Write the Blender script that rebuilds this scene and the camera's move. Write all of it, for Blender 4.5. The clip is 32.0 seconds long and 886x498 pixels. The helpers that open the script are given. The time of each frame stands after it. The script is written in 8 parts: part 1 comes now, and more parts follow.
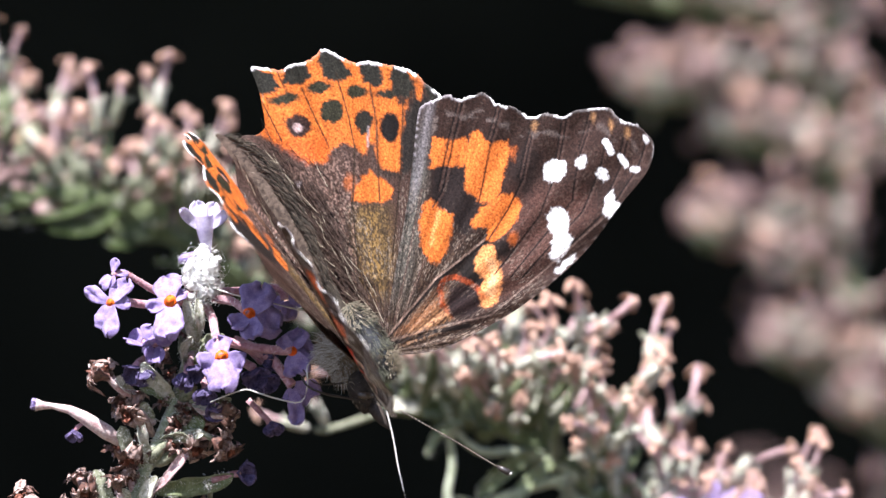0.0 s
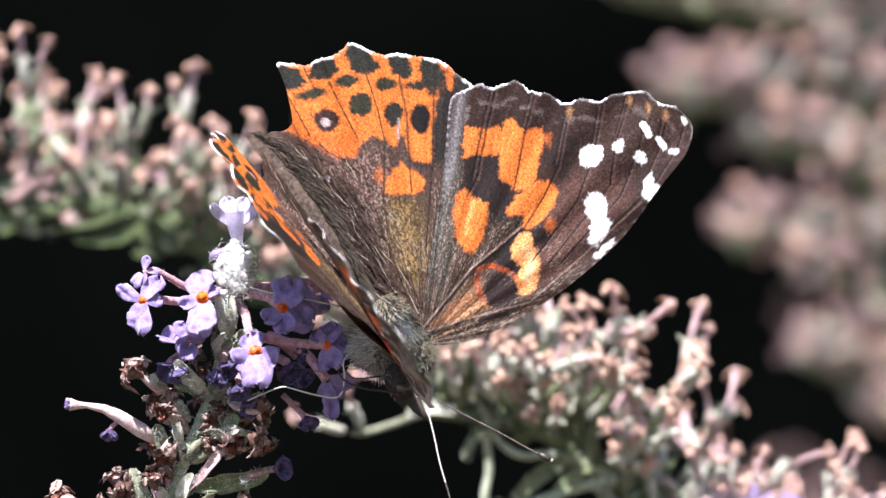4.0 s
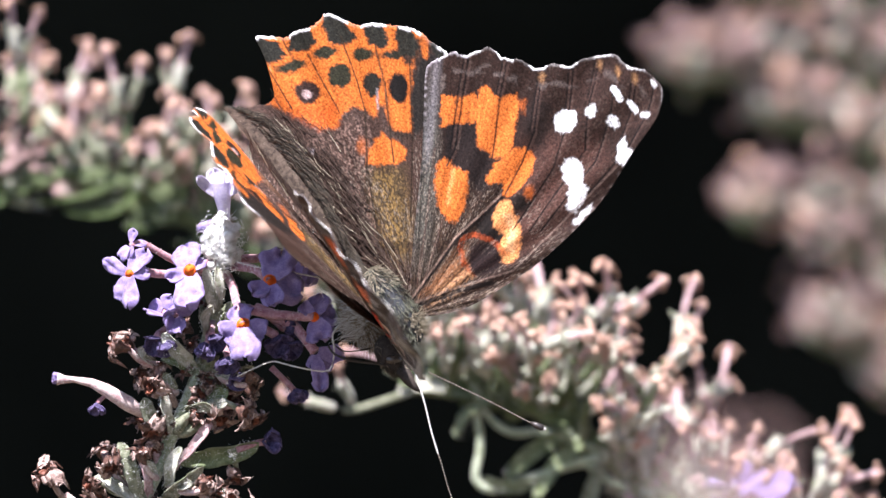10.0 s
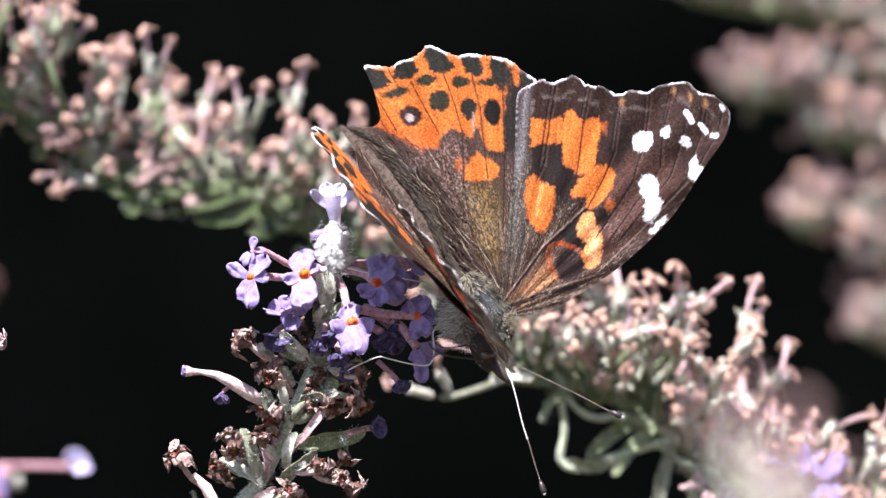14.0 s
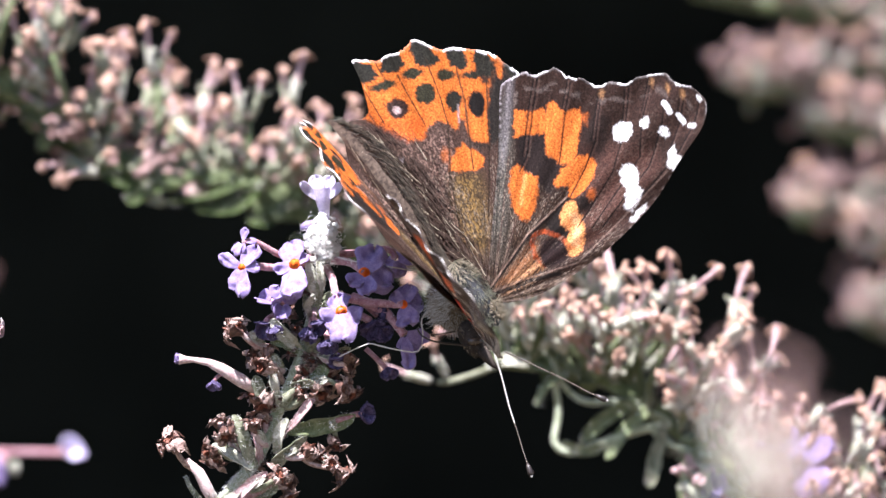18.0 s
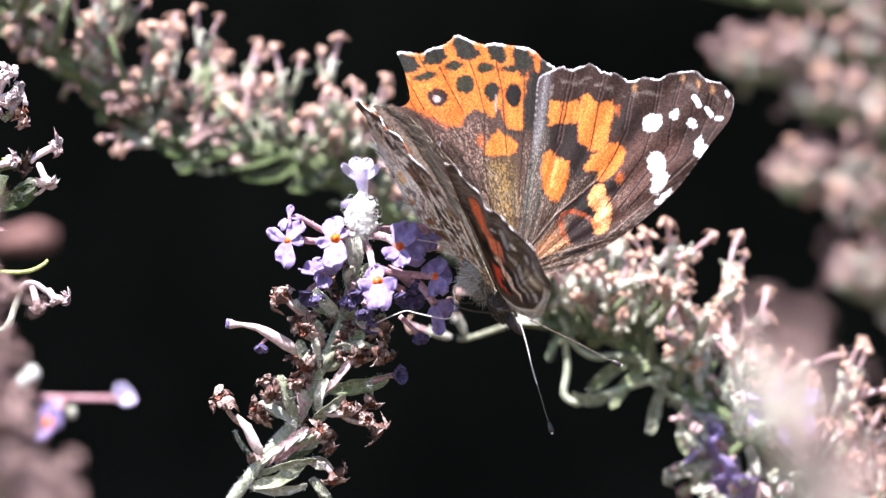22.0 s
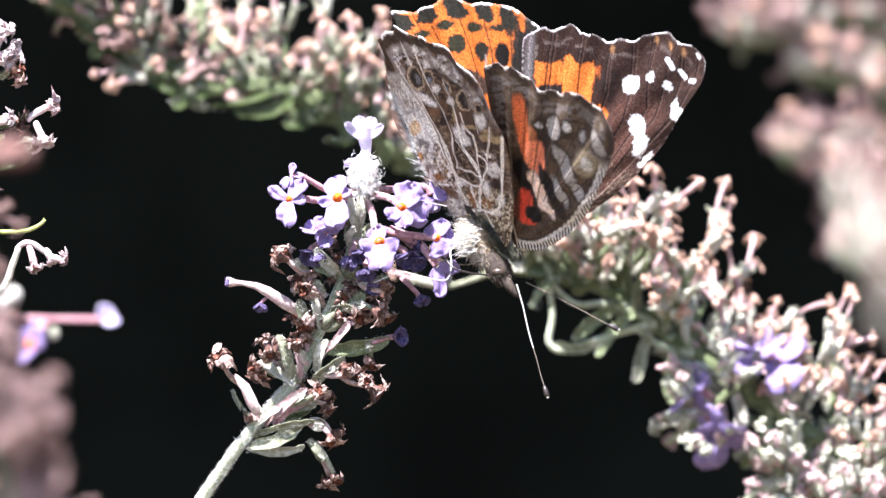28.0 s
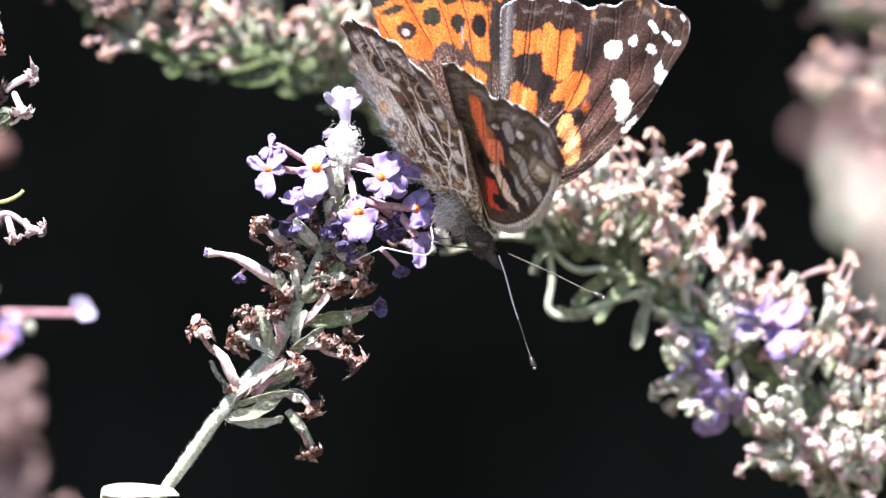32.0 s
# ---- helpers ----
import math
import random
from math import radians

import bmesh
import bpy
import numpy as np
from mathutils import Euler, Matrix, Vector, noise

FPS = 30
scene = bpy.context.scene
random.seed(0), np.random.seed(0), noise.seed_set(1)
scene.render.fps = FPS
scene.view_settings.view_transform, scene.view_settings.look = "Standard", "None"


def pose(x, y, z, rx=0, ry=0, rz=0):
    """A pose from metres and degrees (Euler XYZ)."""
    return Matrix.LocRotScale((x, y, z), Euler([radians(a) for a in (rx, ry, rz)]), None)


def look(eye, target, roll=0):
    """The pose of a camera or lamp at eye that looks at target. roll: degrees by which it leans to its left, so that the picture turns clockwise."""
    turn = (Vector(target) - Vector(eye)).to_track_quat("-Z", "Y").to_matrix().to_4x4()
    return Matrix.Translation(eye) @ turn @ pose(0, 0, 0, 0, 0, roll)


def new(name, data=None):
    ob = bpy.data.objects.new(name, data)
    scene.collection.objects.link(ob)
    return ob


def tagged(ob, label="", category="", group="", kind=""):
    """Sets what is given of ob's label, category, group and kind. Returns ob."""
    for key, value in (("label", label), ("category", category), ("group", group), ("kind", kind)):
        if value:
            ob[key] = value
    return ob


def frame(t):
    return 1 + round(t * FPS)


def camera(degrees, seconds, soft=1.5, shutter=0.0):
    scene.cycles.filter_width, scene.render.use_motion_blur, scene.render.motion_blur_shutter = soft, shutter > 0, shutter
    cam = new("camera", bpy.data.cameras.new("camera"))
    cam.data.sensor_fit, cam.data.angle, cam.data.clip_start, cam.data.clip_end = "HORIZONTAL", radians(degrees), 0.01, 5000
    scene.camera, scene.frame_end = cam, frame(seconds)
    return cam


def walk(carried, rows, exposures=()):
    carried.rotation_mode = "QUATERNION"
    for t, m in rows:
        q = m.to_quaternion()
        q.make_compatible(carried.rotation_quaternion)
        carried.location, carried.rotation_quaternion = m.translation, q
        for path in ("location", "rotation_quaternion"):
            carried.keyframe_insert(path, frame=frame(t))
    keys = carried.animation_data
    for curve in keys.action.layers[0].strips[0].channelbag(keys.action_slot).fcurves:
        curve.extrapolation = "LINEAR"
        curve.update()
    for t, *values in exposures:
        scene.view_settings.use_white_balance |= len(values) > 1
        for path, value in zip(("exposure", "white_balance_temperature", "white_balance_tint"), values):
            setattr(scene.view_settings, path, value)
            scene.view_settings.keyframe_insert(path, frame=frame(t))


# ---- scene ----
cam = camera(2.9940, 32.0, soft=1.5)
walk(cam, [
    (0, pose(0, -1.5670, 0, 90.1738, 0, -0.4003)), (0.5, pose(0, -1.5691, 0, 90.1810, 0, -0.4496)), (1, pose(0, -1.5719, 0, 90.1786, 0, -0.4519)),
    (1.5, pose(0, -1.5742, 0, 90.1756, 0, -0.4510)), (2, pose(0, -1.5747, 0, 90.1803, 0, -0.4270)), (2.5, pose(0, -1.5726, 0, 90.1594, 0, -0.3717)),
    (3, pose(0, -1.5689, 0, 90.1346, 0, -0.3197)), (3.5, pose(0, -1.5664, 0, 90.1573, 0, -0.2800)), (5.5, pose(0, -1.5486, 0, 90.1637, 0, -0.2981)),
    (6, pose(0, -1.5467, 0, 90.1289, 0, -0.3493)), (6.5, pose(0, -1.5453, 0, 90.1328, 0, -0.3583)), (7, pose(0, -1.5470, 0, 90.1116, 0, -0.3600)),
    (7.5, pose(0, -1.5498, 0, 90.1097, 0, -0.3402)), (8, pose(0, -1.5514, 0, 90.1022, 0, -0.3246)), (8.5, pose(0, -1.5513, 0, 90.0807, 0, -0.3304)),
    (9, pose(0, -1.5511, 0, 90.0895, 0, -0.3263)), (9.5, pose(0, -1.5518, 0, 90.0788, 0, -0.3196)), (10, pose(0, -1.5525, 0, 90.0682, 0, -0.3167)),
    (10.5, pose(0, -1.5537, 0, 90.1241, 0, -0.2941)), (11, pose(0, -1.5582, 0, 90.1498, 0, -0.2230)), (11.5, pose(0, -1.5700, 0, 90.1313, 0, -0.0831)),
    (12, pose(0, -1.5920, 0, 90.1461, 0, -0.0070)), (12.5, pose(0, -1.6229, 0, 90.1430, 0, 0.0151)), (13, pose(0, -1.6598, 0, 90.1015, 0, 0.0007)),
    (13.5, pose(0, -1.6995, 0, 90.0782, 0, 0.0020)), (14, pose(0, -1.7343, 0, 90.0814, 0, 0.0151)), (14.5, pose(0, -1.7550, 0, 90.0934, 0, 0.0209)),
    (16.5, pose(0, -1.7793, 0, 90.0739, 0, -0.0107)), (17, pose(0, -1.7800, 0, 90.0501, 0, -0.0351)), (17.5, pose(0, -1.7787, 0, 90.0379, 0, -0.0290)),
    (18, pose(0, -1.7777, 0, 90.0474, 0, -0.0296)), (18.5, pose(0, -1.7829, 0, 90.0335, 0, -0.0183)), (19, pose(0, -1.8032, 0, 90.0005, 0, -0.0017)),
    (19.5, pose(0, -1.8392, 0, 89.9947, 0, 0.0466)), (20, pose(0, -1.8837, 0, 89.9852, 0, 0.0772)), (20.5, pose(0, -1.9212, 0, 89.9833, 0, 0.0960)),
    (21, pose(0, -1.9420, 0, 89.9781, 0, 0.0772)), (21.5, pose(0, -1.9504, 0, 89.9625, 0, 0.0502)), (22, pose(0, -1.9543, 0, 89.9614, 0, 0.0631)),
    (22.5, pose(0, -1.9574, 0, 89.9661, 0, 0.0608)), (23, pose(0, -1.9599, 0, 89.9592, 0, 0.0994)), (23.5, pose(0, -1.9628, 0, 89.9599, 0, 0.1326)),
    (24, pose(0, -1.9629, 0, 89.9764, 0, 0.1810)), (24.5, pose(0, -1.9604, 0, 89.9417, 0, 0.2164)), (26.5, pose(0, -1.9373, 0, 89.8901, 0, 0.2635)),
    (27, pose(0, -1.9356, 0, 89.8800, 0, 0.2076)), (27.5, pose(0, -1.9348, 0, 89.8499, 0, 0.1415)), (28, pose(0, -1.9337, 0, 89.8241, 0, 0.0686)),
    (28.5, pose(0, -1.9286, 0, 89.8369, 0, 0.0858)), (29, pose(0, -1.9266, 0, 89.7969, 0, 0.0774)), (29.5, pose(0, -1.9345, 0, 89.7610, 0, 0.0452)),
    (30, pose(0, -1.9382, 0, 89.7553, 0, 0.0402)), (30.5, pose(0, -1.9277, 0, 89.7553, 0, 0.0878)), (31, pose(0, -1.9221, 0, 89.7660, 0, 0.1191)),
    (31.5, pose(0, -1.9264, 0, 89.7347, 0, 0.0490)), (32, pose(0, -1.9290, 0, 89.7249, 0, -0.0011)),
], exposures=((0, 1.68, 6150, 18), (14, 1.73, 6150, 19.5), (23, 2.05, 6150, 20), (28, 2.27, 6150, 18.5), (32, 2.27, 6150, 17)))

cam.data.dof.use_dof = True
cam.data.dof.aperture_fstop = 34.0

# ---- light ----
SUN_UP, SUN_TURN = 63.0, 209.0          # degrees above the horizon, compass turn of the sun
sun_way = Vector((math.sin(radians(SUN_TURN)) * math.cos(radians(SUN_UP)),
                  math.cos(radians(SUN_TURN)) * math.cos(radians(SUN_UP)), math.sin(radians(SUN_UP))))
world = bpy.data.worlds.new("sky")
scene.world = world
world.use_nodes = True
wn = world.node_tree.nodes
sky = wn.new("ShaderNodeTexSky")
sky.sky_type = "NISHITA"
sky.sun_disc = False
sky.sun_elevation, sky.sun_rotation = radians(SUN_UP), radians(SUN_TURN)
wn["Background"].inputs["Strength"].default_value = 0.07
world.node_tree.links.new(sky.outputs[0], wn["Background"].inputs["Color"])
sun = new("sun", bpy.data.lights.new("sun", "SUN"))
sun.data.energy, sun.data.angle, sun.data.color = 5.0, radians(0.53), (1.0, 0.97, 0.93)
sun.matrix_world = look(sun_way * 4, (0, 0, 0))

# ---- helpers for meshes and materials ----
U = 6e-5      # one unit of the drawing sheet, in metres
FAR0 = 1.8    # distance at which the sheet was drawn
RNG = random.Random(7)


def spot(u, v, y=0.0):
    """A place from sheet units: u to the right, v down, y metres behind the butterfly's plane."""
    s = U * (FAR0 + y) / FAR0
    return Vector(((u - 784) * s, y, (441 - v) * s))


class Geo:
    """Collects faces for one mesh."""

    def __init__(self):
        self.v, self.f, self.m = [], [], []

    def ring_tube(self, path, radii, seg=8, mat=0, cap=True, squash=1.0, wobble=0.0, rng=RNG):
        path = [Vector(p) for p in path]
        n = len(path)
        up = Vector((0.13, 0.31, 0.94))
        base = len(self.v)
        for i, p in enumerate(path):
            t = (path[min(i + 1, n - 1)] - path[max(i - 1, 0)]).normalized()
            a = t.cross(up)
            if a.length < 0.1:
                a = t.cross(Vector((1, 0, 0)))
            a.normalize()
            b = t.cross(a)
            for k in range(seg):
                w = 2 * math.pi * k / seg
                r = radii[i] * (1 + wobble * (rng.random() - 0.5))
                self.v.append(p + a * (r * math.cos(w)) + b * (r * squash * math.sin(w)))
        for i in range(n - 1):
            for k in range(seg):
                q = base + i * seg
                self.f.append((q + k, q + (k + 1) % seg, q + seg + (k + 1) % seg, q + seg + k))
                self.m.append(mat)
        if cap:
            for i, flip in ((0, True), (n - 1, False)):
                idx = [base + i * seg + k for k in range(seg)]
                self.f.append(tuple(reversed(idx)) if flip else tuple(idx))
                self.m.append(mat)
        return self

    def ball(self, centre, size, mat=0, rows=8, seg=12, turn=None, rough=0.0, rng=RNG):
        centre = Vector(centre)
        turn = turn or Matrix.Identity(3)
        base = len(self.v)
        for i in range(rows + 1):
            th = math.pi * i / rows
            for k in range(seg):
                w = 2 * math.pi * k / seg
                p = Vector((math.sin(th) * math.cos(w) * size[0], math.sin(th) * math.sin(w) * size[1], math.cos(th) * size[2]))
                self.v.append(centre + turn @ (p * (1 + rough * (rng.random() - 0.5))))
        for i in range(rows):
            for k in range(seg):
                q = base + i * seg
                self.f.append((q + k, q + seg + k, q + seg + (k + 1) % seg, q + (k + 1) % seg))
                self.m.append(mat)
        return self

    def petal(self, m, length, width, thick, curl=0.3, cup=0.3, mat=0, nl=7, nw=6, notch=0.0, ruffle=0.0, rng=RNG):
        """A rounded lobe that starts at the origin of m and runs along its x, with its face along z."""
        top, bot = [], []
        for side, store in ((0, top), (1, bot)):
            for i in range(nl + 1):
                s = i / nl
                w = width * (0.34 + 0.66 * math.sin(min(1, s * 1.25 + 0.12) * math.pi / 2)) * math.sqrt(max(0.0, 1 - max(0, (s - 0.55) / 0.45) ** 2.4) + 0.02)
                row = []
                for j in range(nw + 1):
                    q = 2 * j / nw - 1
                    x = length * s * (1 - notch * (1 - q * q) * s)
                    z = cup * width * q * q * s - curl * length * s * s + ruffle * width * math.sin(5 * q + 4 * s + 1.3) * s * s
                    row.append(len(self.v))
                    self.v.append(m @ Vector((x, w * q, z - side * thick)))
                store.append(row)
        for i in range(nl):
            for j in range(nw):
                self.f.append((top[i][j], top[i + 1][j], top[i + 1][j + 1], top[i][j + 1]))
                self.f.append((bot[i][j], bot[i][j + 1], bot[i + 1][j + 1], bot[i + 1][j]))
                self.m += [mat, mat]
            self.f.append((top[i][0], bot[i][0], bot[i + 1][0], top[i + 1][0]))
            self.f.append((top[i][nw], top[i + 1][nw], bot[i + 1][nw], bot[i][nw]))
            self.m += [mat, mat]
        for j in range(nw):
            self.f.append((top[nl][j], bot[nl][j], bot[nl][j + 1], top[nl][j + 1]))
            self.m.append(mat)
        return self

    def mesh(self, name, mats, smooth=True):
        me = bpy.data.meshes.new(name)
        me.from_pydata([tuple(p) for p in self.v], [], self.f)
        for m in mats:
            me.materials.append(m)
        me.polygons.foreach_set("material_index", self.m)
        me.polygons.foreach_set("use_smooth", [smooth] * len(self.f))
        me.update()
        return me


def part(name, geo, mats, parent, label="", m=None):
    mats = mats if isinstance(mats, (list, tuple)) else [mats]
    data = geo.mesh(name, mats) if isinstance(geo, Geo) else geo
    ob = new(name, data)
    ob.parent = parent
    if m is not None:
        ob.matrix_basis = m
    return tagged(ob, label)


def thing(name, place, label, category, group="", kind=""):
    ob = new(name)
    ob.empty_display_size = 0.002
    ob.matrix_basis = Matrix.Translation(place)
    return tagged(ob, label, category, group, kind)


def aim(p, way, spin=0.0):
    """A pose at p whose z runs along way."""
    return Matrix.Translation(p) @ Vector(way).to_track_quat("Z", "Y").to_matrix().to_4x4() @ Matrix.Rotation(spin, 4, "Z")


def material(name, dark, light, size, rough=0.7, bump=0.15, fine=4.0, spec=0.3, through_light=0.0, third=None, third_cut=0.6, sheen=0.0, vary=0.12):
    """Two colours mixed by noise at two scales, with relief; size is the width of a blotch in metres."""
    m = bpy.data.materials.new(name)
    m.use_nodes = True
    n, l = m.node_tree.nodes, m.node_tree.links
    b = n["Principled BSDF"]
    b.inputs["Roughness"].default_value = rough
    b.inputs["Specular IOR Level"].default_value = spec
    b.inputs["Sheen Weight"].default_value = sheen
    co = n.new("ShaderNodeTexCoord")
    info = n.new("ShaderNodeObjectInfo")
    add = n.new("ShaderNodeVectorMath")
    add.operation = "MULTIPLY_ADD"
    l.new(info.outputs["Random"], add.inputs[0])
    add.inputs[1].default_value = (3.1, 1.7, 2.3)
    l.new(co.outputs["Object"], add.inputs[2])
    big = n.new("ShaderNodeTexNoise")
    big.inputs["Scale"].default_value = 1 / size
    big.inputs["Detail"].default_value = 3
    small = n.new("ShaderNodeTexNoise")
    small.inputs["Scale"].default_value = fine / size
    small.inputs["Detail"].default_value = 2
    l.new(add.outputs[0], big.inputs["Vector"])
    l.new(add.outputs[0], small.inputs["Vector"])
    mixv = n.new("ShaderNodeMix")
    mixv.inputs[0].default_value = 0.4
    l.new(big.outputs[0], mixv.inputs[2])
    l.new(small.outputs[0], mixv.inputs[3])
    ramp = n.new("ShaderNodeValToRGB")
    e = ramp.color_ramp.elements
    e[0].position, e[0].color = 0.36, (*dark, 1)
    e[1].position, e[1].color = 0.64, (*light, 1)
    if third:
        t = e.new(third_cut)
        t.color = (*third, 1)
        e[2].position = max(0.7, third_cut + 0.08)
    l.new(mixv.outputs[0], ramp.inputs[0])
    hsv = n.new("ShaderNodeHueSaturation")
    val = n.new("ShaderNodeMath")
    val.operation = "MULTIPLY_ADD"
    l.new(info.outputs["Random"], val.inputs[0])
    val.inputs[1].default_value, val.inputs[2].default_value = 2 * vary, 1 - vary
    l.new(val.outputs[0], hsv.inputs["Value"])
    l.new(ramp.outputs[0], hsv.inputs["Color"])
    l.new(hsv.outputs[0], b.inputs["Base Color"])
    bp = n.new("ShaderNodeBump")
    bp.inputs["Strength"].default_value = bump
    bp.inputs["Distance"].default_value = size * 0.25
    l.new(mixv.outputs[0], bp.inputs["Height"])
    l.new(bp.outputs[0], b.inputs["Normal"])
    if through_light:
        tr = n.new("ShaderNodeBsdfTranslucent")
        l.new(hsv.outputs[0], tr.inputs["Color"])
        mx = n.new("ShaderNodeMixShader")
        mx.inputs[0].default_value = through_light
        l.new(b.outputs[0], mx.inputs[1])
        l.new(tr.outputs[0], mx.inputs[2])
        l.new(mx.outputs[0], n["Material Output"].inputs["Surface"])
    return m


def scale_material(name):
    """Wing scales: the pattern lies in the mesh's colour layer, fine grain and relief are added."""
    m = bpy.data.materials.new(name)
    m.use_nodes = True
    n, l = m.node_tree.nodes, m.node_tree.links
    b = n["Principled BSDF"]
    b.inputs["Roughness"].default_value = 0.62
    b.inputs["Specular IOR Level"].default_value = 0.14
    b.inputs["Sheen Weight"].default_value = 0.0
    col = n.new("ShaderNodeVertexColor")
    col.layer_name = "pattern"
    co = n.new("ShaderNodeTexCoord")
    grain = n.new("ShaderNodeTexNoise")
    grain.inputs["Scale"].default_value = 5200
    grain.inputs["Detail"].default_value = 2
    l.new(co.outputs["Object"], grain.inputs["Vector"])
    ramp = n.new("ShaderNodeMapRange")
    ramp.inputs[1].default_value, ramp.inputs[2].default_value = 0.3, 0.7
    ramp.inputs[3].default_value, ramp.inputs[4].default_value = 0.5, 1.5
    l.new(grain.outputs[0], ramp.inputs[0])
    hsv = n.new("ShaderNodeHueSaturation")
    l.new(ramp.outputs[0], hsv.inputs["Value"])
    l.new(col.outputs[0], hsv.inputs["Color"])
    l.new(hsv.outputs[0], b.inputs["Base Color"])
    bp = n.new("ShaderNodeBump")
    bp.inputs["Strength"].default_value = 0.5
    bp.inputs["Distance"].default_value = 0.00008
    l.new(grain.outputs[0], bp.inputs["Height"])
    l.new(bp.outputs[0], b.inputs["Normal"])
    tr = n.new("ShaderNodeBsdfTranslucent")
    l.new(hsv.outputs[0], tr.inputs["Color"])
    mx = n.new("ShaderNodeMixShader")
    mx.inputs[0].default_value = 0.12
    l.new(b.outputs[0], mx.inputs[1])
    l.new(tr.outputs[0], mx.inputs[2])
    l.new(mx.outputs[0], n["Material Output"].inputs["Surface"])
    return m


PETAL = material("lilac_petal", (0.185, 0.132, 0.32), (0.375, 0.29, 0.53), 0.0007, 0.55, 0.45, 6, 0.35, 0.25, sheen=0.15)
# the petal's lilac again, lightened to imitate direct sun on it
PETAL_LIT = material("sunlit_lilac_petal", (0.52, 0.46, 0.68), (0.78, 0.74, 0.85), 0.0011, 0.6, 0.25, 5, 0.3, 0.3)
PETAL_OLD = material("faded_violet_petal", (0.022, 0.018, 0.055), (0.17, 0.135, 0.26), 0.0005, 0.75, 0.4, 5, 0.2, 0.15)
THROAT = material("orange_throat", (0.80, 0.09, 0.008), (0.92, 0.20, 0.012), 0.0003, 0.6, 0.3, 3, 0.3)
TUBE = material("rosy_corolla_tube", (0.32, 0.13, 0.16), (0.58, 0.36, 0.39), 0.0006, 0.75, 0.5, 4, 0.25, 0.15, sheen=0.3)
TUBE_PALE = material("pale_rosy_felted_tube", (0.40, 0.24, 0.24), (0.66, 0.56, 0.52), 0.0007, 0.8, 0.5, 4, 0.25, 0.12, sheen=0.3)
STALK = material("grey_green_felted_stem", (0.20, 0.245, 0.13), (0.52, 0.56, 0.42), 0.0005, 0.9, 0.7, 6, 0.2, 0.05, sheen=0.5)
STALK_GREEN = material("dull_green_stem", (0.036, 0.054, 0.018), (0.17, 0.205, 0.100), 0.0012, 0.85, 0.4, 5, 0.2, 0.05, sheen=0.2)
CALYX = material("pale_green_calyx", (0.19, 0.21, 0.12), (0.64, 0.62, 0.54), 0.0009, 0.85, 0.6, 7, 0.2, 0.12, sheen=0.3)
CALYX_OLD = material("grey_olive_old_calyx", (0.080, 0.095, 0.046), (0.35, 0.36, 0.26), 0.0006, 0.85, 0.7, 7, 0.2, 0.1, sheen=0.2)
LEAFLET = material("felted_bract", (0.085, 0.115, 0.045), (0.27, 0.31, 0.17), 0.0008, 0.85, 0.6, 7, 0.25, 0.15, sheen=0.2)
LEAF_GREEN = material("dark_green_leaf", (0.022, 0.038, 0.010), (0.070, 0.095, 0.036), 0.0012, 0.85, 0.6, 6, 0.12, 0.1)
DRY = material("withered_brown_corolla", (0.018, 0.010, 0.009), (0.21, 0.105, 0.078), 0.0004, 0.45, 0.7, 4, 0.6, 0.1)
DRY_LIGHT = material("pinkish_brown_withered_corolla", (0.16, 0.09, 0.07), (0.56, 0.42, 0.37), 0.0004, 0.5, 0.6, 4, 0.4, 0.12)
DUSK = material("dusky_brown_bract", (0.125, 0.062, 0.054), (0.27, 0.155, 0.135), 0.0012, 0.85, 0.4, 4, 0.2, 0.12)
DRY_RED = material("rust_red_withered_corolla", (0.10, 0.030, 0.018), (0.30, 0.10, 0.055), 0.0005, 0.6, 0.6, 4, 0.4, 0.15)
DRY_PINK = material("withered_pink_corolla", (0.36, 0.215, 0.215), (0.68, 0.50, 0.50), 0.0009, 0.8, 0.45, 4, 0.25, 0.15)
WITHER_WHITE = material("whitish_pink_withered_corolla", (0.44, 0.33, 0.33), (0.80, 0.70, 0.70), 0.0006, 0.8, 0.5, 4, 0.25, 0.2)
DRY_TIP = material("tan_curled_tip", (0.26, 0.14, 0.095), (0.66, 0.45, 0.35), 0.0007, 0.8, 0.5, 4, 0.25, 0.1)
DRY_ROSE = material("dusky_rose_withered_corolla", (0.225, 0.142, 0.131), (0.47, 0.325, 0.30), 0.0012, 0.85, 0.4, 4, 0.2, 0.12)
WOOL = material("white_woolly_hair", (0.70, 0.70, 0.67), (0.88, 0.88, 0.86), 0.0004, 0.95, 0.7, 4, 0.1, 0.2, sheen=0.6)
FELT = material("white_felted_bud", (0.34, 0.34, 0.29), (0.72, 0.71, 0.66), 0.0005, 0.9, 0.7, 5, 0.1, 0.1, sheen=0.3)
SCALES = scale_material("wing_scales")
FUR_BROWN = material("olive_brown_fur", (0.014, 0.012, 0.010), (0.078, 0.064, 0.046), 0.0005, 0.8, 0.5, 5, 0.2)
FOLD_GREY = material("grey_buff_wing_fold", (0.036, 0.025, 0.019), (0.150, 0.112, 0.084), 0.0004, 0.75, 0.5, 6, 0.2)
FOLD = material("brown_hairy_wing_fold", (0.020, 0.012, 0.009), (0.085, 0.054, 0.040), 0.0004, 0.75, 0.6, 6, 0.2)
FUR_OLIVE = material("grey_green_fur", (0.055, 0.058, 0.040), (0.20, 0.20, 0.145), 0.0005, 0.75, 0.4, 5, 0.3)
THORAX = material("blue_black_thorax", (0.010, 0.011, 0.013), (0.040, 0.046, 0.052), 0.0006, 0.5, 0.5, 5, 0.4)
FUR_PALE = material("buff_hair", (0.22, 0.19, 0.13), (0.46, 0.40, 0.30), 0.0005, 0.8, 0.3, 5, 0.3)
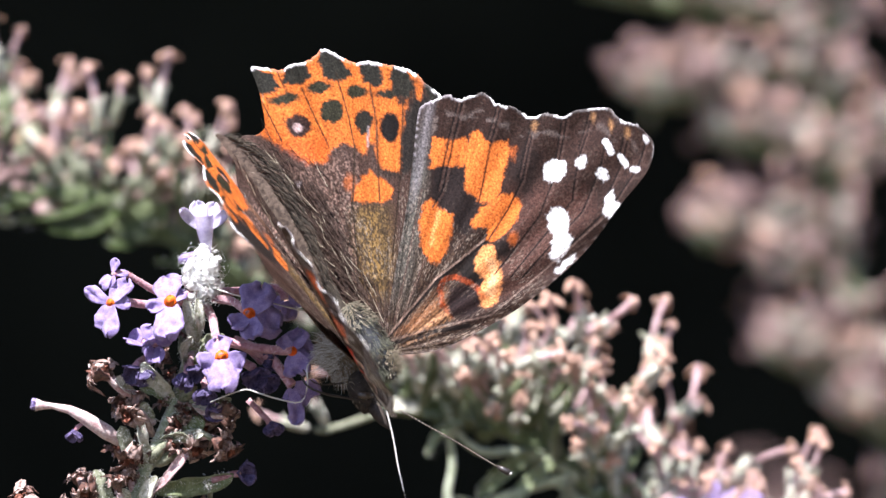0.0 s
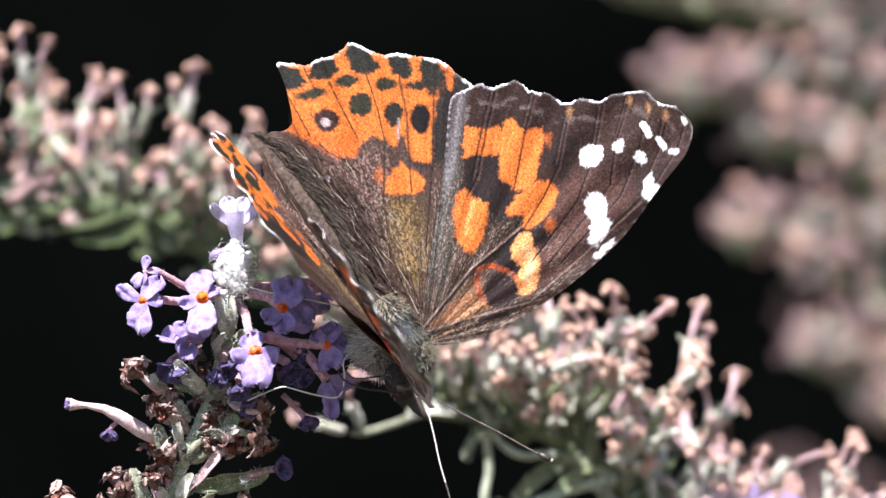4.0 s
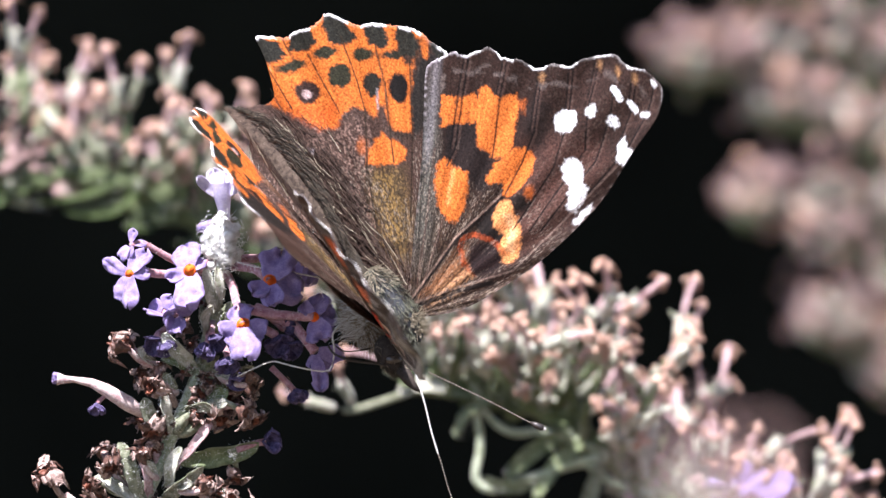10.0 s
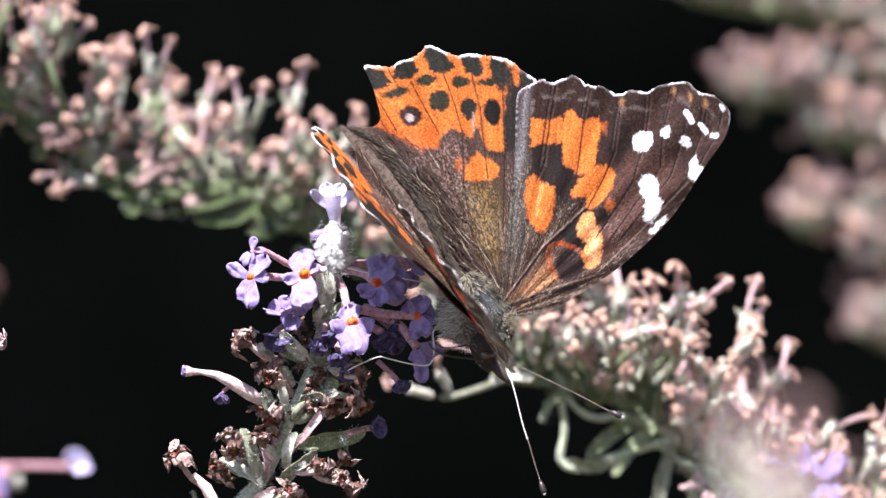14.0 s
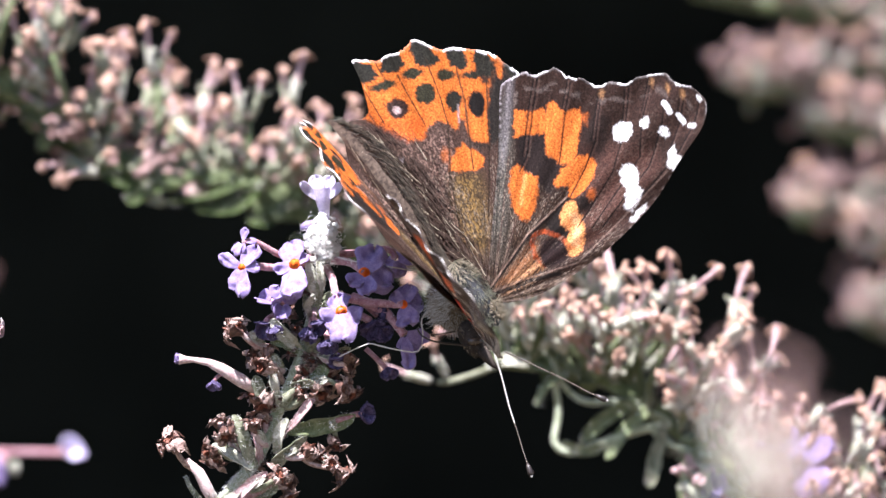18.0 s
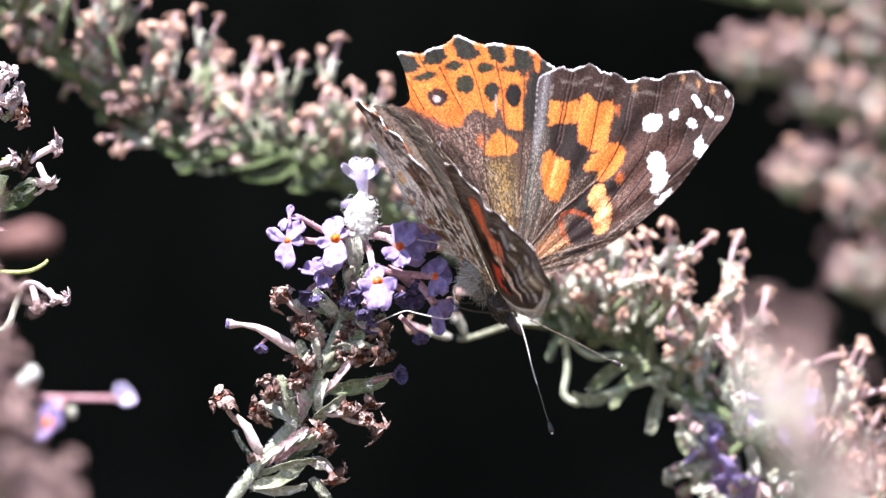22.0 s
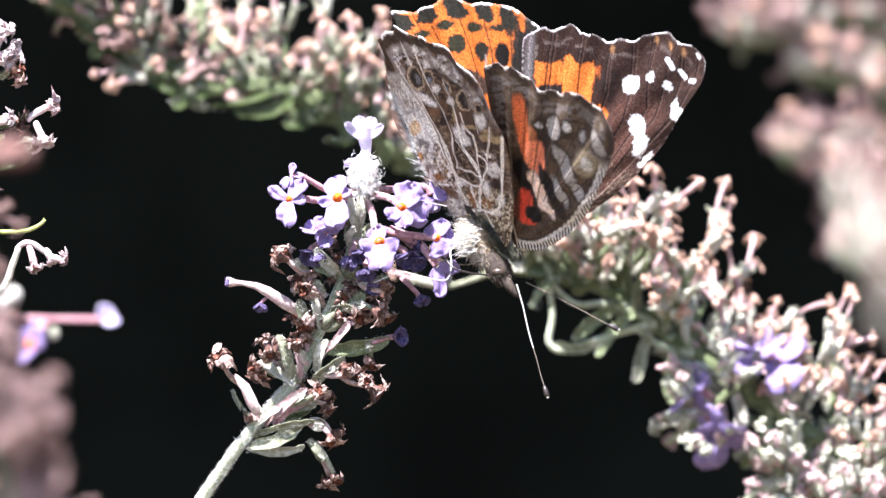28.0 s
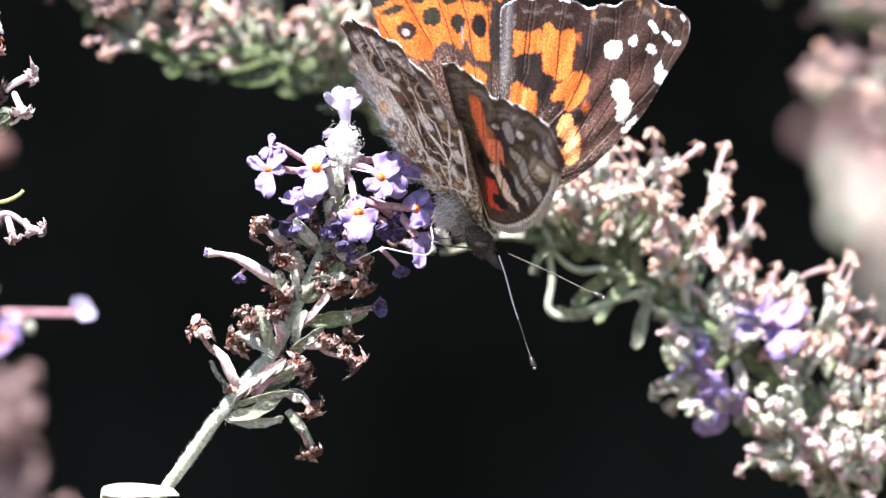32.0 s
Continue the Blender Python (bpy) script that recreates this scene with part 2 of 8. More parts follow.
FUR_GOLD = material("golden_brown_hair", (0.17, 0.10, 0.045), (0.36, 0.235, 0.12), 0.0005, 0.8, 0.3, 5, 0.3)
CHEST = material("buff_fur", (0.19, 0.135, 0.078), (0.52, 0.42, 0.29), 0.0003, 0.85, 0.7, 5, 0.2)
HEAD = material("grey_brown_fur", (0.015, 0.011, 0.009), (0.055, 0.042, 0.033), 0.0004, 0.8, 0.6, 5, 0.25)
HORN_DARK = material("dark_chitin", (0.012, 0.010, 0.010), (0.04, 0.03, 0.025), 0.0004, 0.4, 0.2, 4, 0.5)
HORN_PALE = material("whitish_chitin", (0.50, 0.47, 0.42), (0.72, 0.70, 0.66), 0.0006, 0.45, 0.2, 4, 0.5)
EYE = material("dark_compound_eye", (0.02, 0.014, 0.01), (0.07, 0.05, 0.035), 0.0003, 0.25, 0.1, 4, 0.6)
BARK = material("grey_brown_bark", (0.08, 0.065, 0.05), (0.22, 0.18, 0.14), 0.006, 0.9, 0.6, 5, 0.1)
TENDRIL = material("yellow_green_tendril", (0.17, 0.20, 0.045), (0.42, 0.46, 0.16), 0.0008, 0.7, 0.4, 4, 0.3, 0.1)
# near-black base colour stands in for the shrubbery's deep shade
SHADE = material("near_black_painted_shade", (0.0038, 0.0046, 0.0038), (0.0098, 0.0116, 0.0094), 0.06, 0.95, 0.3, 4, 0.05)
SOIL = material("dry_soil_and_litter", (0.05, 0.04, 0.03), (0.11, 0.09, 0.06), 0.08, 0.95, 0.4, 6, 0.1)

# ---- setting ----


def ground():
    g = Geo()
    g.v = [(-400, -400, -1.25), (400, -400, -1.25), (400, 400, -1.25), (-400, 400, -1.25)]
    g.f, g.m = [(0, 1, 2, 3)], [0]
    ob = new("ground", g.mesh("ground", [SOIL], False))
    tagged(ob, "dry bare garden soil under the shrubs", "ground", kind="structure")


def shade_shell():
    """A near-black shell standing in for the shaded shrubbery behind: a hollow bank whose unseen arch overhead is added
    to block sun and sky.
    """
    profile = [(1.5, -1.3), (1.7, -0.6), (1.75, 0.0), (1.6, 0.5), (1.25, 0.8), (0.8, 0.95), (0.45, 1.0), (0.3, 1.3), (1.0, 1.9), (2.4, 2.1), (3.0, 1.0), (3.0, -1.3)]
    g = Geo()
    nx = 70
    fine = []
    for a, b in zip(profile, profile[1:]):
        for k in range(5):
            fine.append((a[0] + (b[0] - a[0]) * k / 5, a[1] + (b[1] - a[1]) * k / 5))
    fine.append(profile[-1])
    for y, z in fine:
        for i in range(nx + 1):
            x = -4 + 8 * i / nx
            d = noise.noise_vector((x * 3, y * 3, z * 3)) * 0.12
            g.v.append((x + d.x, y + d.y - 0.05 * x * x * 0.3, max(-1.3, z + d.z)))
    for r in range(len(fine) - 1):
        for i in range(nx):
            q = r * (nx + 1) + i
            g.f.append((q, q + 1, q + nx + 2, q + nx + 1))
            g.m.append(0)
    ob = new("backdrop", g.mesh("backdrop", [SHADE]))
    tagged(ob, "near-black shell standing in for the deep shade inside a shrub", "shrub", kind="structure")


ground()
shade_shell()

# ---- flower spikes ----


def floret_mesh(seed):
    """A spent floret: plump ribbed calyx, thin bent tube and a torn, spreading, wrinkled mouth. It stands along z, about 5 mm long."""
    r = random.Random(seed)
    g = Geo()
    cup = r.uniform(1.8, 2.8) * 1e-3
    length = r.uniform(1.4, 4.0) * 1e-3
    bx, by = r.gauss(0, 1.2) * 1e-3, r.gauss(0, 1.2) * 1e-3
    path = [Vector((bx * s ** 2, by * s ** 2, s * (cup + length) * (1 - 0.1 * s * s))) for s in (0, 0.2, 0.4, 0.6, 0.8, 1.0)]
    wide = r.uniform(0.38, 0.60) * 1e-3
    g.ring_tube([(0, 0, -0.3e-3), (0, 0, 0.15e-3), (0, 0, cup * 0.45), (0.0, 0, cup)], [0.2e-3, wide * 0.75, wide, wide * 0.8], 9, 0, True, 1.0, 0.3, r)
    for k in range(4):
        w = k * math.pi / 2 + r.random() * 0.4
        m = Matrix.Translation((wide * 0.6 * math.cos(w), wide * 0.6 * math.sin(w), cup * 0.85)) @ Matrix.Rotation(w, 4, "Z") @ Matrix.Rotation(-1.35 + r.uniform(-0.2, 0.5), 4, "Y")
        g.petal(m, r.uniform(0.5, 1.0) * 1e-3, 0.26e-3, 0.08e-3, 0.2, 0.2, 0, 2, 2, rng=r)
    q = r.uniform(0.22, 0.30) * 1e-3
    end = q * 1.35
    g.ring_tube(path[1:], [q * 1.1, q * r.uniform(0.7, 0.95), q * r.uniform(0.7, 0.95), q * 0.95, end], 8, 1, False, r.uniform(0.75, 1.0), 0.4, r)
    tip = path[-1]
    t = (path[-1] - path[-2]).normalized()
    face = aim(tip - t * 0.1e-3, t)
    for k in range(4):
        w = k * math.pi / 2 + r.uniform(-0.4, 0.4)
        m = face @ Matrix.Rotation(w, 4, "Z") @ Matrix.Translation((end * 0.55, 0, 0)) @ Matrix.Rotation(r.uniform(-0.5, 0.45), 4, "Y")
        g.petal(m, r.uniform(0.45, 0.95) * 1e-3, r.uniform(0.22, 0.42) * 1e-3, 0.12e-3, r.uniform(0.0, 1.5), r.uniform(-0.6, 0.9), 2, 6, 4, ruffle=r.uniform(0.3, 0.7), rng=r)
    g.ball(tip, (end * 0.8, end * 0.75, end * 0.7), 2, 5, 7, None, 0.7, r)
    return g


PALE_GEO = [floret_mesh(s) for s in range(14)]
PALE_SET = [g.mesh("floret", [CALYX, DRY_PINK, DRY_TIP]) for g in PALE_GEO]
ROSE_SET = [floret_mesh(s + 50).mesh("floret", [CALYX, DRY_ROSE, DRY_ROSE]) for s in range(6)]
DULL_SET = [floret_mesh(s + 90).mesh("floret", [CALYX_OLD, DRY_PINK, DRY_TIP]) for s in range(5)]
GREEN_SET = [floret_mesh(s + 110).mesh("floret", [CALYX, CALYX if s % 2 else STALK, DRY_PINK if s % 3 else CALYX]) for s in range(6)]
DUSK_SET = [floret_mesh(s + 70).mesh("floret", [DRY_ROSE, DRY_ROSE, DRY_ROSE if s % 2 else DRY]) for s in range(4)]


def capsule_mesh(seed):
    r = random.Random(seed)
    g = Geo()
    g.ring_tube([(0, 0, 0), (0, 0, 0.5e-3), (0, 0, 1.3e-3), (0.1e-3, 0, 2.2e-3), (0.15e-3, 0, 2.9e-3)], [0.3e-3, 0.62e-3, 0.72e-3, 0.5e-3, 0.12e-3], 9, 0, True, 1.0, 0.12, r)
    return g


CAPSULES = [capsule_mesh(s).mesh("seed_capsule", [CALYX]) for s in range(3)]
CAPSULES_ROSE = [capsule_mesh(s).mesh("seed_capsule", [DRY_ROSE]) for s in range(3)]
CAPSULES_OLD = [capsule_mesh(s).mesh("seed_capsule", [CALYX_OLD]) for s in range(3)]


def bract_mesh(seed):
    r = random.Random(seed)
    g = Geo()
    m = Matrix.Rotation(-1.2, 4, "Y")
    g.petal(m, r.uniform(2.4, 3.4) * 1e-3, r.uniform(0.5, 0.8) * 1e-3, 0.1e-3, r.uniform(0.1, 0.6), 0.5, 0, 7, 4, ruffle=0.15, rng=r)
    return g


BRACTS = [bract_mesh(s).mesh("bract", [LEAFLET if s % 2 else CALYX_OLD]) for s in range(4)]


def curve_at(pts, s):
    """A smooth point and way along a polyline of vectors."""
    n = len(pts) - 1
    x = min(max(s * n, 0), n - 1e-6)
    i = int(x)
    f = x - i
    p0, p1, p2, p3 = pts[max(i - 1, 0)], pts[i], pts[i + 1], pts[min(i + 2, n)]
    p = 0.5 * ((2 * p1) + (p2 - p0) * f + (2 * p0 - 5 * p1 + 4 * p2 - p3) * f * f + (3 * p1 - p0 - 3 * p2 + p3) * f ** 3)
    t = ((p2 - p0) + (4 * p0 - 10 * p1 + 8 * p2 - 2 * p3) * f + (9 * p1 - 3 * p0 - 9 * p2 + 3 * p3) * f * f)
    return p, t.normalized()


def spent_spike(name, root_at, pts, r0, r1, clusters, reach, per, label, group, seed, up_bias=0.6, size=1.0, lift=0.25, sets=None, swell=0.0, leaves=0, hump=0.0, hang=0.4, into=None):
    """A long flower spike gone over: a felted stem with forked side twigs, each with tiers of withered florets."""
    r = random.Random(seed)
    root = into or thing(name, root_at, label, "flower spike", group)
    loc = [Vector(p) - Vector(root_at) for p in pts]
    n = 6 * len(loc)
    stem = Geo().ring_tube([curve_at(loc, i / n)[0] for i in range(n + 1)], [r0 + (r1 - r0) * i / n for i in range(n + 1)], 12, 0, True, 1.0, 0.16, r)
    part("stem", stem, STALK_GREEN, root)
    for k in range(int(leaves)):
        p, t = curve_at(loc, r.random())
        w = Vector((r.gauss(0, 0.5), -abs(r.gauss(0, 0.6)), r.gauss(-0.3, 0.4)))
        g = Geo().petal(aim(p, (w - t * w.dot(t)).normalized()) @ Matrix.Rotation(r.choice((0, math.pi)) + r.gauss(0, 0.5), 4, "Z"), r.uniform(0.002, 0.004), r.uniform(0.0006, 0.0011), 0.00015, r.uniform(-0.2, 0.4), 0.4, 0, 7, 4, ruffle=0.15, rng=r)
        part("leaf", g, STALK_GREEN, root)
    sets = sets or PALE_SET
    base_mat = CALYX if sets is PALE_SET else DRY_ROSE
    count, rest = 0, Geo()
    order = list(range(clusters))
    r.shuffle(order)
    for c in order:
        s = (c + 0.5 + r.uniform(-0.8, 0.8)) / clusters
        p, t = curve_at(loc, s)
        rad = r0 + (r1 - r0) * s
        side = t.cross(Vector((0, -1, 0))).normalized()
        w = r.uniform(-1.0, 1.0) * (1.4 if r.random() < 0.75 else 3.0)
        out = (side * math.cos(w) + Vector((0, -1, 0)) * math.sin(w))
        if out.z < 0 and r.random() < up_bias:
            out.z = -out.z * 0.8
        out = (out + t * r.uniform(-0.4, 0.6) + Vector((0, 0, lift))).normalized()
        tall = max(0.0015, reach * (1 + swell * (1 - s) + hump * math.exp(-((s - 0.72) / 0.10) ** 2)) * r.uniform(0.55, 1.0) - 0.0046 * size)
        if out.z < 0.15:
            tall *= (hang if s > 0.31 else min(hang, 0.55)) if s < 0.8 else 0.25
        end = p + out * tall
        mid = p + out * tall * 0.5 + Vector((r.uniform(-1, 1), r.uniform(-1, 1), r.uniform(-1, 0.5))) * tall * 0.12
        part("twig", Geo().ring_tube([p, mid, end], [min(rad * 0.7, 0.0007), min(rad * 0.5, 0.0005), min(rad * 0.4, 0.00035)], 7, 0), STALK_GREEN, root)
        for _ in range(r.choice((0, 1, 1))):
            part("bract", BRACTS[r.randrange(4)], LEAFLET, root, m=aim(p + out * rad * 0.8, (out + t * r.uniform(-0.5, 0.8) + Vector((r.gauss(0, 0.4), r.gauss(-0.2, 0.4), r.gauss(-0.1, 0.4)))), r.random() * 6) @ Matrix.Scale(size * r.uniform(0.6, 1.0), 4))
        for k in range(per):
            f = 1.0 if k < 2 else r.uniform(0.08, 1.0)
            q = p + (end - p) * f
            a = r.uniform(0, 6.28)
            fan = Vector((math.cos(a), 0.8 * math.sin(a), 0.25 * math.sin(a))) * (0.45 + 0.35 * (1 - f))
            way = (out + fan + Vector((0, 0, r.gauss(0.25, 0.2) + 0.9 * max(0, -out.z)))).normalized()
            foot = q + (fan + out * 0.2) * size * 0.0016
            if (foot - q).length > 0.0004:
                part("stalk", Geo().ring_tube([q, foot + way * 0.0002], [0.00028 * size, 0.0002 * size], 5, 0), base_mat, root)
            u = r.random()
            if u < 0.10:
                part("seed_capsule", CAPSULES[r.randrange(3)] if sets is PALE_SET else CAPSULES_ROSE[r.randrange(3)], CALYX, root, m=aim(foot, way, r.random() * 6) @ Matrix.Scale(size * r.uniform(0.55, 0.85), 4))
            else:
                m = aim(foot, way, r.random() * 6) @ Matrix.Scale(size * r.uniform(0.8, 1.2), 4)
                pick = r.randrange(len(sets))
                count += 1
                if count <= 290 or sets is not PALE_SET:
                    part("floret", sets[pick], CALYX, root, m=m)
                else:
                    src, base = PALE_GEO[pick], len(rest.v)
                    rest.v += [m @ Vector(v) for v in src.v]
                    rest.f += [tuple(i + base for i in f) for f in src.f]
                    rest.m += src.m
    if rest.v:
        tagged(part("floret_mass", rest, [CALYX, DRY_PINK, DRY_TIP], root), kind="stuff")
    return root


def blossom(root, at, way, size=1.0, spin=0.0, back=None, label="", mat=None, seed=1, open_=1.0, eye=True):
    """An open floret: four rounded lilac lobes round an orange throat, on a rosy tube."""
    mat = mat or PETAL
    r = random.Random(seed)
    m = aim(at, way, spin)
    g = Geo()
    for k in range(4):
        w = k * math.pi / 2 + r.uniform(-0.12, 0.12)
        fall = (m.to_3x3() @ Vector((math.cos(w), math.sin(w), 0))).z
        low = fall < -0.45 and open_ > 0.3
        mm = Matrix.Rotation(w, 4, "Z") @ Matrix.Translation((0.30e-3 * size, 0, 0)) @ Matrix.Rotation(-(1 - open_) * 1.2 + r.uniform(-0.25, 0.25) - (0.55 if low else 0.22 if fall > 0.45 and open_ > 0.5 else 0.05), 4, "Y")
        g.petal(mm, r.uniform(1.4, 1.9) * 1e-3 * size * (1.45 if low else 0.95), r.uniform(0.92, 1.15) * 1e-3 * size, 0.07e-3, r.uniform(-0.25, 0.25) if low else r.uniform(0.0, 0.6) if open_ > 0.3 else r.uniform(-0.15, 0.25), r.uniform(-0.35, 0.4), 0, 10, 8, r.uniform(0, 0.14), r.uniform(0.08, 0.25), r)
    face = part("blossom", g, mat, root, label, m)
    ring = Geo().ring_tube([(0, 0, -0.5e-3 * size), (0, 0, -0.1e-3 * size), (0, 0, 0.13e-3 * size), (0, 0, 0.14e-3 * size), (0, 0, -0.05e-3)],
                           [0.40e-3 * size, 0.48e-3 * size, 0.54e-3 * size, 0.36e-3 * size, 0.1e-3 * size], 14, 0, True, 1.0, 0.1, r)
    if eye:
        part("throat", ring, THROAT, face, "orange throat of the floret")
    if back is not None:
        inv = m.inverted()
        b = inv @ Vector(back)
        tube = Geo().ring_tube([(0, 0, -0.1e-3), (0, 0, -0.9e-3 * size), b * 0.55 + Vector((0, 0, -0.35e-3)), b], [0.42e-3 * size, 0.36e-3 * size, 0.36e-3 * size, 0.42e-3 * size], 10, 0, True, 1.0, 0.12, r)
        part("tube", tube, TUBE, face, "rosy felted corolla tube")
    return face


def lobed(root, mouth, lobes, tube, size=1.0, mat=None, eye=(0.0, -1.0, 0.2), seed=1, label="", wide=0.36, throat=0.62):
    """An open floret, drawn by the tips of its lobes: each is (tip, half-width in mm, curl). tube runs from the mouth back to the stem."""
    r = random.Random(seed)
    mouth, eye = Vector(mouth), Vector(eye).normalized()
    g = Geo()
    for tip, half, curl in lobes:
        x = Vector(tip) - mouth
        length = x.length
        x.normalize()
        z = (eye - x * eye.dot(x)).normalized()
        m = Matrix((x, z.cross(x), z)).transposed().to_4x4()
        m.translation = x * 0.25e-3 * size
        g.petal(m, length, half * 1.22e-3, 0.07e-3, curl, r.uniform(-0.35, 0.5), 0, 14, 12, r.uniform(0.0, 0.16), r.uniform(0.14, 0.34), r)
    for i, p in enumerate(g.v):
        f = min(1.0, p.length / 2.4e-3)
        g.v[i] = p + noise.noise_vector(p * 1100 + Vector((seed, 0, 0))) * 0.30e-3 * f + noise.noise_vector(p * 3600 + Vector((0, seed, 0))) * 0.10e-3 * f
    face = part("blossom", g, mat or PETAL, root, label, Matrix.Translation(mouth))
    if throat:
        e = throat * 1e-3 * size
        ring = Geo().ring_tube([eye * -0.3e-3, eye * -0.02e-3, eye * 0.13e-3, eye * 0.14e-3, eye * 0.04e-3], [e * 0.8, e * 0.95, e, e * 0.75, e * 0.2], 14, 0, True, 1.0, 0.12, r)
        part("throat", ring, THROAT, face, "orange throat of the floret")
    path = [Vector(p) - mouth for p in tube]
    if path:
        pts = [-eye * 0.1e-3] + path
        n = 4 * len(path)
        g = Geo().ring_tube([curve_at(pts, i / n)[0] for i in range(n + 1)], [wide * 1e-3 * (1.1 if i < 2 else 0.92 + 0.3 * i / n) for i in range(n + 1)], 10, 0, True, 1.0, 0.16, r)
        part("tube", g, TUBE, face, "rosy felted corolla tube")
        # felt on the tube
        g = Geo()
        for _ in range(60):
            p, t = curve_at(pts, r.uniform(0.25, 1.0))
            o = Vector((r.gauss(0, 1), r.gauss(-0.5, 1), r.gauss(0.3, 1)))
            o = (o - t * o.dot(t)).normalized()
            g.ring_tube([p + o * wide * 0.9e-3, p + o * (wide + r.uniform(0.05, 0.16)) * 1e-3], [0.035e-3, 0.02e-3], 3, 0, False)
        part("felt", g, WOOL, face, "pale felt on the tube")
    return face


def blade(root, name, path, half, mat, seed, label="", roll=0.0):
    """A bract or calyx leaf: a cupped, pointed blade along a path."""
    r = random.Random(seed)
    pts = [Vector(p) for p in path]
    g, n, w = Geo(), 14, 6
    for side in (0, 1):
        for i in range(n + 1):
            p, t = curve_at(pts, i / n)
            f = i / n
            h = half * 1e-3 * (0.45 + 0.55 * math.sin(min(1.0, f * 1.6) * math.pi / 2)) * math.sqrt(max(0.03, 1 - max(0.0, (f - 0.45) / 0.55) ** 2.2))
            up = Matrix.Rotation(roll + 0.5 * f, 3, t) @ Vector((0, -1, 0.25))
            b = t.cross(up).normalized()
            up = b.cross(t)
            for j in range(w + 1):
                q = 2 * j / w - 1
                g.v.append(p + b * (h * q) + up * (h * 0.45 * (q * q - 0.3) - side * 0.1e-3 + h * 0.10 * math.sin(9 * f + 3 * q + seed)))
    for i, p in enumerate(g.v):
        g.v[i] = p + noise.noise_vector(p * 900 + Vector((seed, 0, 0))) * 0.22e-3 + noise.noise_vector(p * 3500) * 0.09e-3
    row = w + 1
    for side in (0, 1):
        o = side * row * (n + 1)
        for i in range(n):
            for j in range(w):
                q = o + i * row + j
                g.f.append((q, q + 1, q + row + 1, q + row) if side else (q, q + row, q + row + 1, q + 1))
                g.m.append(0)
    o = row * (n + 1)
    for i in range(n):
        for j in (0, w):
            q = i * row + j
            g.f.append((q, q + row, q + row + o, q + o))
            g.m.append(0)
    for _ in range(170):
        p, t = curve_at(pts, r.uniform(0.0, 0.95))
        o = Vector((r.gauss(0, 1), -abs(r.gauss(0.6, 0.5)), r.gauss(0.3, 1)))
        o = (o - t * o.dot(t)).normalized()
        a = p + o * half * r.uniform(0.25, 0.85) * 1e-3
        g.ring_tube([a, a + (o + Vector((r.gauss(0, 0.6), r.gauss(-0.3, 0.6), r.gauss(0, 0.6)))) * r.uniform(0.05, 0.14) * 1e-3], [0.018e-3, 0.01e-3], 3, 1, False)
    return part(name, g, [mat, WOOL], root, label)


def crumpled(root, at, way, size, seed, mats=None):
    """A withered corolla mouth: a torn, crinkled cup of curled lobes."""
    r = random.Random(seed * 7 + 1)
    g = Geo()
    g.ring_tube([(0, 0, -1.0e-3), (0, 0, -0.5e-3), (0, 0, 0), (0, 0, 0.45e-3)], [0.28e-3, 0.46e-3, 0.80e-3, 0.86e-3], 11, 0, False, 0.9, 0.35, r)
    for k in range(7):
        w = k * 2 * math.pi / 7 + r.uniform(-0.4, 0.4)
        m = Matrix.Translation((0.66e-3 * math.cos(w), 0.6e-3 * math.sin(w), 0.3e-3)) @ Matrix.Rotation(w, 4, "Z") @ Matrix.Rotation(r.uniform(-1.5, 0.1), 4, "Y")
        g.petal(m, r.uniform(0.32, 0.6) * 1e-3, r.uniform(0.34, 0.58) * 1e-3, 0.09e-3, r.uniform(0.3, 2.4), r.uniform(-0.9, 1.2), 1 if k % 2 == 0 else 0, 7, 5, ruffle=r.uniform(0.5, 1.1), rng=r)
    for k in range(4):
        m = Matrix.Rotation(r.random() * 6.3, 4, "Z") @ Matrix.Rotation(r.uniform(-1.2, -0.4), 4, "Y")
        g.petal(m, r.uniform(0.4, 0.8) * 1e-3, 0.3e-3, 0.08e-3, r.uniform(-0.5, 1.0), 0.6, 2, 5, 4, ruffle=0.7, rng=r)
    for i, p in enumerate(g.v):
        g.v[i] = p + noise.noise_vector(p * 2600 + Vector((seed, 0, 0))) * 0.20e-3 + noise.noise_vector(p * 6500 + Vector((0, seed, 0))) * 0.09e-3
    return part("withered_floret", g, mats or [DRY, DRY_LIGHT, DRY_RED], root, m=aim(at, Vector(way).normalized(), r.random() * 6) @ Matrix.Scale(size, 4))


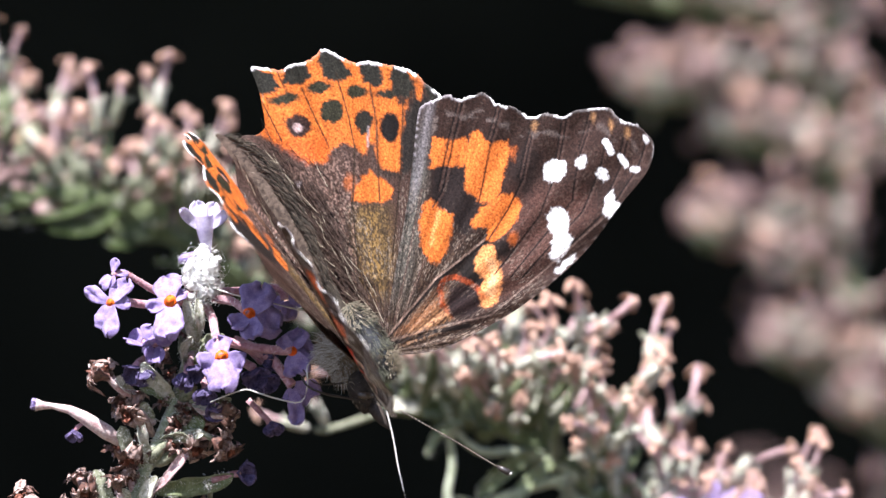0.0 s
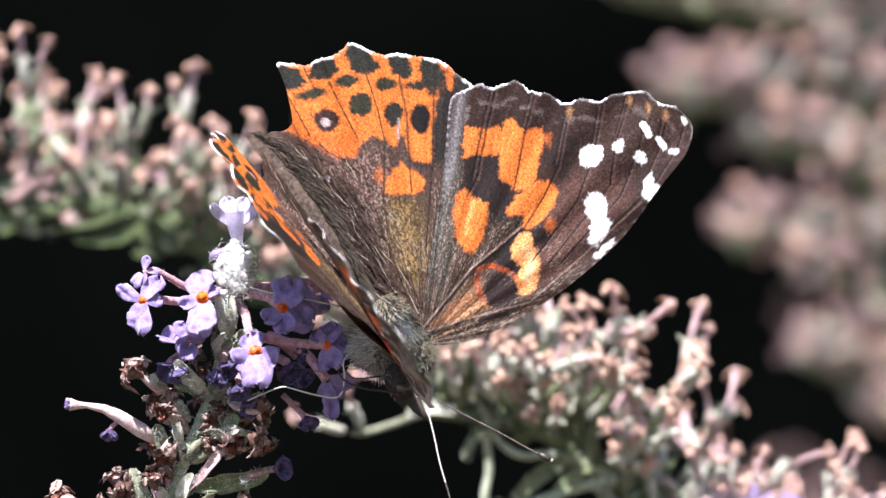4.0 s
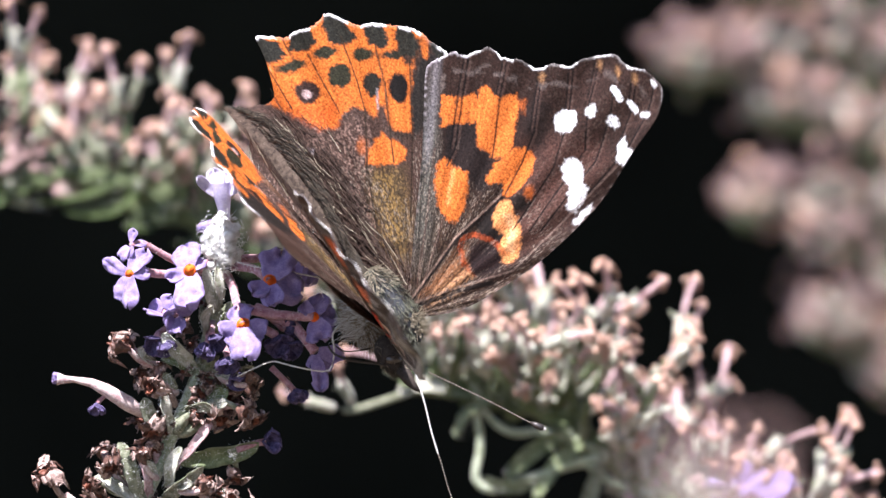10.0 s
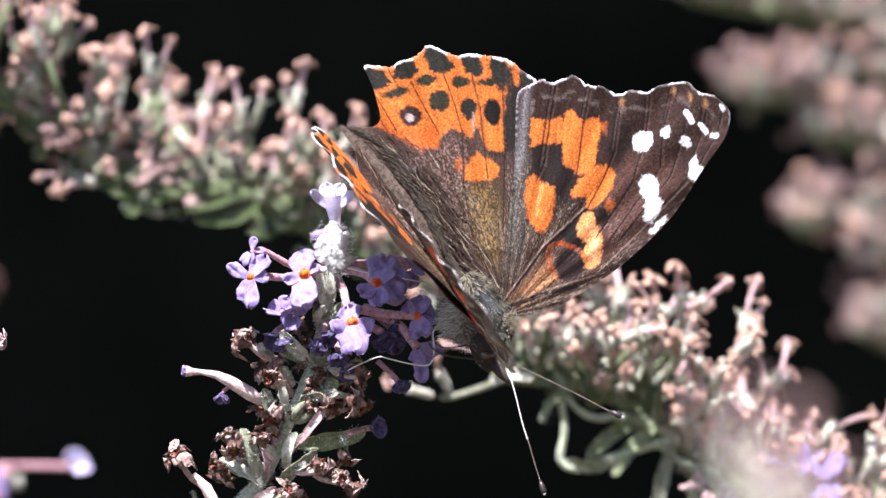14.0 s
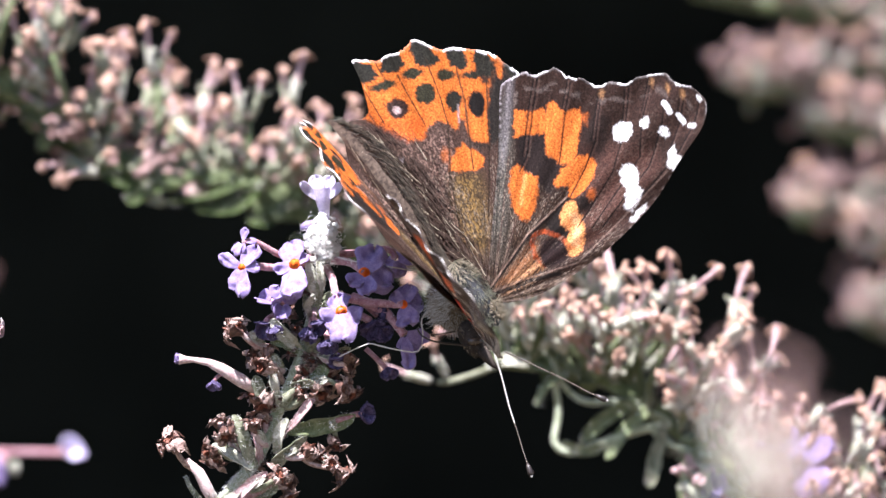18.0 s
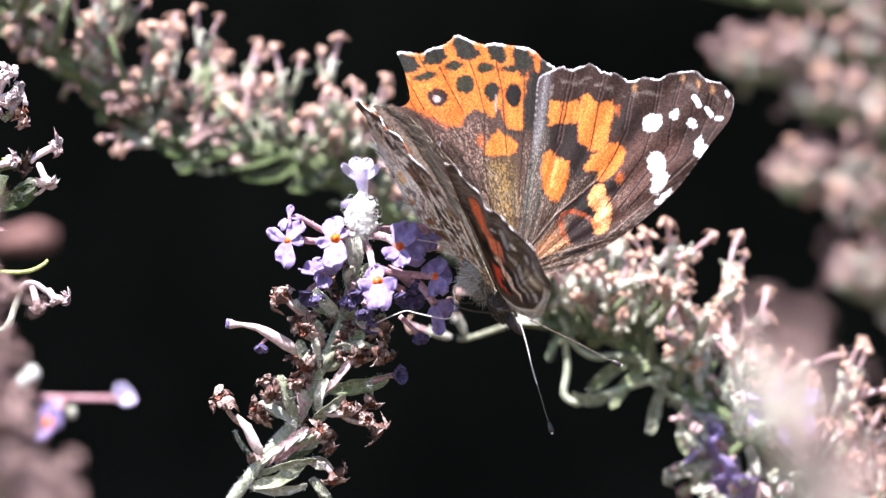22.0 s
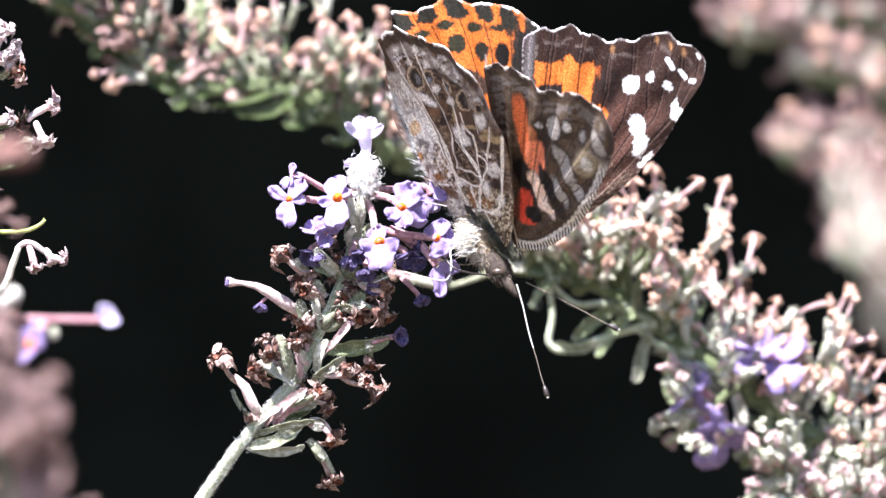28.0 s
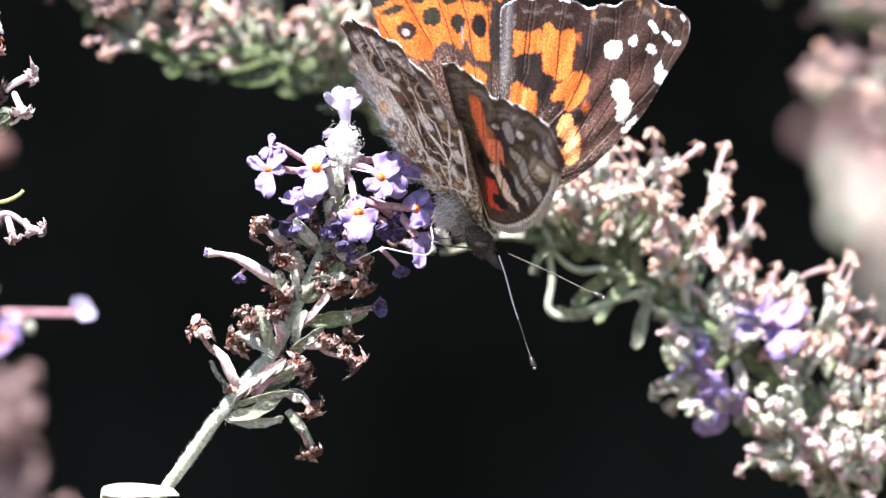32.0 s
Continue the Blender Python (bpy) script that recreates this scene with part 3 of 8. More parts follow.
def main_spike():
    base = spot(300, 1020)
    root = thing("flower_spike", base, "half-withered butterfly bush spike with lilac florets round its tip", "flower spike", "flower spikes")

    def q(u, v, y=0.0):
        return spot(u, v, y) - base
    ctl = [q(180, 1190, 0.004), q(300, 1020, 0.002), q(372, 912), q(430, 838), q(476, 782), q(506, 712), q(546, 618), q(574, 520, 0.001), q(588, 430, 0.002), q(590, 380, 0.003)]
    n = 60
    stem = Geo().ring_tube([curve_at(ctl, i / n)[0] for i in range(n + 1)], [0.00072 - 0.00018 * i / n for i in range(n + 1)], 16, 0, True, 1.0, 0.1)
    part("stem", stem, STALK, root, "grey-green felted stem")
    r = random.Random(3)
    # short felt all along the stem
    g = Geo()
    for k in range(4200):
        p, t = curve_at(ctl, r.uniform(0.04, 0.95) if k < 1700 else r.uniform(0.06, 0.42))
        o = Vector((r.gauss(0, 1), r.gauss(-0.6, 1), r.gauss(0.2, 1)))
        o = (o - t * o.dot(t)).normalized()
        a = p + o * 0.58e-3
        g.ring_tube([a, a + (o + Vector((r.gauss(0, 0.4), r.gauss(0, 0.4), r.gauss(0, 0.4)))) * r.uniform(0.10, 0.30) * 1e-3], [0.028e-3, 0.012e-3], 3, 0, False)
    part("felt", g, WOOL, root, "short white felt on the stem")
    # woolly tip
    g = Geo()
    for k in range(110):
        g.ball(q(588 + r.gauss(0, 10), 402 + r.gauss(0, 15), r.gauss(-0.0005, 0.0005)), (r.uniform(0.3, 0.55) * 1e-3, 0.4e-3, r.uniform(0.35, 0.6) * 1e-3), 0, 9, 12, Euler((r.random(), r.random(), r.random())).to_matrix(), 0.35, r)
    for k in range(2600):
        a = q(588 + r.gauss(0, 12), 402 + r.gauss(0, 17), r.gauss(-0.0008, 0.0006))
        w = Vector((r.gauss(0, 0.6), -abs(r.gauss(0, 0.5)), r.gauss(0.1, 0.5)))
        g.ring_tube([a - w * 0.0002, a, a + w * 0.0003 + Vector((0, 0, r.gauss(0, 0.0001)))], [0.03e-3, 0.028e-3, 0.012e-3], 3, 0, False)
    part("woolly_tip", g, WOOL, root, "white woolly buds at the tip")

    def lob(mouth, tips, tube, **kw):
        u0, v0, y0 = mouth
        return lobed(root, q(u0, v0, y0), [(q(u, v, y0 + dy / 1000), half, curl) for u, v, dy, half, curl in tips], [q(*p) for p in tube], **kw)
    # open florets: mouth, lobes as (place, depth, half-width, curl), tube
    lob((447, 449, -0.0030), [(408, 431, 0.5, 0.62, 0.2), (432, 486, -0.6, 0.85, 0.15), (449, 500, -1.5, 0.72, -0.1), (468, 414, 0.4, 0.80, 0.2), (474, 446, -0.2, 0.55, 0.3)], [(470, 447, -0.0018), (515, 449, -0.0006), (570, 440, 0.0)], eye=(-0.45, -0.85, 0.1), seed=31, throat=0.42)
    lob((539, 443, -0.0036), [(526, 402, 1.0, 1.15, 0.3), (507, 452, 0.2, 0.62, 0.3), (535, 500, -1.9, 1.30, -0.12), (558, 425, 0.4, 0.62, 0.3)], [(556, 436, -0.0016), (592, 424, 0.001)], eye=(-0.30, -0.88, 0.3), seed=32)
    lob((661, 458, -0.0042), [(680, 410, 0.9, 1.40, 0.15), (708, 474, 0.3, 1.35, 0.15), (668, 496, -1.3, 0.95, -0.1), (637, 478, -0.9, 0.80, -0.1)], [(636, 440, -0.0022), (606, 436, 0.0)], eye=(-0.15, -0.9, 0.25), seed=33)
    lob((621, 525, -0.0046), [(612, 494, 0.9, 1.05, 0.3), (594, 545, -0.2, 1.15, 0.2), (652, 540, -0.2, 1.10, 0.2), (626, 577, -2.2, 1.25, -0.15)], [(612, 496, -0.0024), (604, 466, -0.0006), (594, 448, 0.001)], eye=(-0.05, -0.95, 0.25), seed=34)
    lob((730, 513, -0.0026), [(738, 478, 0.8, 1.00, 0.2), (760, 508, 0.5, 0.95, 0.2), (740, 548, -0.6, 1.15, 0.1), (712, 494, 0.4, 0.55, 0.2)], [(706, 512, -0.0016), (660, 508, -0.0006), (606, 496, 0.001)], eye=(-0.35, -0.85, 0.2), seed=35, throat=0.45, wide=0.40)
    lob((448, 405, -0.0016), [(432, 416, -0.4, 0.70, 0.4), (452, 384, 0.0, 0.42, 0.2), (468, 398, 0.1, 0.42, 0.3), (444, 420, -0.8, 0.60, 0.3)], [(470, 404, -0.0010), (520, 430, 0.0), (566, 440, 0.001)], eye=(-0.6, -0.6, 0.5), seed=36, throat=0, mat=PETAL, wide=0.30)
    lob((732, 566, -0.0022), [(741, 624, -0.3, 0.62, 0.0), (775, 572, 0.6, 0.75, 0.2), (728, 590, 0.1, 0.55, 0.1), (752, 596, 0.8, 0.80, 0.1)], [(722, 554, -0.0018), (694, 524, -0.0006), (640, 500, 0.001)], eye=(0.2, -0.9, -0.2), seed=37, throat=0, wide=0.46)
    lob((716, 432, 0.0016), [(744, 428, 0.3, 0.8, 0.2), (726, 460, -0.2, 0.8, 0.2), (728, 410, 0.6, 0.7, 0.3), (700, 440, 0.0, 0.6, 0.2)], [(700, 416, 0.0018), (640, 424, 0.002), (598, 424, 0.003)], eye=(0.3, -0.8, 0.5), seed=38, throat=0)
    # upright funnel-shaped floret above the tip, its sunlit white put into the colour, and a bud below it
    g = Geo()
    g.ring_tube([q(592, 388, 0.0006), q(592, 366, 0.0002), q(590, 346, -0.0002), q(587, 326, -0.0005), q(585, 308, -0.0007)], [0.34e-3, 0.42e-3, 0.62e-3, 0.86e-3, 0.95e-3], 16, 0, False, 0.9, 0.06, r)
    for u, v, y, half, curl in ((544, 300, -0.0014, 0.55, -0.25), (572, 286, -0.0004, 0.85, 0.1), (602, 287, -0.0002, 0.8, 0.1), (625, 302, -0.0012, 0.55, -0.25)):
        a, b = q(586, 334, -0.0006), q(u, v, y)
        x = (b - a).normalized()
        z = (Vector((0, -1, 0.3)) - x * Vector((0, -1, 0.3)).dot(x)).normalized()
        m = Matrix((x, z.cross(x), z)).transposed().to_4x4()
        m.translation = a + x * 0.5e-3
        g.petal(m, (b - a).length - 0.5e-3, half * 1e-3, 0.07e-3, curl, 0.35, 0, 9, 8, 0.05, 0.12, r)
    part("funnel_floret", g, PETAL_LIT, root, "upright funnel-shaped lilac floret, painted sunlit")
    g = Geo().ring_tube([q(578, 386, 0.0), q(568, 374, -0.0003), q(556, 378, -0.0006), q(550, 382, -0.0006)], [0.4e-3, 0.62e-3, 0.5e-3, 0.2e-3], 10, 0, True, 1.0, 0.15, r)
    part("bud", g, PETAL, root, "lilac bud below the funnel")
    # fading florets and buds
    for k, (u, v, y, wx, wz, s) in enumerate(((500, 506, -0.002, -0.4, 0.3, 0.9), (518, 512, -0.0025, 0.1, -0.5, 0.8), (488, 548, -0.002, -0.3, -0.6, 0.85), (500, 554, -0.0024, 0.1, -0.7, 0.7), (566, 558, -0.003, -0.2, -0.7, 0.85), (576, 545, -0.003, 0.2, -0.5, 0.8),
                                               (598, 578, -0.003, 0.1, -0.6, 0.85), (672, 548, -0.001, 0.1, -0.5, 0.95), (688, 556, -0.0008, 0.5, -0.5, 0.9), (690, 530, -0.0005, 0.6, 0.1, 0.8), (612, 602, -0.002, 0.2, -0.7, 0.8), (700, 627, -0.0005, 0.5, -0.8, 0.75), (656, 704, 0.0, 0.8, 0.1, 0.85), (400, 650, -0.002, -0.3, -0.8, 0.6))):
        w = Vector((wx, -0.6, wz))
        foot = {11: (664, 590, 0.0), 12: (612, 716, 0.0), 13: (418, 632, -0.001)}.get(k, (u * 0.72 + 572 * 0.28, v - 22, y + 0.003))
        blossom(root, q(u, v, y), w, s, r.random() * 3, q(*foot), "faded violet floret", PETAL_OLD if k > 1 else PETAL, 60 + k, 0.1 if k > 1 else 0.5, False)
    # long closed floret to the side
    g = Geo().ring_tube([q(470, 662, -0.001), q(448, 648, -0.0014), q(412, 626, -0.002), q(390, 616, -0.002), q(364, 611, -0.002), q(350, 611, -0.002), q(338, 610, -0.002)], [0.5e-3, 0.72e-3, 0.62e-3, 0.42e-3, 0.26e-3, 0.36e-3, 0.62e-3], 12, 0, True, 1.0, 0.12)
    bud = part("closed_floret", g, TUBE_PALE, root, "pale closed floret with a lilac mouth")
    g = Geo()
    for k in range(4):
        mm = aim(q(344, 610, -0.002), (-1, -0.1, 0.1), k * 1.57) @ Matrix.Rotation(-1.15, 4, "Y")
        g.petal(mm, 0.9e-3, 0.55e-3, 0.07e-3, 0.1, 0.3, 0, 5, 4, ruffle=0.2)
    part("lobe", g, PETAL, bud)
    # calyces, bracts and blades along the stem
    for k, (path, half, mat) in enumerate((
            ([(578, 512, 0.0), (572, 480, -0.002), (562, 442, -0.0026)], 0.62, CALYX), ([(582, 505, 0.0), (584, 470, -0.0016), (582, 438, -0.0016)], 0.55, CALYX), ([(566, 540, -0.0005), (562, 515, -0.0026), (575, 496, -0.003)], 0.60, CALYX),
            ([(548, 592, -0.0005), (522, 566, -0.0026), (498, 540, -0.0028)], 0.75, CALYX), ([(545, 596, -0.0005), (520, 580, -0.0018), (496, 576, -0.002)], 0.62, LEAFLET), ([(562, 560, 0.0), (590, 528, -0.0014), (596, 506, -0.0014)], 0.55, LEAFLET),
            ([(516, 690, -0.0008), (504, 660, -0.0022), (500, 622, -0.0022)], 0.85, CALYX), ([(508, 690, -0.0005), (484, 668, -0.0016), (470, 640, -0.002)], 0.70, CALYX_OLD), ([(530, 660, 0.0), (580, 640, -0.0012), (590, 620, -0.0014)], 0.70, LEAFLET),
            ([(520, 732, 0.0005), (580, 728, 0.0), (646, 708, 0.0002)], 0.95, LEAFLET), ([(500, 796, -0.0004), (526, 774, -0.0018), (562, 746, -0.0012)], 0.90, CALYX_OLD), ([(508, 776, 0.0), (512, 750, -0.0016), (526, 712, -0.0016)], 0.62, CALYX),
            ([(470, 800, -0.0004), (452, 750, -0.0020), (434, 706, -0.0018)], 0.72, CALYX_OLD), ([(468, 802, -0.0004), (436, 780, -0.0014), (396, 758, -0.0012)], 0.66, CALYX), ([(480, 790, -0.0004), (476, 764, -0.0020), (466, 736, -0.0024)], 0.70, DRY_PINK),
            ([(520, 745, 0.0), (545, 712, -0.0014), (574, 676, -0.0014)], 0.50, DRY_PINK), ([(414, 880, 0.0), (446, 844, -0.0016), (492, 806, -0.0018)], 0.55, DRY_PINK), ([(430, 880, 0.0), (468, 842, -0.0010), (524, 808, -0.0012)], 0.50, TUBE),
            ([(440, 850, 0.0), (480, 835, -0.0014), (540, 812, -0.0010)], 0.42, DRY_LIGHT), ([(385, 905, 0.0), (404, 872, -0.0014), (448, 838, -0.0016)], 0.62, CALYX), ([(380, 920, 0.0), (430, 912, -0.0012), (486, 880, -0.001)], 0.85, CALYX_OLD),
            ([(382, 925, 0.0), (440, 930, -0.0008), (492, 918, -0.0006)], 0.60, CALYX), ([(392, 900, 0.0), (450, 880, -0.0016), (520, 866, -0.001)], 0.55, CALYX_OLD), ([(420, 870, 0.0), (460, 862, 0.0008), (500, 850, 0.0012)], 0.6, LEAFLET),
            ([(386, 862, -0.0004), (362, 842, -0.0008), (350, 812, -0.0008)], 0.28, CALYX_OLD), ([(556, 600, 0.0), (600, 600, -0.001), (640, 590, -0.001)], 0.6, CALYX_OLD), ([(530, 660, -0.0006), (556, 650, -0.0016), (580, 655, -0.0016)], 0.6, CALYX_OLD))):
        blade(root, "bract", [q(*p) for p in path], half, mat, k + 1, roll=(-0.4, 0.3, 0.7, -0.7)[k % 4])
    # withered florets: place of the mouth, way it opens, size, foot of its stalk
    W = [(428, 560, -0.9, 0.2, 1.25, 492, 590), (444, 552, -0.5, 0.6, 1.0, 500, 590), (470, 604, -0.4, 0.3, 0.9, 512, 640), (482, 620, -0.3, -0.3, 1.0, 520, 650), (494, 592, -0.1, 0.8, 0.8, 520, 630), (470, 672, -0.4, 0.4, 1.0, 506, 700),
         (484, 690, 0.0, -0.6, 1.05, 505, 700), (498, 686, 0.2, -0.4, 0.9, 508, 705), (410, 722, -0.2, 0.8, 1.05, 452, 770), (420, 742, 0.2, -0.5, 1.05, 455, 775), (392, 770, -0.8, -0.2, 1.05, 450, 785), (402, 786, -0.1, -0.9, 1.0, 455, 790),
         (470, 724, 0.0, 0.4, 1.0, 492, 760), (484, 716, 0.2, -0.4, 0.85, 495, 750), (470, 790, 0.0, -0.9, 0.9, 480, 780), (322, 756, -0.5, 0.7, 1.25, 372, 806), (394, 866, 0.2, -0.8, 0.95, 400, 850),
         (596, 642, 0.2, 0.5, 1.1, 548, 640), (626, 660, 0.7, -0.4, 1.1, 560, 650), (586, 668, 0.1, -0.6, 1.15, 540, 680), (636, 628, 0.6, -0.2, 1.0, 566, 620), (640, 668, 0.5, -0.8, 0.95, 570, 660), (568, 612, 0.2, 0.5, 0.9, 552, 620), (606, 620, 0.4, 0.4, 0.95, 556, 620),
         (568, 768, 0.4, 0.5, 1.0, 512, 772), (582, 778, 0.6, -0.4, 0.9, 515, 776), (612, 758, 0.0, -0.9, 0.95, 606, 716), (604, 792, 0.3, 0.4, 0.8, 540, 770), (624, 810, 0.6, -0.6, 1.25, 580, 780), (528, 830, 0.6, -0.5, 1.0, 450, 846), (512, 812, 0.4, 0.5, 0.85, 450, 840),
         (532, 846, 0.3, -0.9, 0.8, 470, 850), (553, 893, 0.8, -0.3, 0.95, 500, 868), (540, 906, 0.2, -0.9, 0.9, 500, 876), (552, 980, 0.3, -0.9, 0.95, 500, 905), (538, 985, -0.3, -0.9, 0.8, 498, 905), (634, 606, 0.3, 0.7, 0.8, 580, 600)]
    for k, (u, v, wx, wz, s, fu, fv) in enumerate(W):
        y = -0.0026 + 0.0019 * (k % 3)
        at, foot = q(u, v, y), q(fu, fv, 0.0)
        way = Vector((wx, -0.5 if k % 4 else -0.1, wz)).normalized()
        crumpled(root, at, way, s, k)
        back = at - way * 0.9e-3 * s
        mid = back * 0.5 + foot * 0.5 + Vector((0, -0.0004, -0.0004 if wz > -0.3 else 0.0006))
        g = Geo().ring_tube([curve_at([foot, mid, back], i / 8)[0] for i in range(9)], [(0.36 - 0.012 * i) * 1e-3 for i in range(9)], 8, 0, True, 1.0, 0.3, r)
        part("stalk", g, (TUBE_PALE, DRY_PINK, CALYX_OLD, DRY_LIGHT)[k % 4], root)
        if k % 2 == 0 or k > 28:
            blade(root, "bract", [foot, foot * 0.6 + back * 0.4 + Vector((0, -0.0008, 0.0002)), foot * 0.3 + back * 0.7 + Vector((0, -0.0009, 0.0006))], 0.5, (CALYX, CALYX_OLD, LEAFLET)[k % 3], k + 40, roll=0.6 * math.sin(k))
    # rosy calyx of the long withered floret
    g = Geo().ring_tube([q(402, 864, -0.0006), q(388, 836, -0.001), q(374, 808, -0.001), q(352, 786, -0.0012)], [0.42e-3, 0.66e-3, 0.56e-3, 0.28e-3], 11, 0, True, 1.0, 0.14, r)
    part("calyx", g, TUBE_PALE, root, "rosy swollen calyx")
    # shrivelled bits tucked close round the stem below the flowers
    for k in range(16):
        s = r.uniform(0.56, 0.84)
        p, t = curve_at(ctl, s)
        w = Vector((r.choice((-1, 1)) * r.uniform(0.3, 1), -r.uniform(0.2, 0.9), r.uniform(-0.3, 0.8))).normalized()
        if k % 2:
            crumpled(root, p + w * r.uniform(0.0012, 0.0026), w, r.uniform(0.6, 0.85), k + 50)
        else:
            part("seed_capsule", CAPSULES_OLD[k % 3], CALYX_OLD, root, m=aim(p + w * 0.0006, (w + t * 0.5), 0) @ Matrix.Scale(r.uniform(0.7, 0.95), 4))
    # leaf at the foot of the spike
    g = Geo()
    g.petal(aim(q(292, 1064, 0.0), (0.1, -0.3, 0.95)) @ Matrix.Rotation(math.pi + 0.05, 4, "Z"), 0.009, 0.0024, 0.0002, 0.1, 0.35, 0, 12, 6, ruffle=0.06)
    part("leaf", g, CALYX, root, "pale felted leaf at the stem")
    return root

# ---- butterfly ----
K = U / 1.162                                   # one unit of the wing drawing, in metres
BASE = spot(879.3, 509.3)                       # root of the wings
AXIS = Vector((0.55, -0.20, -0.80)).normalized()   # from tail to head
WA = -0.30                                      # lean of the far pair's plane to the side
WB = (AXIS.y - WA * AXIS.x) / AXIS.z            # and backwards, so that the plane holds the axis
N_FAR = Vector((WA, -1.0, WB)).normalized()
E_FAR = N_FAR.cross(AXIS).normalized()
if E_FAR.x < 0:
    E_FAR = -E_FAR
F_FAR = AXIS.cross(E_FAR).normalized()
if F_FAR.y > 0:
    F_FAR = -F_FAR                              # out of the far pair's plane, towards the near pair


def on_wing(u, v):
    """Wing drawing to (along the axis, out from it), in metres. u to the right, v up, from the wing's root."""
    v = v * 1.017
    p = np.stack([u, WA * u + WB * v, v], -1) * K
    return p @ np.array(AXIS), p @ np.array(E_FAR)


def hash2(i, j):
    s = np.sin(i * 127.1 + j * 311.7) * 43758.5453
    return s - np.floor(s)


def vnoise(x, y):
    i, j = np.floor(x), np.floor(y)
    f, g = x - i, y - j
    f, g = f * f * (3 - 2 * f), g * g * (3 - 2 * g)
    return (hash2(i, j) * (1 - f) + hash2(i + 1, j) * f) * (1 - g) + (hash2(i, j + 1) * (1 - f) + hash2(i + 1, j + 1) * f) * g


class Paint:
    """Colours over the drawing's points, laid on as soft-edged shapes."""

    def __init__(self, x, y, base):
        self.x, self.y = x, y
        self.c = np.zeros((len(x), 3)) + np.array(base)
        self.wx = x + 5 * (vnoise(x / 7, y / 7) - 0.5) + 5 * (vnoise(x / 3 + 9, y / 3) - 0.5)
        self.wy = y + 5 * (vnoise(x / 7 + 40, y / 7) - 0.5) + 5 * (vnoise(x / 3, y / 3 + 70) - 0.5)

    def lay(self, mask, colour):
        m = np.clip(mask, 0, 1)[:, None]
        self.c = self.c * (1 - m) + np.array(colour) * m

    def oval(self, cx, cy, rx, ry, colour, turn=0.0, soft=4.0, amount=1.0, power=2.0):
        t = radians(turn)
        dx, dy = self.wx - cx, self.wy - cy
        a, b = dx * math.cos(t) + dy * math.sin(t), -dx * math.sin(t) + dy * math.cos(t)
        d = (np.abs(a / rx) ** power + np.abs(b / ry) ** power) ** (1 / power)
        self.lay(amount * np.clip((1 - d) * min(rx, ry) / soft + 0.5, 0, 1), colour)

    def poly(self, corners, colour, soft=4.0, amount=1.0):
        """A soft-edged polygon."""
        d2, inside = np.full(len(self.wx), 1e12), np.zeros(len(self.wx), bool)
        for (x0, y0), (x1, y1) in zip(corners, corners[1:] + corners[:1]):
            vx, vy = x1 - x0, y1 - y0
            t = np.clip(((self.wx - x0) * vx + (self.wy - y0) * vy) / (vx * vx + vy * vy), 0, 1)
            d2 = np.minimum(d2, (self.wx - x0 - t * vx) ** 2 + (self.wy - y0 - t * vy) ** 2)
            if vy:
                inside ^= ((y0 > self.wy) != (y1 > self.wy)) & (self.wx < x0 + (self.wy - y0) * vx / vy)
        d = np.sqrt(d2) * np.where(inside, 1, -1)
        self.lay(amount * np.clip(d / soft + 0.5, 0, 1), colour)

    def path(self, points, colour, wide=1.6, amount=0.8):
        for (x0, y0), (x1, y1) in zip(points, points[1:]):
            self.line(x0, y0, x1, y1, colour, wide, amount)

    def line(self, x0, y0, x1, y1, colour, wide=1.6, amount=0.8):
        vx, vy = x1 - x0, y1 - y0
        t = np.clip(((self.x - x0) * vx + (self.y - y0) * vy) / (vx * vx + vy * vy), 0, 1)
        d = np.hypot(self.x - x0 - t * vx, self.y - y0 - t * vy)
        self.lay(amount * np.clip(wide + 0.5 - d, 0, 1), colour)


ORANGE = (0.56, 0.142, 0.026)
DARKBROWN, BLACKISH, WHITE = (0.030, 0.0155, 0.0115), (0.012, 0.010, 0.009), (0.86, 0.85, 0.84)


def sheet(x, y):
    """The wing drawing's points on the sheet of the spread wing: X to the right, Y down."""
    return 714.3 + x + 0.0132 * y, 594.5 + 0.0112 * x - 1.0194 * y


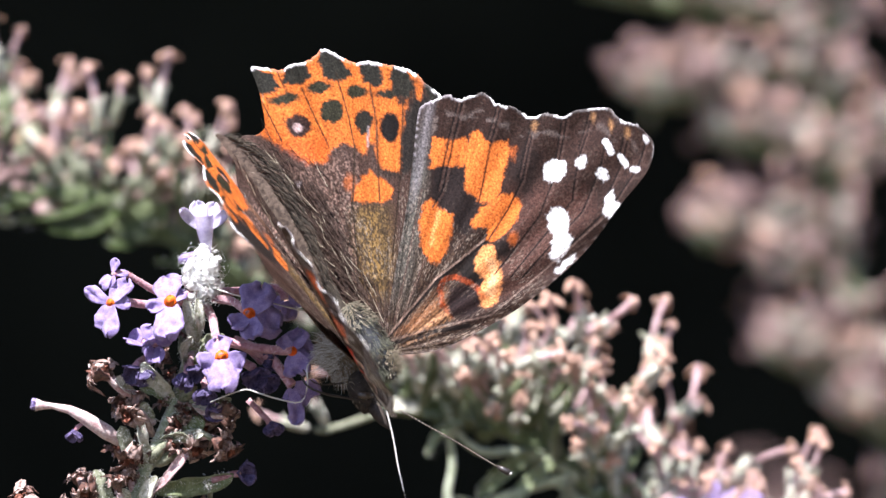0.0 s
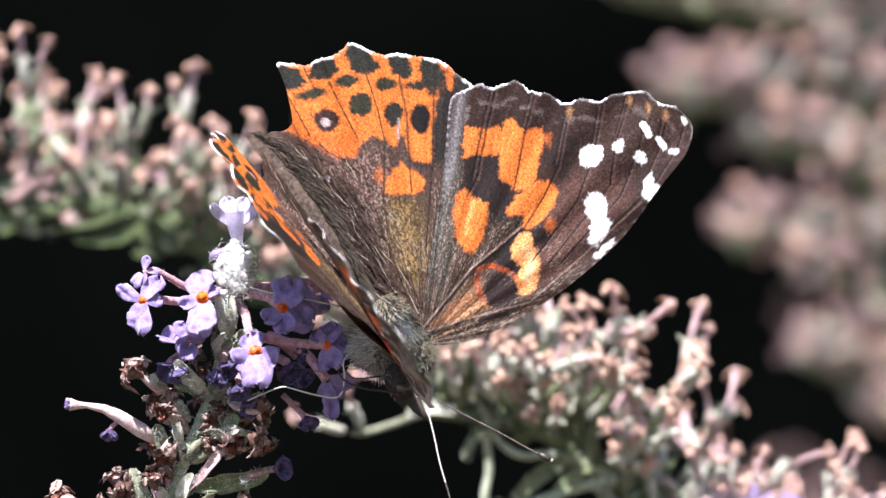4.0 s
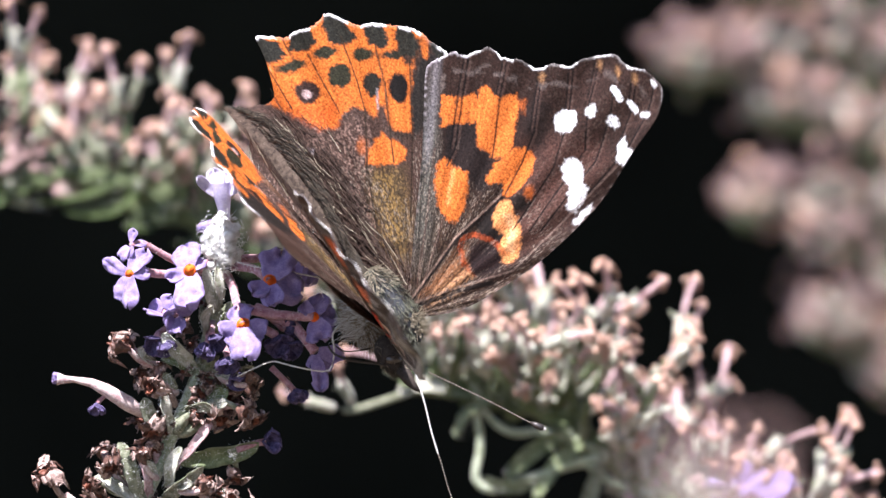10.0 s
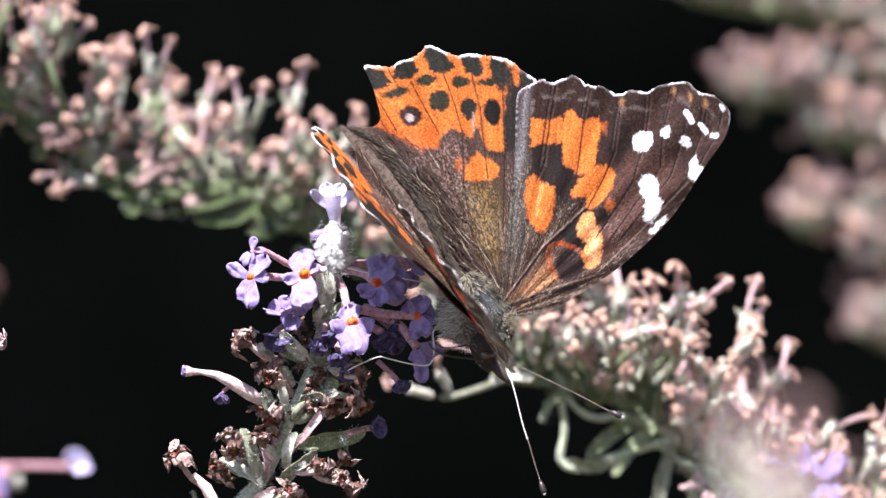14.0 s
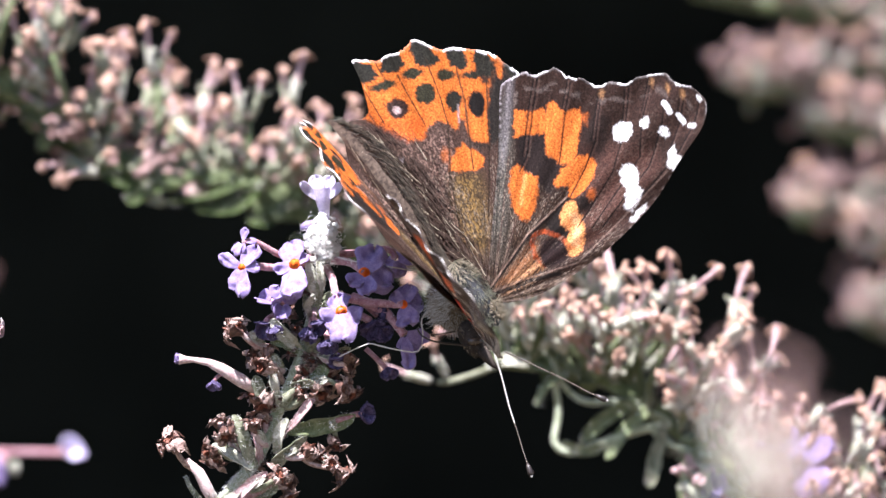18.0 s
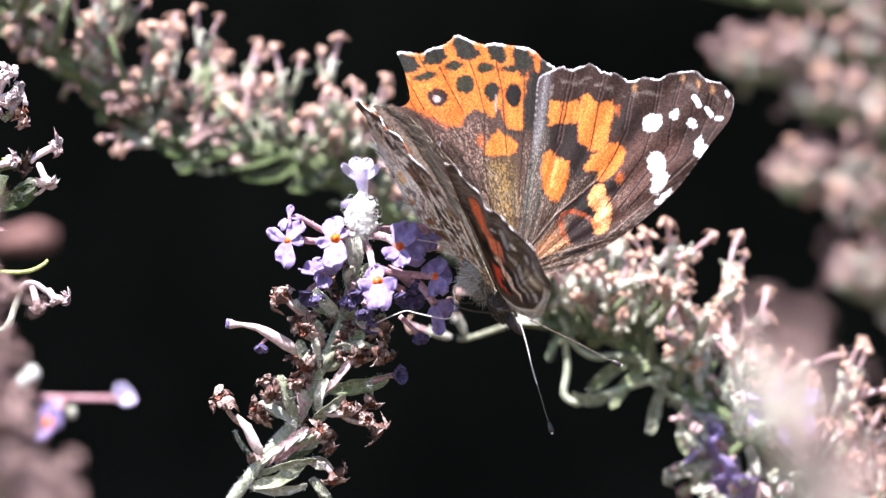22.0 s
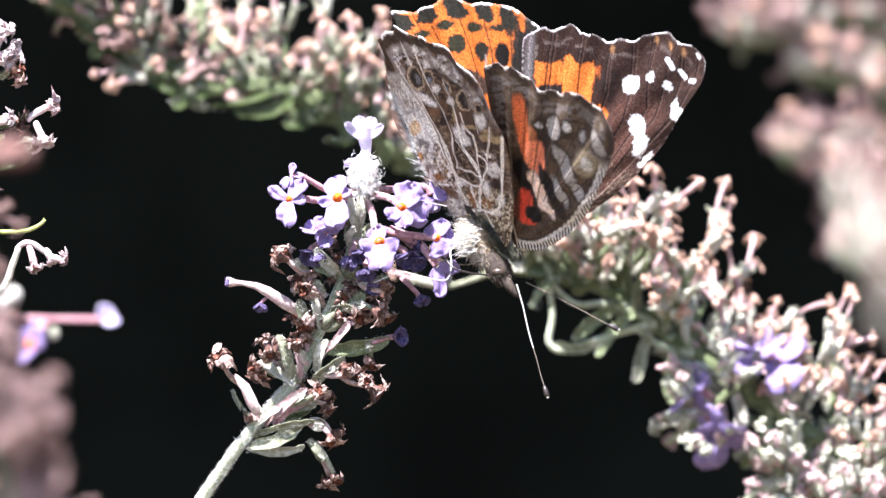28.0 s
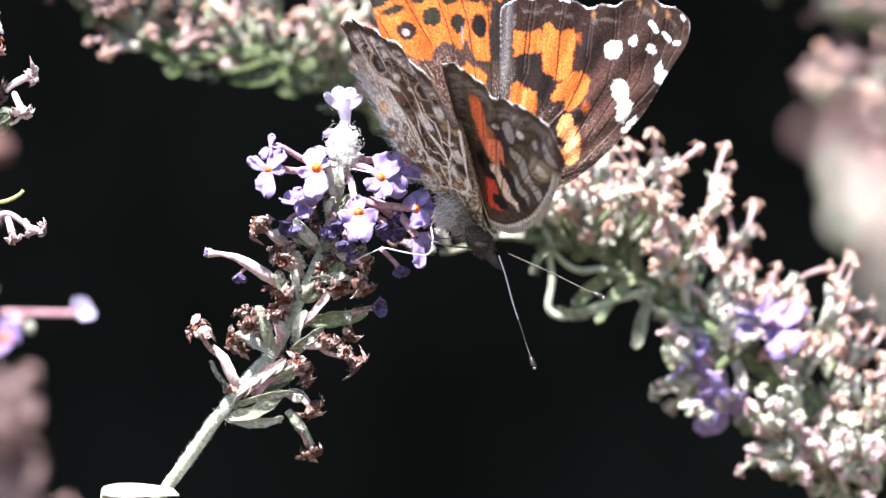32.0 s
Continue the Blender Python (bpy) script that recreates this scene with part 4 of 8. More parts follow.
def fore_top(x, y, edge):
    X, Y = sheet(x, y)
    p = Paint(X, Y, DARKBROWN)
    r = np.hypot(x, y)
    ang = np.arctan2(y, x)
    speck = vnoise(x / 2.6, y / 3.6)
    p.lay(0.8 * np.clip((330 - r) / 200, 0, 1) * (0.3 + 0.9 * (speck > 0.5)), (0.082, 0.052, 0.033))
    # grey shimmer painted along the inner margin, maroon field towards the leading edge
    p.lay(0.85 * np.clip((34 - np.abs(x - 0.10 * y - 6)) / 26, 0, 1) * np.clip((440 - y) / 120, 0, 1) * np.clip((y - 60) / 90, 0, 1) * (0.35 + 0.6 * speck), (0.125, 0.128, 0.108))
    p.lay(0.5 * np.clip((14 - np.abs(x - 0.16 * y + 10)) / 12, 0, 1) * np.clip((y - 240) / 60, 0, 1), (0.24, 0.22, 0.23))
    p.poly([(935, 290), (1060, 290), (1085, 330), (1000, 430), (880, 530), (900, 450), (915, 400)], (0.082, 0.038, 0.028), 40, 0.9)
    p.lay(0.4 * (vnoise(x / 60, y / 26) > 0.5) * np.clip((x - 220) / 120, 0, 1), (0.065, 0.036, 0.028))
    # rusty scales of the lower cell
    p.poly([(725, 560), (790, 492), (815, 470), (830, 525), (790, 545)], (0.34, 0.135, 0.05), 14, 0.45)
    p.lay(0.75 * np.clip(1 - np.abs(ang - 0.60) / 0.25, 0, 1) * np.clip((170 - r) / 40, 0, 1) * np.clip((r - 20) / 30, 0, 1) * (speck > 0.50), (0.52, 0.27, 0.13))
    # black grounds between the patches
    p.poly([(815, 250), (852, 250), (850, 300), (872, 322), (862, 362), (850, 385), (822, 350), (800, 330), (785, 318), (790, 256)], (0.018, 0.013, 0.012), 14, 0.85)
    p.poly([(835, 438), (885, 386), (912, 392), (868, 440), (886, 458), (876, 482), (850, 462)], BLACKISH, 7, 0.9)
    p.poly([(908, 392), (935, 372), (950, 392), (925, 418), (910, 410)], BLACKISH, 8, 0.85)
    p.poly([(925, 250), (960, 200), (985, 230), (960, 320), (945, 300)], (0.020, 0.013, 0.011), 18, 0.8)
    # veins: dark double lines with paler edges
    veins = ([(840, 142), (826, 205), (806, 300), (790, 330)], [(832, 142), (818, 205), (798, 300)], [(910, 150), (893, 215), (872, 318)], [(903, 150), (888, 205)],
             [(971, 177), (952, 275), (925, 330), (892, 384)], [(964, 177), (946, 270)], [(1030, 165), (1009, 272), (985, 338), (905, 445)], [(1022, 168), (1003, 270)], [(1075, 153), (1057, 219), (1042, 308), (935, 450)],
             [(1068, 155), (1052, 215)], [(1112, 160), (1095, 240), (1060, 330), (955, 450)], [(1146, 183), (1130, 240), (1100, 310)], [(1138, 180), (1124, 235)], [(1173, 200), (1160, 245), (1120, 312), (1010, 420)], [(765, 300), (745, 420), (722, 540)], [(800, 330), (775, 420), (735, 540)])
    for v in veins:
        p.path([(a + 3.5, b) for a, b in v], (0.10, 0.056, 0.044), 2.2, 0.5)
    p.poly([(787, 205), (812, 207), (815, 254), (783, 261), (784, 230)], ORANGE)
    p.poly([(816, 211), (848, 203), (851, 250), (838, 256), (814, 257)], ORANGE)
    p.poly([(850, 212), (857, 197), (868, 191), (884, 205), (894, 216), (880, 300), (868, 310), (848, 297), (846, 250)], ORANGE)
    p.poly([(892, 213), (921, 206), (926, 222), (913, 290), (901, 320), (868, 316), (880, 296)], ORANGE)
    p.oval(933, 229, 7, 12, (0.36, 0.085, 0.018), 0, 6, 0.8)
    p.poly([(859, 358), (874, 330), (896, 319), (896, 364), (866, 365)], ORANGE)
    p.poly([(898, 318), (912, 303), (936, 300), (949, 320), (941, 352), (925, 371), (900, 387), (886, 388), (892, 350)], ORANGE)
    p.oval(938, 381, 8, 13, (0.36, 0.085, 0.018), 10, 7, 0.85)
    p.poly([(771, 330), (788, 317), (806, 335), (829, 343), (826, 376), (812, 412), (800, 431), (785, 427), (769, 402), (767, 360)], ORANGE, 5)
    p.poly([(797, 332), (804, 336), (790, 402), (784, 398)], (0.76, 0.34, 0.11), 5, 0.7)
    p.poly([(868, 416), (882, 396), (902, 394), (909, 420), (919, 450), (916, 480), (905, 501), (890, 509), (870, 496), (878, 480), (886, 456), (868, 437)], (0.66, 0.25, 0.085), 5)
    p.poly([(890, 420), (904, 418), (913, 455), (902, 490), (890, 480), (898, 450)], (0.74, 0.40, 0.19), 8, 0.8)
    p.path([(832, 524), (812, 505), (806, 478), (812, 460), (832, 453), (858, 462), (876, 474), (884, 486)], (0.30, 0.050, 0.012), 5.0, 0.6)
    p.lay(0.55 * np.clip((32 - np.hypot(X - 822, Y - 486)) / 8, 0, 1) * (speck > 0.52), DARKBROWN)
    p.oval(850, 500, 30, 33, (0.026, 0.015, 0.014), 0, 6)
    p.poly([(830, 530), (860, 520), (905, 508), (960, 470), (940, 500), (860, 550), (800, 565)], DARKBROWN, 8, 0.85)
    for v in veins[:14]:
        p.path(v, (0.006, 0.005, 0.005), 1.5, 0.85)
    for v in ([(857, 250), (868, 196)], [(893, 330), (930, 302)], [(900, 382), (918, 330)]):
        p.path(v, (0.30, 0.07, 0.014), 1.2, 0.5)
    # white spots
    p.oval(1008, 257, 21, 20, WHITE, 0, 3)
    p.oval(1018, 248, 11, 10, WHITE, 0, 3)
    p.oval(1059, 240, 10.5, 10.5, WHITE, 0, 3)
    p.oval(1095, 260, 10, 11, WHITE, 0, 3)
    p.path([(1102, 202), (1108, 210), (1112, 220)], WHITE, 6, 1.0)
    p.path([(1128, 228), (1133, 235), (1138, 242)], WHITE, 5, 1.0)
    p.path([(1149, 249), (1160, 250)], WHITE, 4, 0.9)
    p.path([(1172, 192), (1175, 198)], WHITE, 4, 0.9)
    p.poly([(1103, 300), (1114, 286), (1121, 308), (1136, 314), (1127, 334), (1112, 337), (1102, 328)], WHITE, 3)
    p.oval(1017, 347, 20, 26, WHITE, 0, 3)
    p.poly([(1010, 372), (1036, 366), (1045, 378), (1040, 394), (1018, 420), (1006, 414)], WHITE, 3)
    p.poly([(1012, 436), (1030, 418), (1050, 404), (1048, 414), (1024, 440)], WHITE, 4, 0.95)
    p.line(1004, 392, 1046, 372, BLACKISH, 1.6, 0.5)
    # tan touches inside the margin
    for cx, cy in ((972, 178), (1112, 172), (1142, 184), (1076, 160)):
        p.oval(cx, cy, 5, 9, (0.40, 0.20, 0.08), 0, 6, 0.6)
    p.lay(0.22 * np.clip((9 - np.abs(edge - 32)) / 8, 0, 1) * np.clip((y - 360) / 30, 0, 1) * (vnoise(X / 12, Y / 9) > 0.5), (0.34, 0.28, 0.25))
    # the cell's lower vein, and the leading edge
    p.path([(712, 570), (800, 463), (840, 430), (887, 388)], (0.010, 0.007, 0.006), 2.6, 0.9)
    p.path([(708, 572), (797, 459), (838, 426), (885, 384)], (0.26, 0.17, 0.13), 1.8, 0.8)
    p.path([(722, 578), (800, 552), (860, 540)], BLACKISH, 4, 0.8)
    p.path([(722, 571), (800, 545), (900, 520), (1000, 430), (1100, 340)], (0.22, 0.15, 0.12), 1.8, 0.5)
    p.lay(np.clip((4.8 - edge) / 3, 0, 1) * np.clip((y - 340) / 30, 0, 1) * (x > 62) * (0.15 + 0.85 * (np.sin(x * 0.105 + 1.0) > -0.2)) * np.clip((470 - x) / 60, 0.35, 1), WHITE)
    p.lay(0.7 * np.clip((5 - edge) / 4, 0, 1) * np.clip((y - 300) / 60, 0, 1) * (x < 120), (0.42, 0.38, 0.40))
    p.lay(0.5 * np.clip((5 - edge) / 4, 0, 1) * np.clip((300 - y) / 30, 0, 1), (0.34, 0.27, 0.25))
    return p.c


def hind_top(x, y, edge):
    X, Y = sheet(x, y)
    r = np.hypot(x, y)
    p = Paint(X, Y, (0.072, 0.042, 0.032))
    speck = vnoise(x / 2.6, y / 3.6)
    # golden scales over the middle, rosy ones over the inner part
    p.poly([(640, 335), (708, 330), (722, 430), (705, 500), (670, 470), (640, 400)], (0.092, 0.062, 0.028), 26, 0.75)
    p.lay(0.85 * np.clip(1 - np.abs(X - 678 - 0.08 * (Y - 400)) / 46, 0, 1) * np.clip((Y - 325) / 20, 0, 1) * np.clip((530 - Y) / 80, 0, 1) * (speck > 0.55), (0.27, 0.165, 0.055))
    p.lay(0.55 * (speck > 0.64) * np.clip((400 - r) / 60, 0, 1) * (X < 650), (0.30, 0.19, 0.15))
    p.poly([(430, 40), (830, 40), (800, 130), (752, 130), (728, 200), (728, 272), (714, 270), (692, 263), (683, 246), (681, 222), (672, 219), (664, 240), (654, 238), (640, 226), (620, 221), (605, 230), (592, 257), (560, 257), (520, 236), (475, 213), (440, 200)], ORANGE, 7)
    p.poly([(480, 205), (560, 225), (598, 200), (590, 250), (560, 255), (520, 234)], (0.56, 0.092, 0.016), 26, 0.7)
    p.poly([(640, 326), (644, 300), (656, 281), (673, 270), (695, 283), (713, 300), (711, 318), (690, 325)], ORANGE, 5)
    p.oval(634, 292, 10, 14, (0.40, 0.10, 0.02), 0, 9, 0.6)
    # dark right-hand column with its orange slip
    p.poly([(748, 112), (738, 150), (722, 150), (716, 136), (705, 128), (712, 86), (735, 95), (800, 132), (790, 180), (750, 260), (730, 280), (728, 220), (734, 160)], (0.024, 0.021, 0.018), 7, 0.95)
    p.poly([(752, 108), (764, 112), (762, 140), (754, 134)], ORANGE, 5)
    p.poly([(690, 266), (728, 268), (728, 282), (700, 280)], (0.030, 0.022, 0.016), 8, 0.8)
    # spots in two rows, blunt marks along the margin
    OLIVE = (0.030, 0.029, 0.016)
    p.oval(540, 193, 21, 20, (0.036, 0.018, 0.014), 0, 4)
    p.oval(540, 195, 8, 7, (0.50, 0.36, 0.34), 0, 4)
    p.oval(600, 165, 20, 21, OLIVE, 0, 4)
    p.oval(660, 182, 17, 22, (0.026, 0.024, 0.018), 0, 4)
    p.path([(668, 190), (667, 225)], (0.40, 0.33, 0.32), 2.2, 0.7)
    p.oval(706, 190, 19, 26, BLACKISH, 0, 4)
    p.oval(514, 146, 27, 10, OLIVE, -12, 4)
    p.oval(577, 122, 21, 11, OLIVE, -10, 4)
    p.oval(646, 128, 21, 11, OLIVE, 3, 4)
    p.oval(700, 130, 22, 8, (0.026, 0.024, 0.016), 0, 4)
    for c in ([(440, 96), (492, 104), (507, 126), (474, 142), (460, 128)], [(509, 120), (515, 96), (534, 80), (551, 94), (565, 103), (550, 118)], [(574, 86), (580, 60), (605, 63), (620, 90), (637, 101), (612, 112), (585, 106)],
              [(648, 90), (660, 72), (682, 86), (692, 106), (681, 120), (658, 112)], [(702, 102), (712, 84), (736, 94), (750, 116), (744, 137), (715, 132)], [(766, 108), (790, 118), (806, 140), (780, 150)]):
        p.poly([(a, b - 13 if b < 99 else b) for a, b in c], (0.026, 0.025, 0.019), 4)
    for v in ([(475, 152), (512, 222)], [(545, 125), (572, 180), (597, 228)], [(605, 95), (630, 175), (641, 225), (641, 320), (636, 400)], [(668, 110), (681, 180), (686, 260), (690, 322)], [(730, 140), (727, 280), (715, 420)], [(500, 98), (520, 140)], [(641, 320), (655, 470)]):
        p.path(v, (0.030, 0.020, 0.012), 1.5, 0.85)
    # the pale nick in the inner fold, and painted shade in the dark-haired hollow beside it
    p.poly([(520, 300), (600, 330), (640, 440), (610, 430), (560, 380)], (0.030, 0.019, 0.014), 22, 0.55)
    p.poly([(504, 260), (524, 288), (546, 295), (546, 304), (527, 301), (508, 280)], (0.46, 0.38, 0.37), 4, 0.95)
    p.lay(np.clip((5.4 + 3.0 * (vnoise(x / 2.2, y / 2.2) - 0.5) - edge) / 2, 0, 1) * np.clip((y - 430) / 20, 0, 1) * (np.maximum(x + 244, y - 484) > 0) * (0.1 + 0.9 * (np.sin(x * 0.094 + 0.4) > -0.4)), WHITE)
    p.lay(0.8 * np.clip((13 - edge) / 4, 0, 1) * np.clip((edge - 8) / 4, 0, 1) * np.clip((y - 400) / 20, 0, 1) * (np.sin(x * 0.094 + 0.4) < 0.75), BLACKISH)
    return p.c


def hind_top_near(x, y, edge):
    """The near hindwing's inner fold is grey-buff, with a sheen painted in."""
    X, Y = sheet(x, y)
    p = Paint(X, Y, (0, 0, 0))
    p.c = hind_top(x, y, edge)
    p.poly([(425, 190), (478, 210), (505, 260), (560, 400), (590, 480), (540, 420), (470, 330), (425, 260)], (0.20, 0.165, 0.135), 18, 0.8)
    p.poly([(478, 210), (520, 236), (565, 262), (600, 420), (560, 400), (505, 262)], (0.17, 0.085, 0.045), 16, 0.55)
    return p.c


def cells(x, y, s):
    """Distance to the nearest of jittered seeds, and a random number of that seed."""
    i, j = np.floor(x / s), np.floor(y / s)
    best, second, who = np.full(len(x), 9e9), np.full(len(x), 9e9), np.zeros(len(x))
    for di in (-1, 0, 1):
        for dj in (-1, 0, 1):
            a, b = i + di, j + dj
            d = np.hypot(x - (a + hash2(a, b)) * s, y - (b + hash2(a + 31, b + 17)) * s)
            w = hash2(a + 5, b + 91)
            near = d < best
            second = np.where(near, best, np.minimum(second, d))
            who = np.where(near, w, who)
            best = np.minimum(best, d)
    return best, second - best, who


def fore_under(x, y, edge):
    # painted on the sheet of the folded wing: X to the right, Y down
    p = Paint(0.957 * x - 0.203 * y + 414, 0.177 * x - 1.235 * y + 688, (0.062, 0.040, 0.026))
    X, Y = p.wx, p.wy
    dark, pale, red = (0.030, 0.020, 0.014), (0.72, 0.68, 0.63), (0.70, 0.16, 0.055)
    p.lay(0.7 * (vnoise(X / 22, Y / 14) > 0.55), (0.105, 0.07, 0.044))
    p.lay(0.8 * np.clip((62 - np.abs(edge - 70)) / 20, 0, 1) * (y > 260) * (vnoise(X / 26, Y / 13 + 4) > 0.45), (0.135, 0.098, 0.066))
    p.lay(0.7 * np.clip((20 - np.abs(edge - 40)) / 8, 0, 1) * (y > 280) * (vnoise(X / 18 + 9, Y / 9) > 0.4), (0.23, 0.20, 0.18))
    p.lay(0.9 * np.clip((16 - edge) / 6, 0, 1) * (y > 280), (0.06, 0.04, 0.032))
    p.oval(560, 345, 46, 70, dark, 20, 16, 0.9)
    p.oval(690, 410, 42, 44, (0.32, 0.25, 0.16), 0, 10, 0.9)
    p.oval(692, 412, 16, 22, (0.70, 0.66, 0.58), 0, 8, 0.9)
    p.oval(482, 322, 21, 96, red, -4, 6, power=3)
    p.oval(520, 404, 31, 50, (0.74, 0.21, 0.10), -8, 6, power=3)
    p.oval(516, 335, 14, 22, (0.40, 0.13, 0.05), 0, 8, 0.8)
    for cx, cy, rx, ry, tn in ((590, 312, 26, 33, 0), (637, 305, 12, 16, 0), (679, 332, 12, 18, 0), (541, 309, 9, 9, 0), (618, 428, 21, 66, -24), (590, 505, 15, 48, -26), (652, 500, 17, 30, -30), (735, 345, 16, 40, -20)):
        p.oval(cx, cy, rx + 7, ry + 7, dark, tn, 6, 0.8)
        p.oval(cx, cy, rx, ry, pale if cy < 310 else (0.40, 0.36, 0.32), tn, 7, 0.9)
    p.oval(468, 462, 30, 44, BLACKISH, -10, 7)
    p.oval(552, 485, 17, 66, BLACKISH, -22, 5)
    p.oval(516, 508, 22, 58, (0.80, 0.56, 0.42), -18, 5, power=3)
    p.oval(484, 512, 18, 46, BLACKISH, -24, 5)
    p.oval(460, 560, 29, 52, (0.66, 0.070, 0.035), 22, 6, power=3)
    p.oval(470, 606, 26, 12, (0.66, 0.070, 0.035), 0, 5)
    p.oval(492, 582, 30, 24, BLACKISH, 20, 5)
    p.oval(545, 560, 13, 34, (0.78, 0.60, 0.48), -30, 5)
    p.oval(585, 560, 16, 34, dark, -35, 5)
    p.oval(428, 560, 20, 90, (0.16, 0.10, 0.07), 4, 10, 0.8)
    for a, b, c, d in ((440, 600, 500, 240), (470, 590, 560, 250), (500, 560, 620, 260), (530, 540, 680, 290), (560, 530, 730, 330), (590, 540, 760, 400)):
        p.line(a, b, c, d, (0.035, 0.024, 0.016), 1.6, 0.85)
    p.lay(np.clip((26 - edge) / 6, 0, 1) * np.clip((300 - y) / 40, 0, 1) * (x > 10), (0.66, 0.58, 0.48))
    p.lay(np.clip((18 - edge) / 4, 0, 1) * np.clip((300 - y) / 40, 0, 1) * (np.sin(x * 0.52) > 0.1), (0.02, 0.015, 0.012))
    p.lay(0.8 * np.clip((4 - np.abs(edge - 26)) / 3, 0, 1) * np.clip((300 - y) / 40, 0, 1) * (x > 10), (0.04, 0.028, 0.02))
    p.lay(np.clip((7 - edge) / 3, 0, 1) * np.clip((y - 300) / 30, 0, 1) * (np.sin(x * 0.105 + 1.0) > 0.2), (0.50, 0.45, 0.38))
    return p.c


def strip_in(u, v):
    """The strip along the hindwing's inner edge is narrowed and flares away from the body."""
    d = np.maximum(0, np.interp(v, (0, 68, 206, 319, 372, 480), (-122, -124, -128, -168, -207, -300)) - u) * 0.9 * np.clip((430 - v) / 60, 0, 1)
    d = d * d / (d + 14)
    rest = 63 * (1 - np.exp(-d / 90))          # its width, drawn in
    return d - rest, (0.32 + 0.22 * np.clip((250 - v) / 100, 0, 1)) * rest                # shift towards the vein, and height


def hind_under(x, y, edge):
    # painted on the sheet of the folded wing: X to the right, Y down, 1.8 units to each of q's
    a = 933.97 + 0.5333 * x - 0.1758 * y - 5.3e-5 * x * x - 7.0e-5 * y * y
    b = 409.74 + 0.0984 * x - 0.7622 * y + 3.2e-5 * x * x - 1.5e-5 * x * y + 2.5e-5 * y * y
    draw, high = strip_in(x, y)
    a, b = a + 0.475 * draw - 0.6 * high, b - 0.09 * draw + 0.29 * high
    p = Paint(1.8 * (a - 690), 1.8 * b, (0.105, 0.066, 0.040))
    X, Y = p.wx, p.wy

    def q(*pts):
        return [(1.8 * (c - 690), 1.8 * d) for c, d in pts]

    def blot(cx, cy, rx, ry, colour, turn=0.0, soft=6.0, amount=0.9):
        (u, v), = q((cx, cy))
        p.oval(u, v, 1.8 * rx, 1.8 * ry, colour, turn, soft, amount)
    snow, umber, brown = (0.84, 0.78, 0.71), (0.032, 0.020, 0.014), (0.125, 0.072, 0.040)
    lilac, tan, rust = (0.33, 0.275, 0.24), (0.44, 0.31, 0.16), (0.27, 0.115, 0.040)
    # marbled ground
    p.lay(0.75 * (vnoise(X / 15, Y / 15) > 0.55), umber)
    p.lay(0.5 * (vnoise(X / 7 + 3, Y / 7) > 0.66), (0.30, 0.21, 0.135))
    # outer band: lilac-grey bloom, dark line along the rim, white scallops
    rimside = np.clip((y - 330) / 30, 0, 1)
    bloom = np.clip((30 - np.abs(edge - 54)) / 10, 0, 1) * rimside
    p.lay(0.9 * bloom * np.clip((vnoise(X / 18, Y / 12) - 0.30) / 0.12, 0, 1), lilac)
    p.lay(0.8 * bloom * (vnoise(X / 9, Y / 14 + 7) > 0.76), (0.70, 0.65, 0.61))
    p.lay(0.85 * np.clip((11 - np.abs(edge - 17)) / 4, 0, 1) * rimside, (0.060, 0.038, 0.026))
    p.lay(0.7 * np.clip((6 - np.abs(edge - 82)) / 4, 0, 1) * rimside * (vnoise(X / 20, Y / 12 + 7) > 0.35), umber)
    blot(932, 155, 12, 30, lilac, -18, 10, 0.7)
    blot(912, 118, 14, 12, lilac, 20, 9, 0.7)
    for cx, cy, rx, ry in ((757, 52, 3, 9), (765, 74, 4, 8), (783, 45, 4, 8), (818, 70, 5, 8), (800, 74, 4, 7), (742, 50, 4, 4), (838, 76, 4, 6), (862, 92, 5, 6)):
        blot(cx, cy, rx, ry, snow, -15, 5, 0.8)
    # brown and dark cells of the disc
    for cx, cy, rx, ry, tn, c in ((806, 163, 11, 8, 20, (0.18, 0.090, 0.050)), (826, 152, 9, 15, -12, brown), (829, 172, 9, 8, 0, umber), (822, 181, 6, 7, 0, umber), (858, 165, 12, 16, -8, brown), (880, 168, 11, 17, -8, (0.085, 0.052, 0.030)),
                                  (862, 246, 17, 26, -24, umber), (850, 226, 8, 16, -24, umber), (905, 222, 16, 24, -6, (0.062, 0.040, 0.026)), (896, 252, 9, 20, 14, umber), (930, 224, 12, 18, 0, (0.062, 0.036, 0.022)), (932, 255, 5, 24, 6, umber),
                                  (861, 280, 17, 9, 14, umber), (858, 262, 14, 8, 8, (0.07, 0.04, 0.022)), (916, 296, 15, 13, 0, umber), (906, 318, 10, 10, 0, brown), (890, 200, 14, 8, 10, (0.09, 0.056, 0.034)), (836, 196, 7, 16, -18, brown), (872, 216, 6, 10, 0, umber)):
        blot(cx, cy, rx, ry, c, tn, 6, 0.92)
    fleck = np.clip((vnoise(X / 4.5 + 3, Y / 4.5) - 0.58) / 0.08, 0, 1)
    p.lay(0.6 * fleck * (Y > 1.8 * 225) * (X > 1.8 * 150), (0.36, 0.26, 0.17))
    # tan bars
    for cx, cy, rx, ry, tn in ((878, 186, 14, 3.0, 10), (918, 205, 24, 8, 6), (912, 192, 10, 4, 0), (846, 168, 3, 14, -12)):
        blot(cx, cy, rx, ry, tan, tn, 5, 0.85)
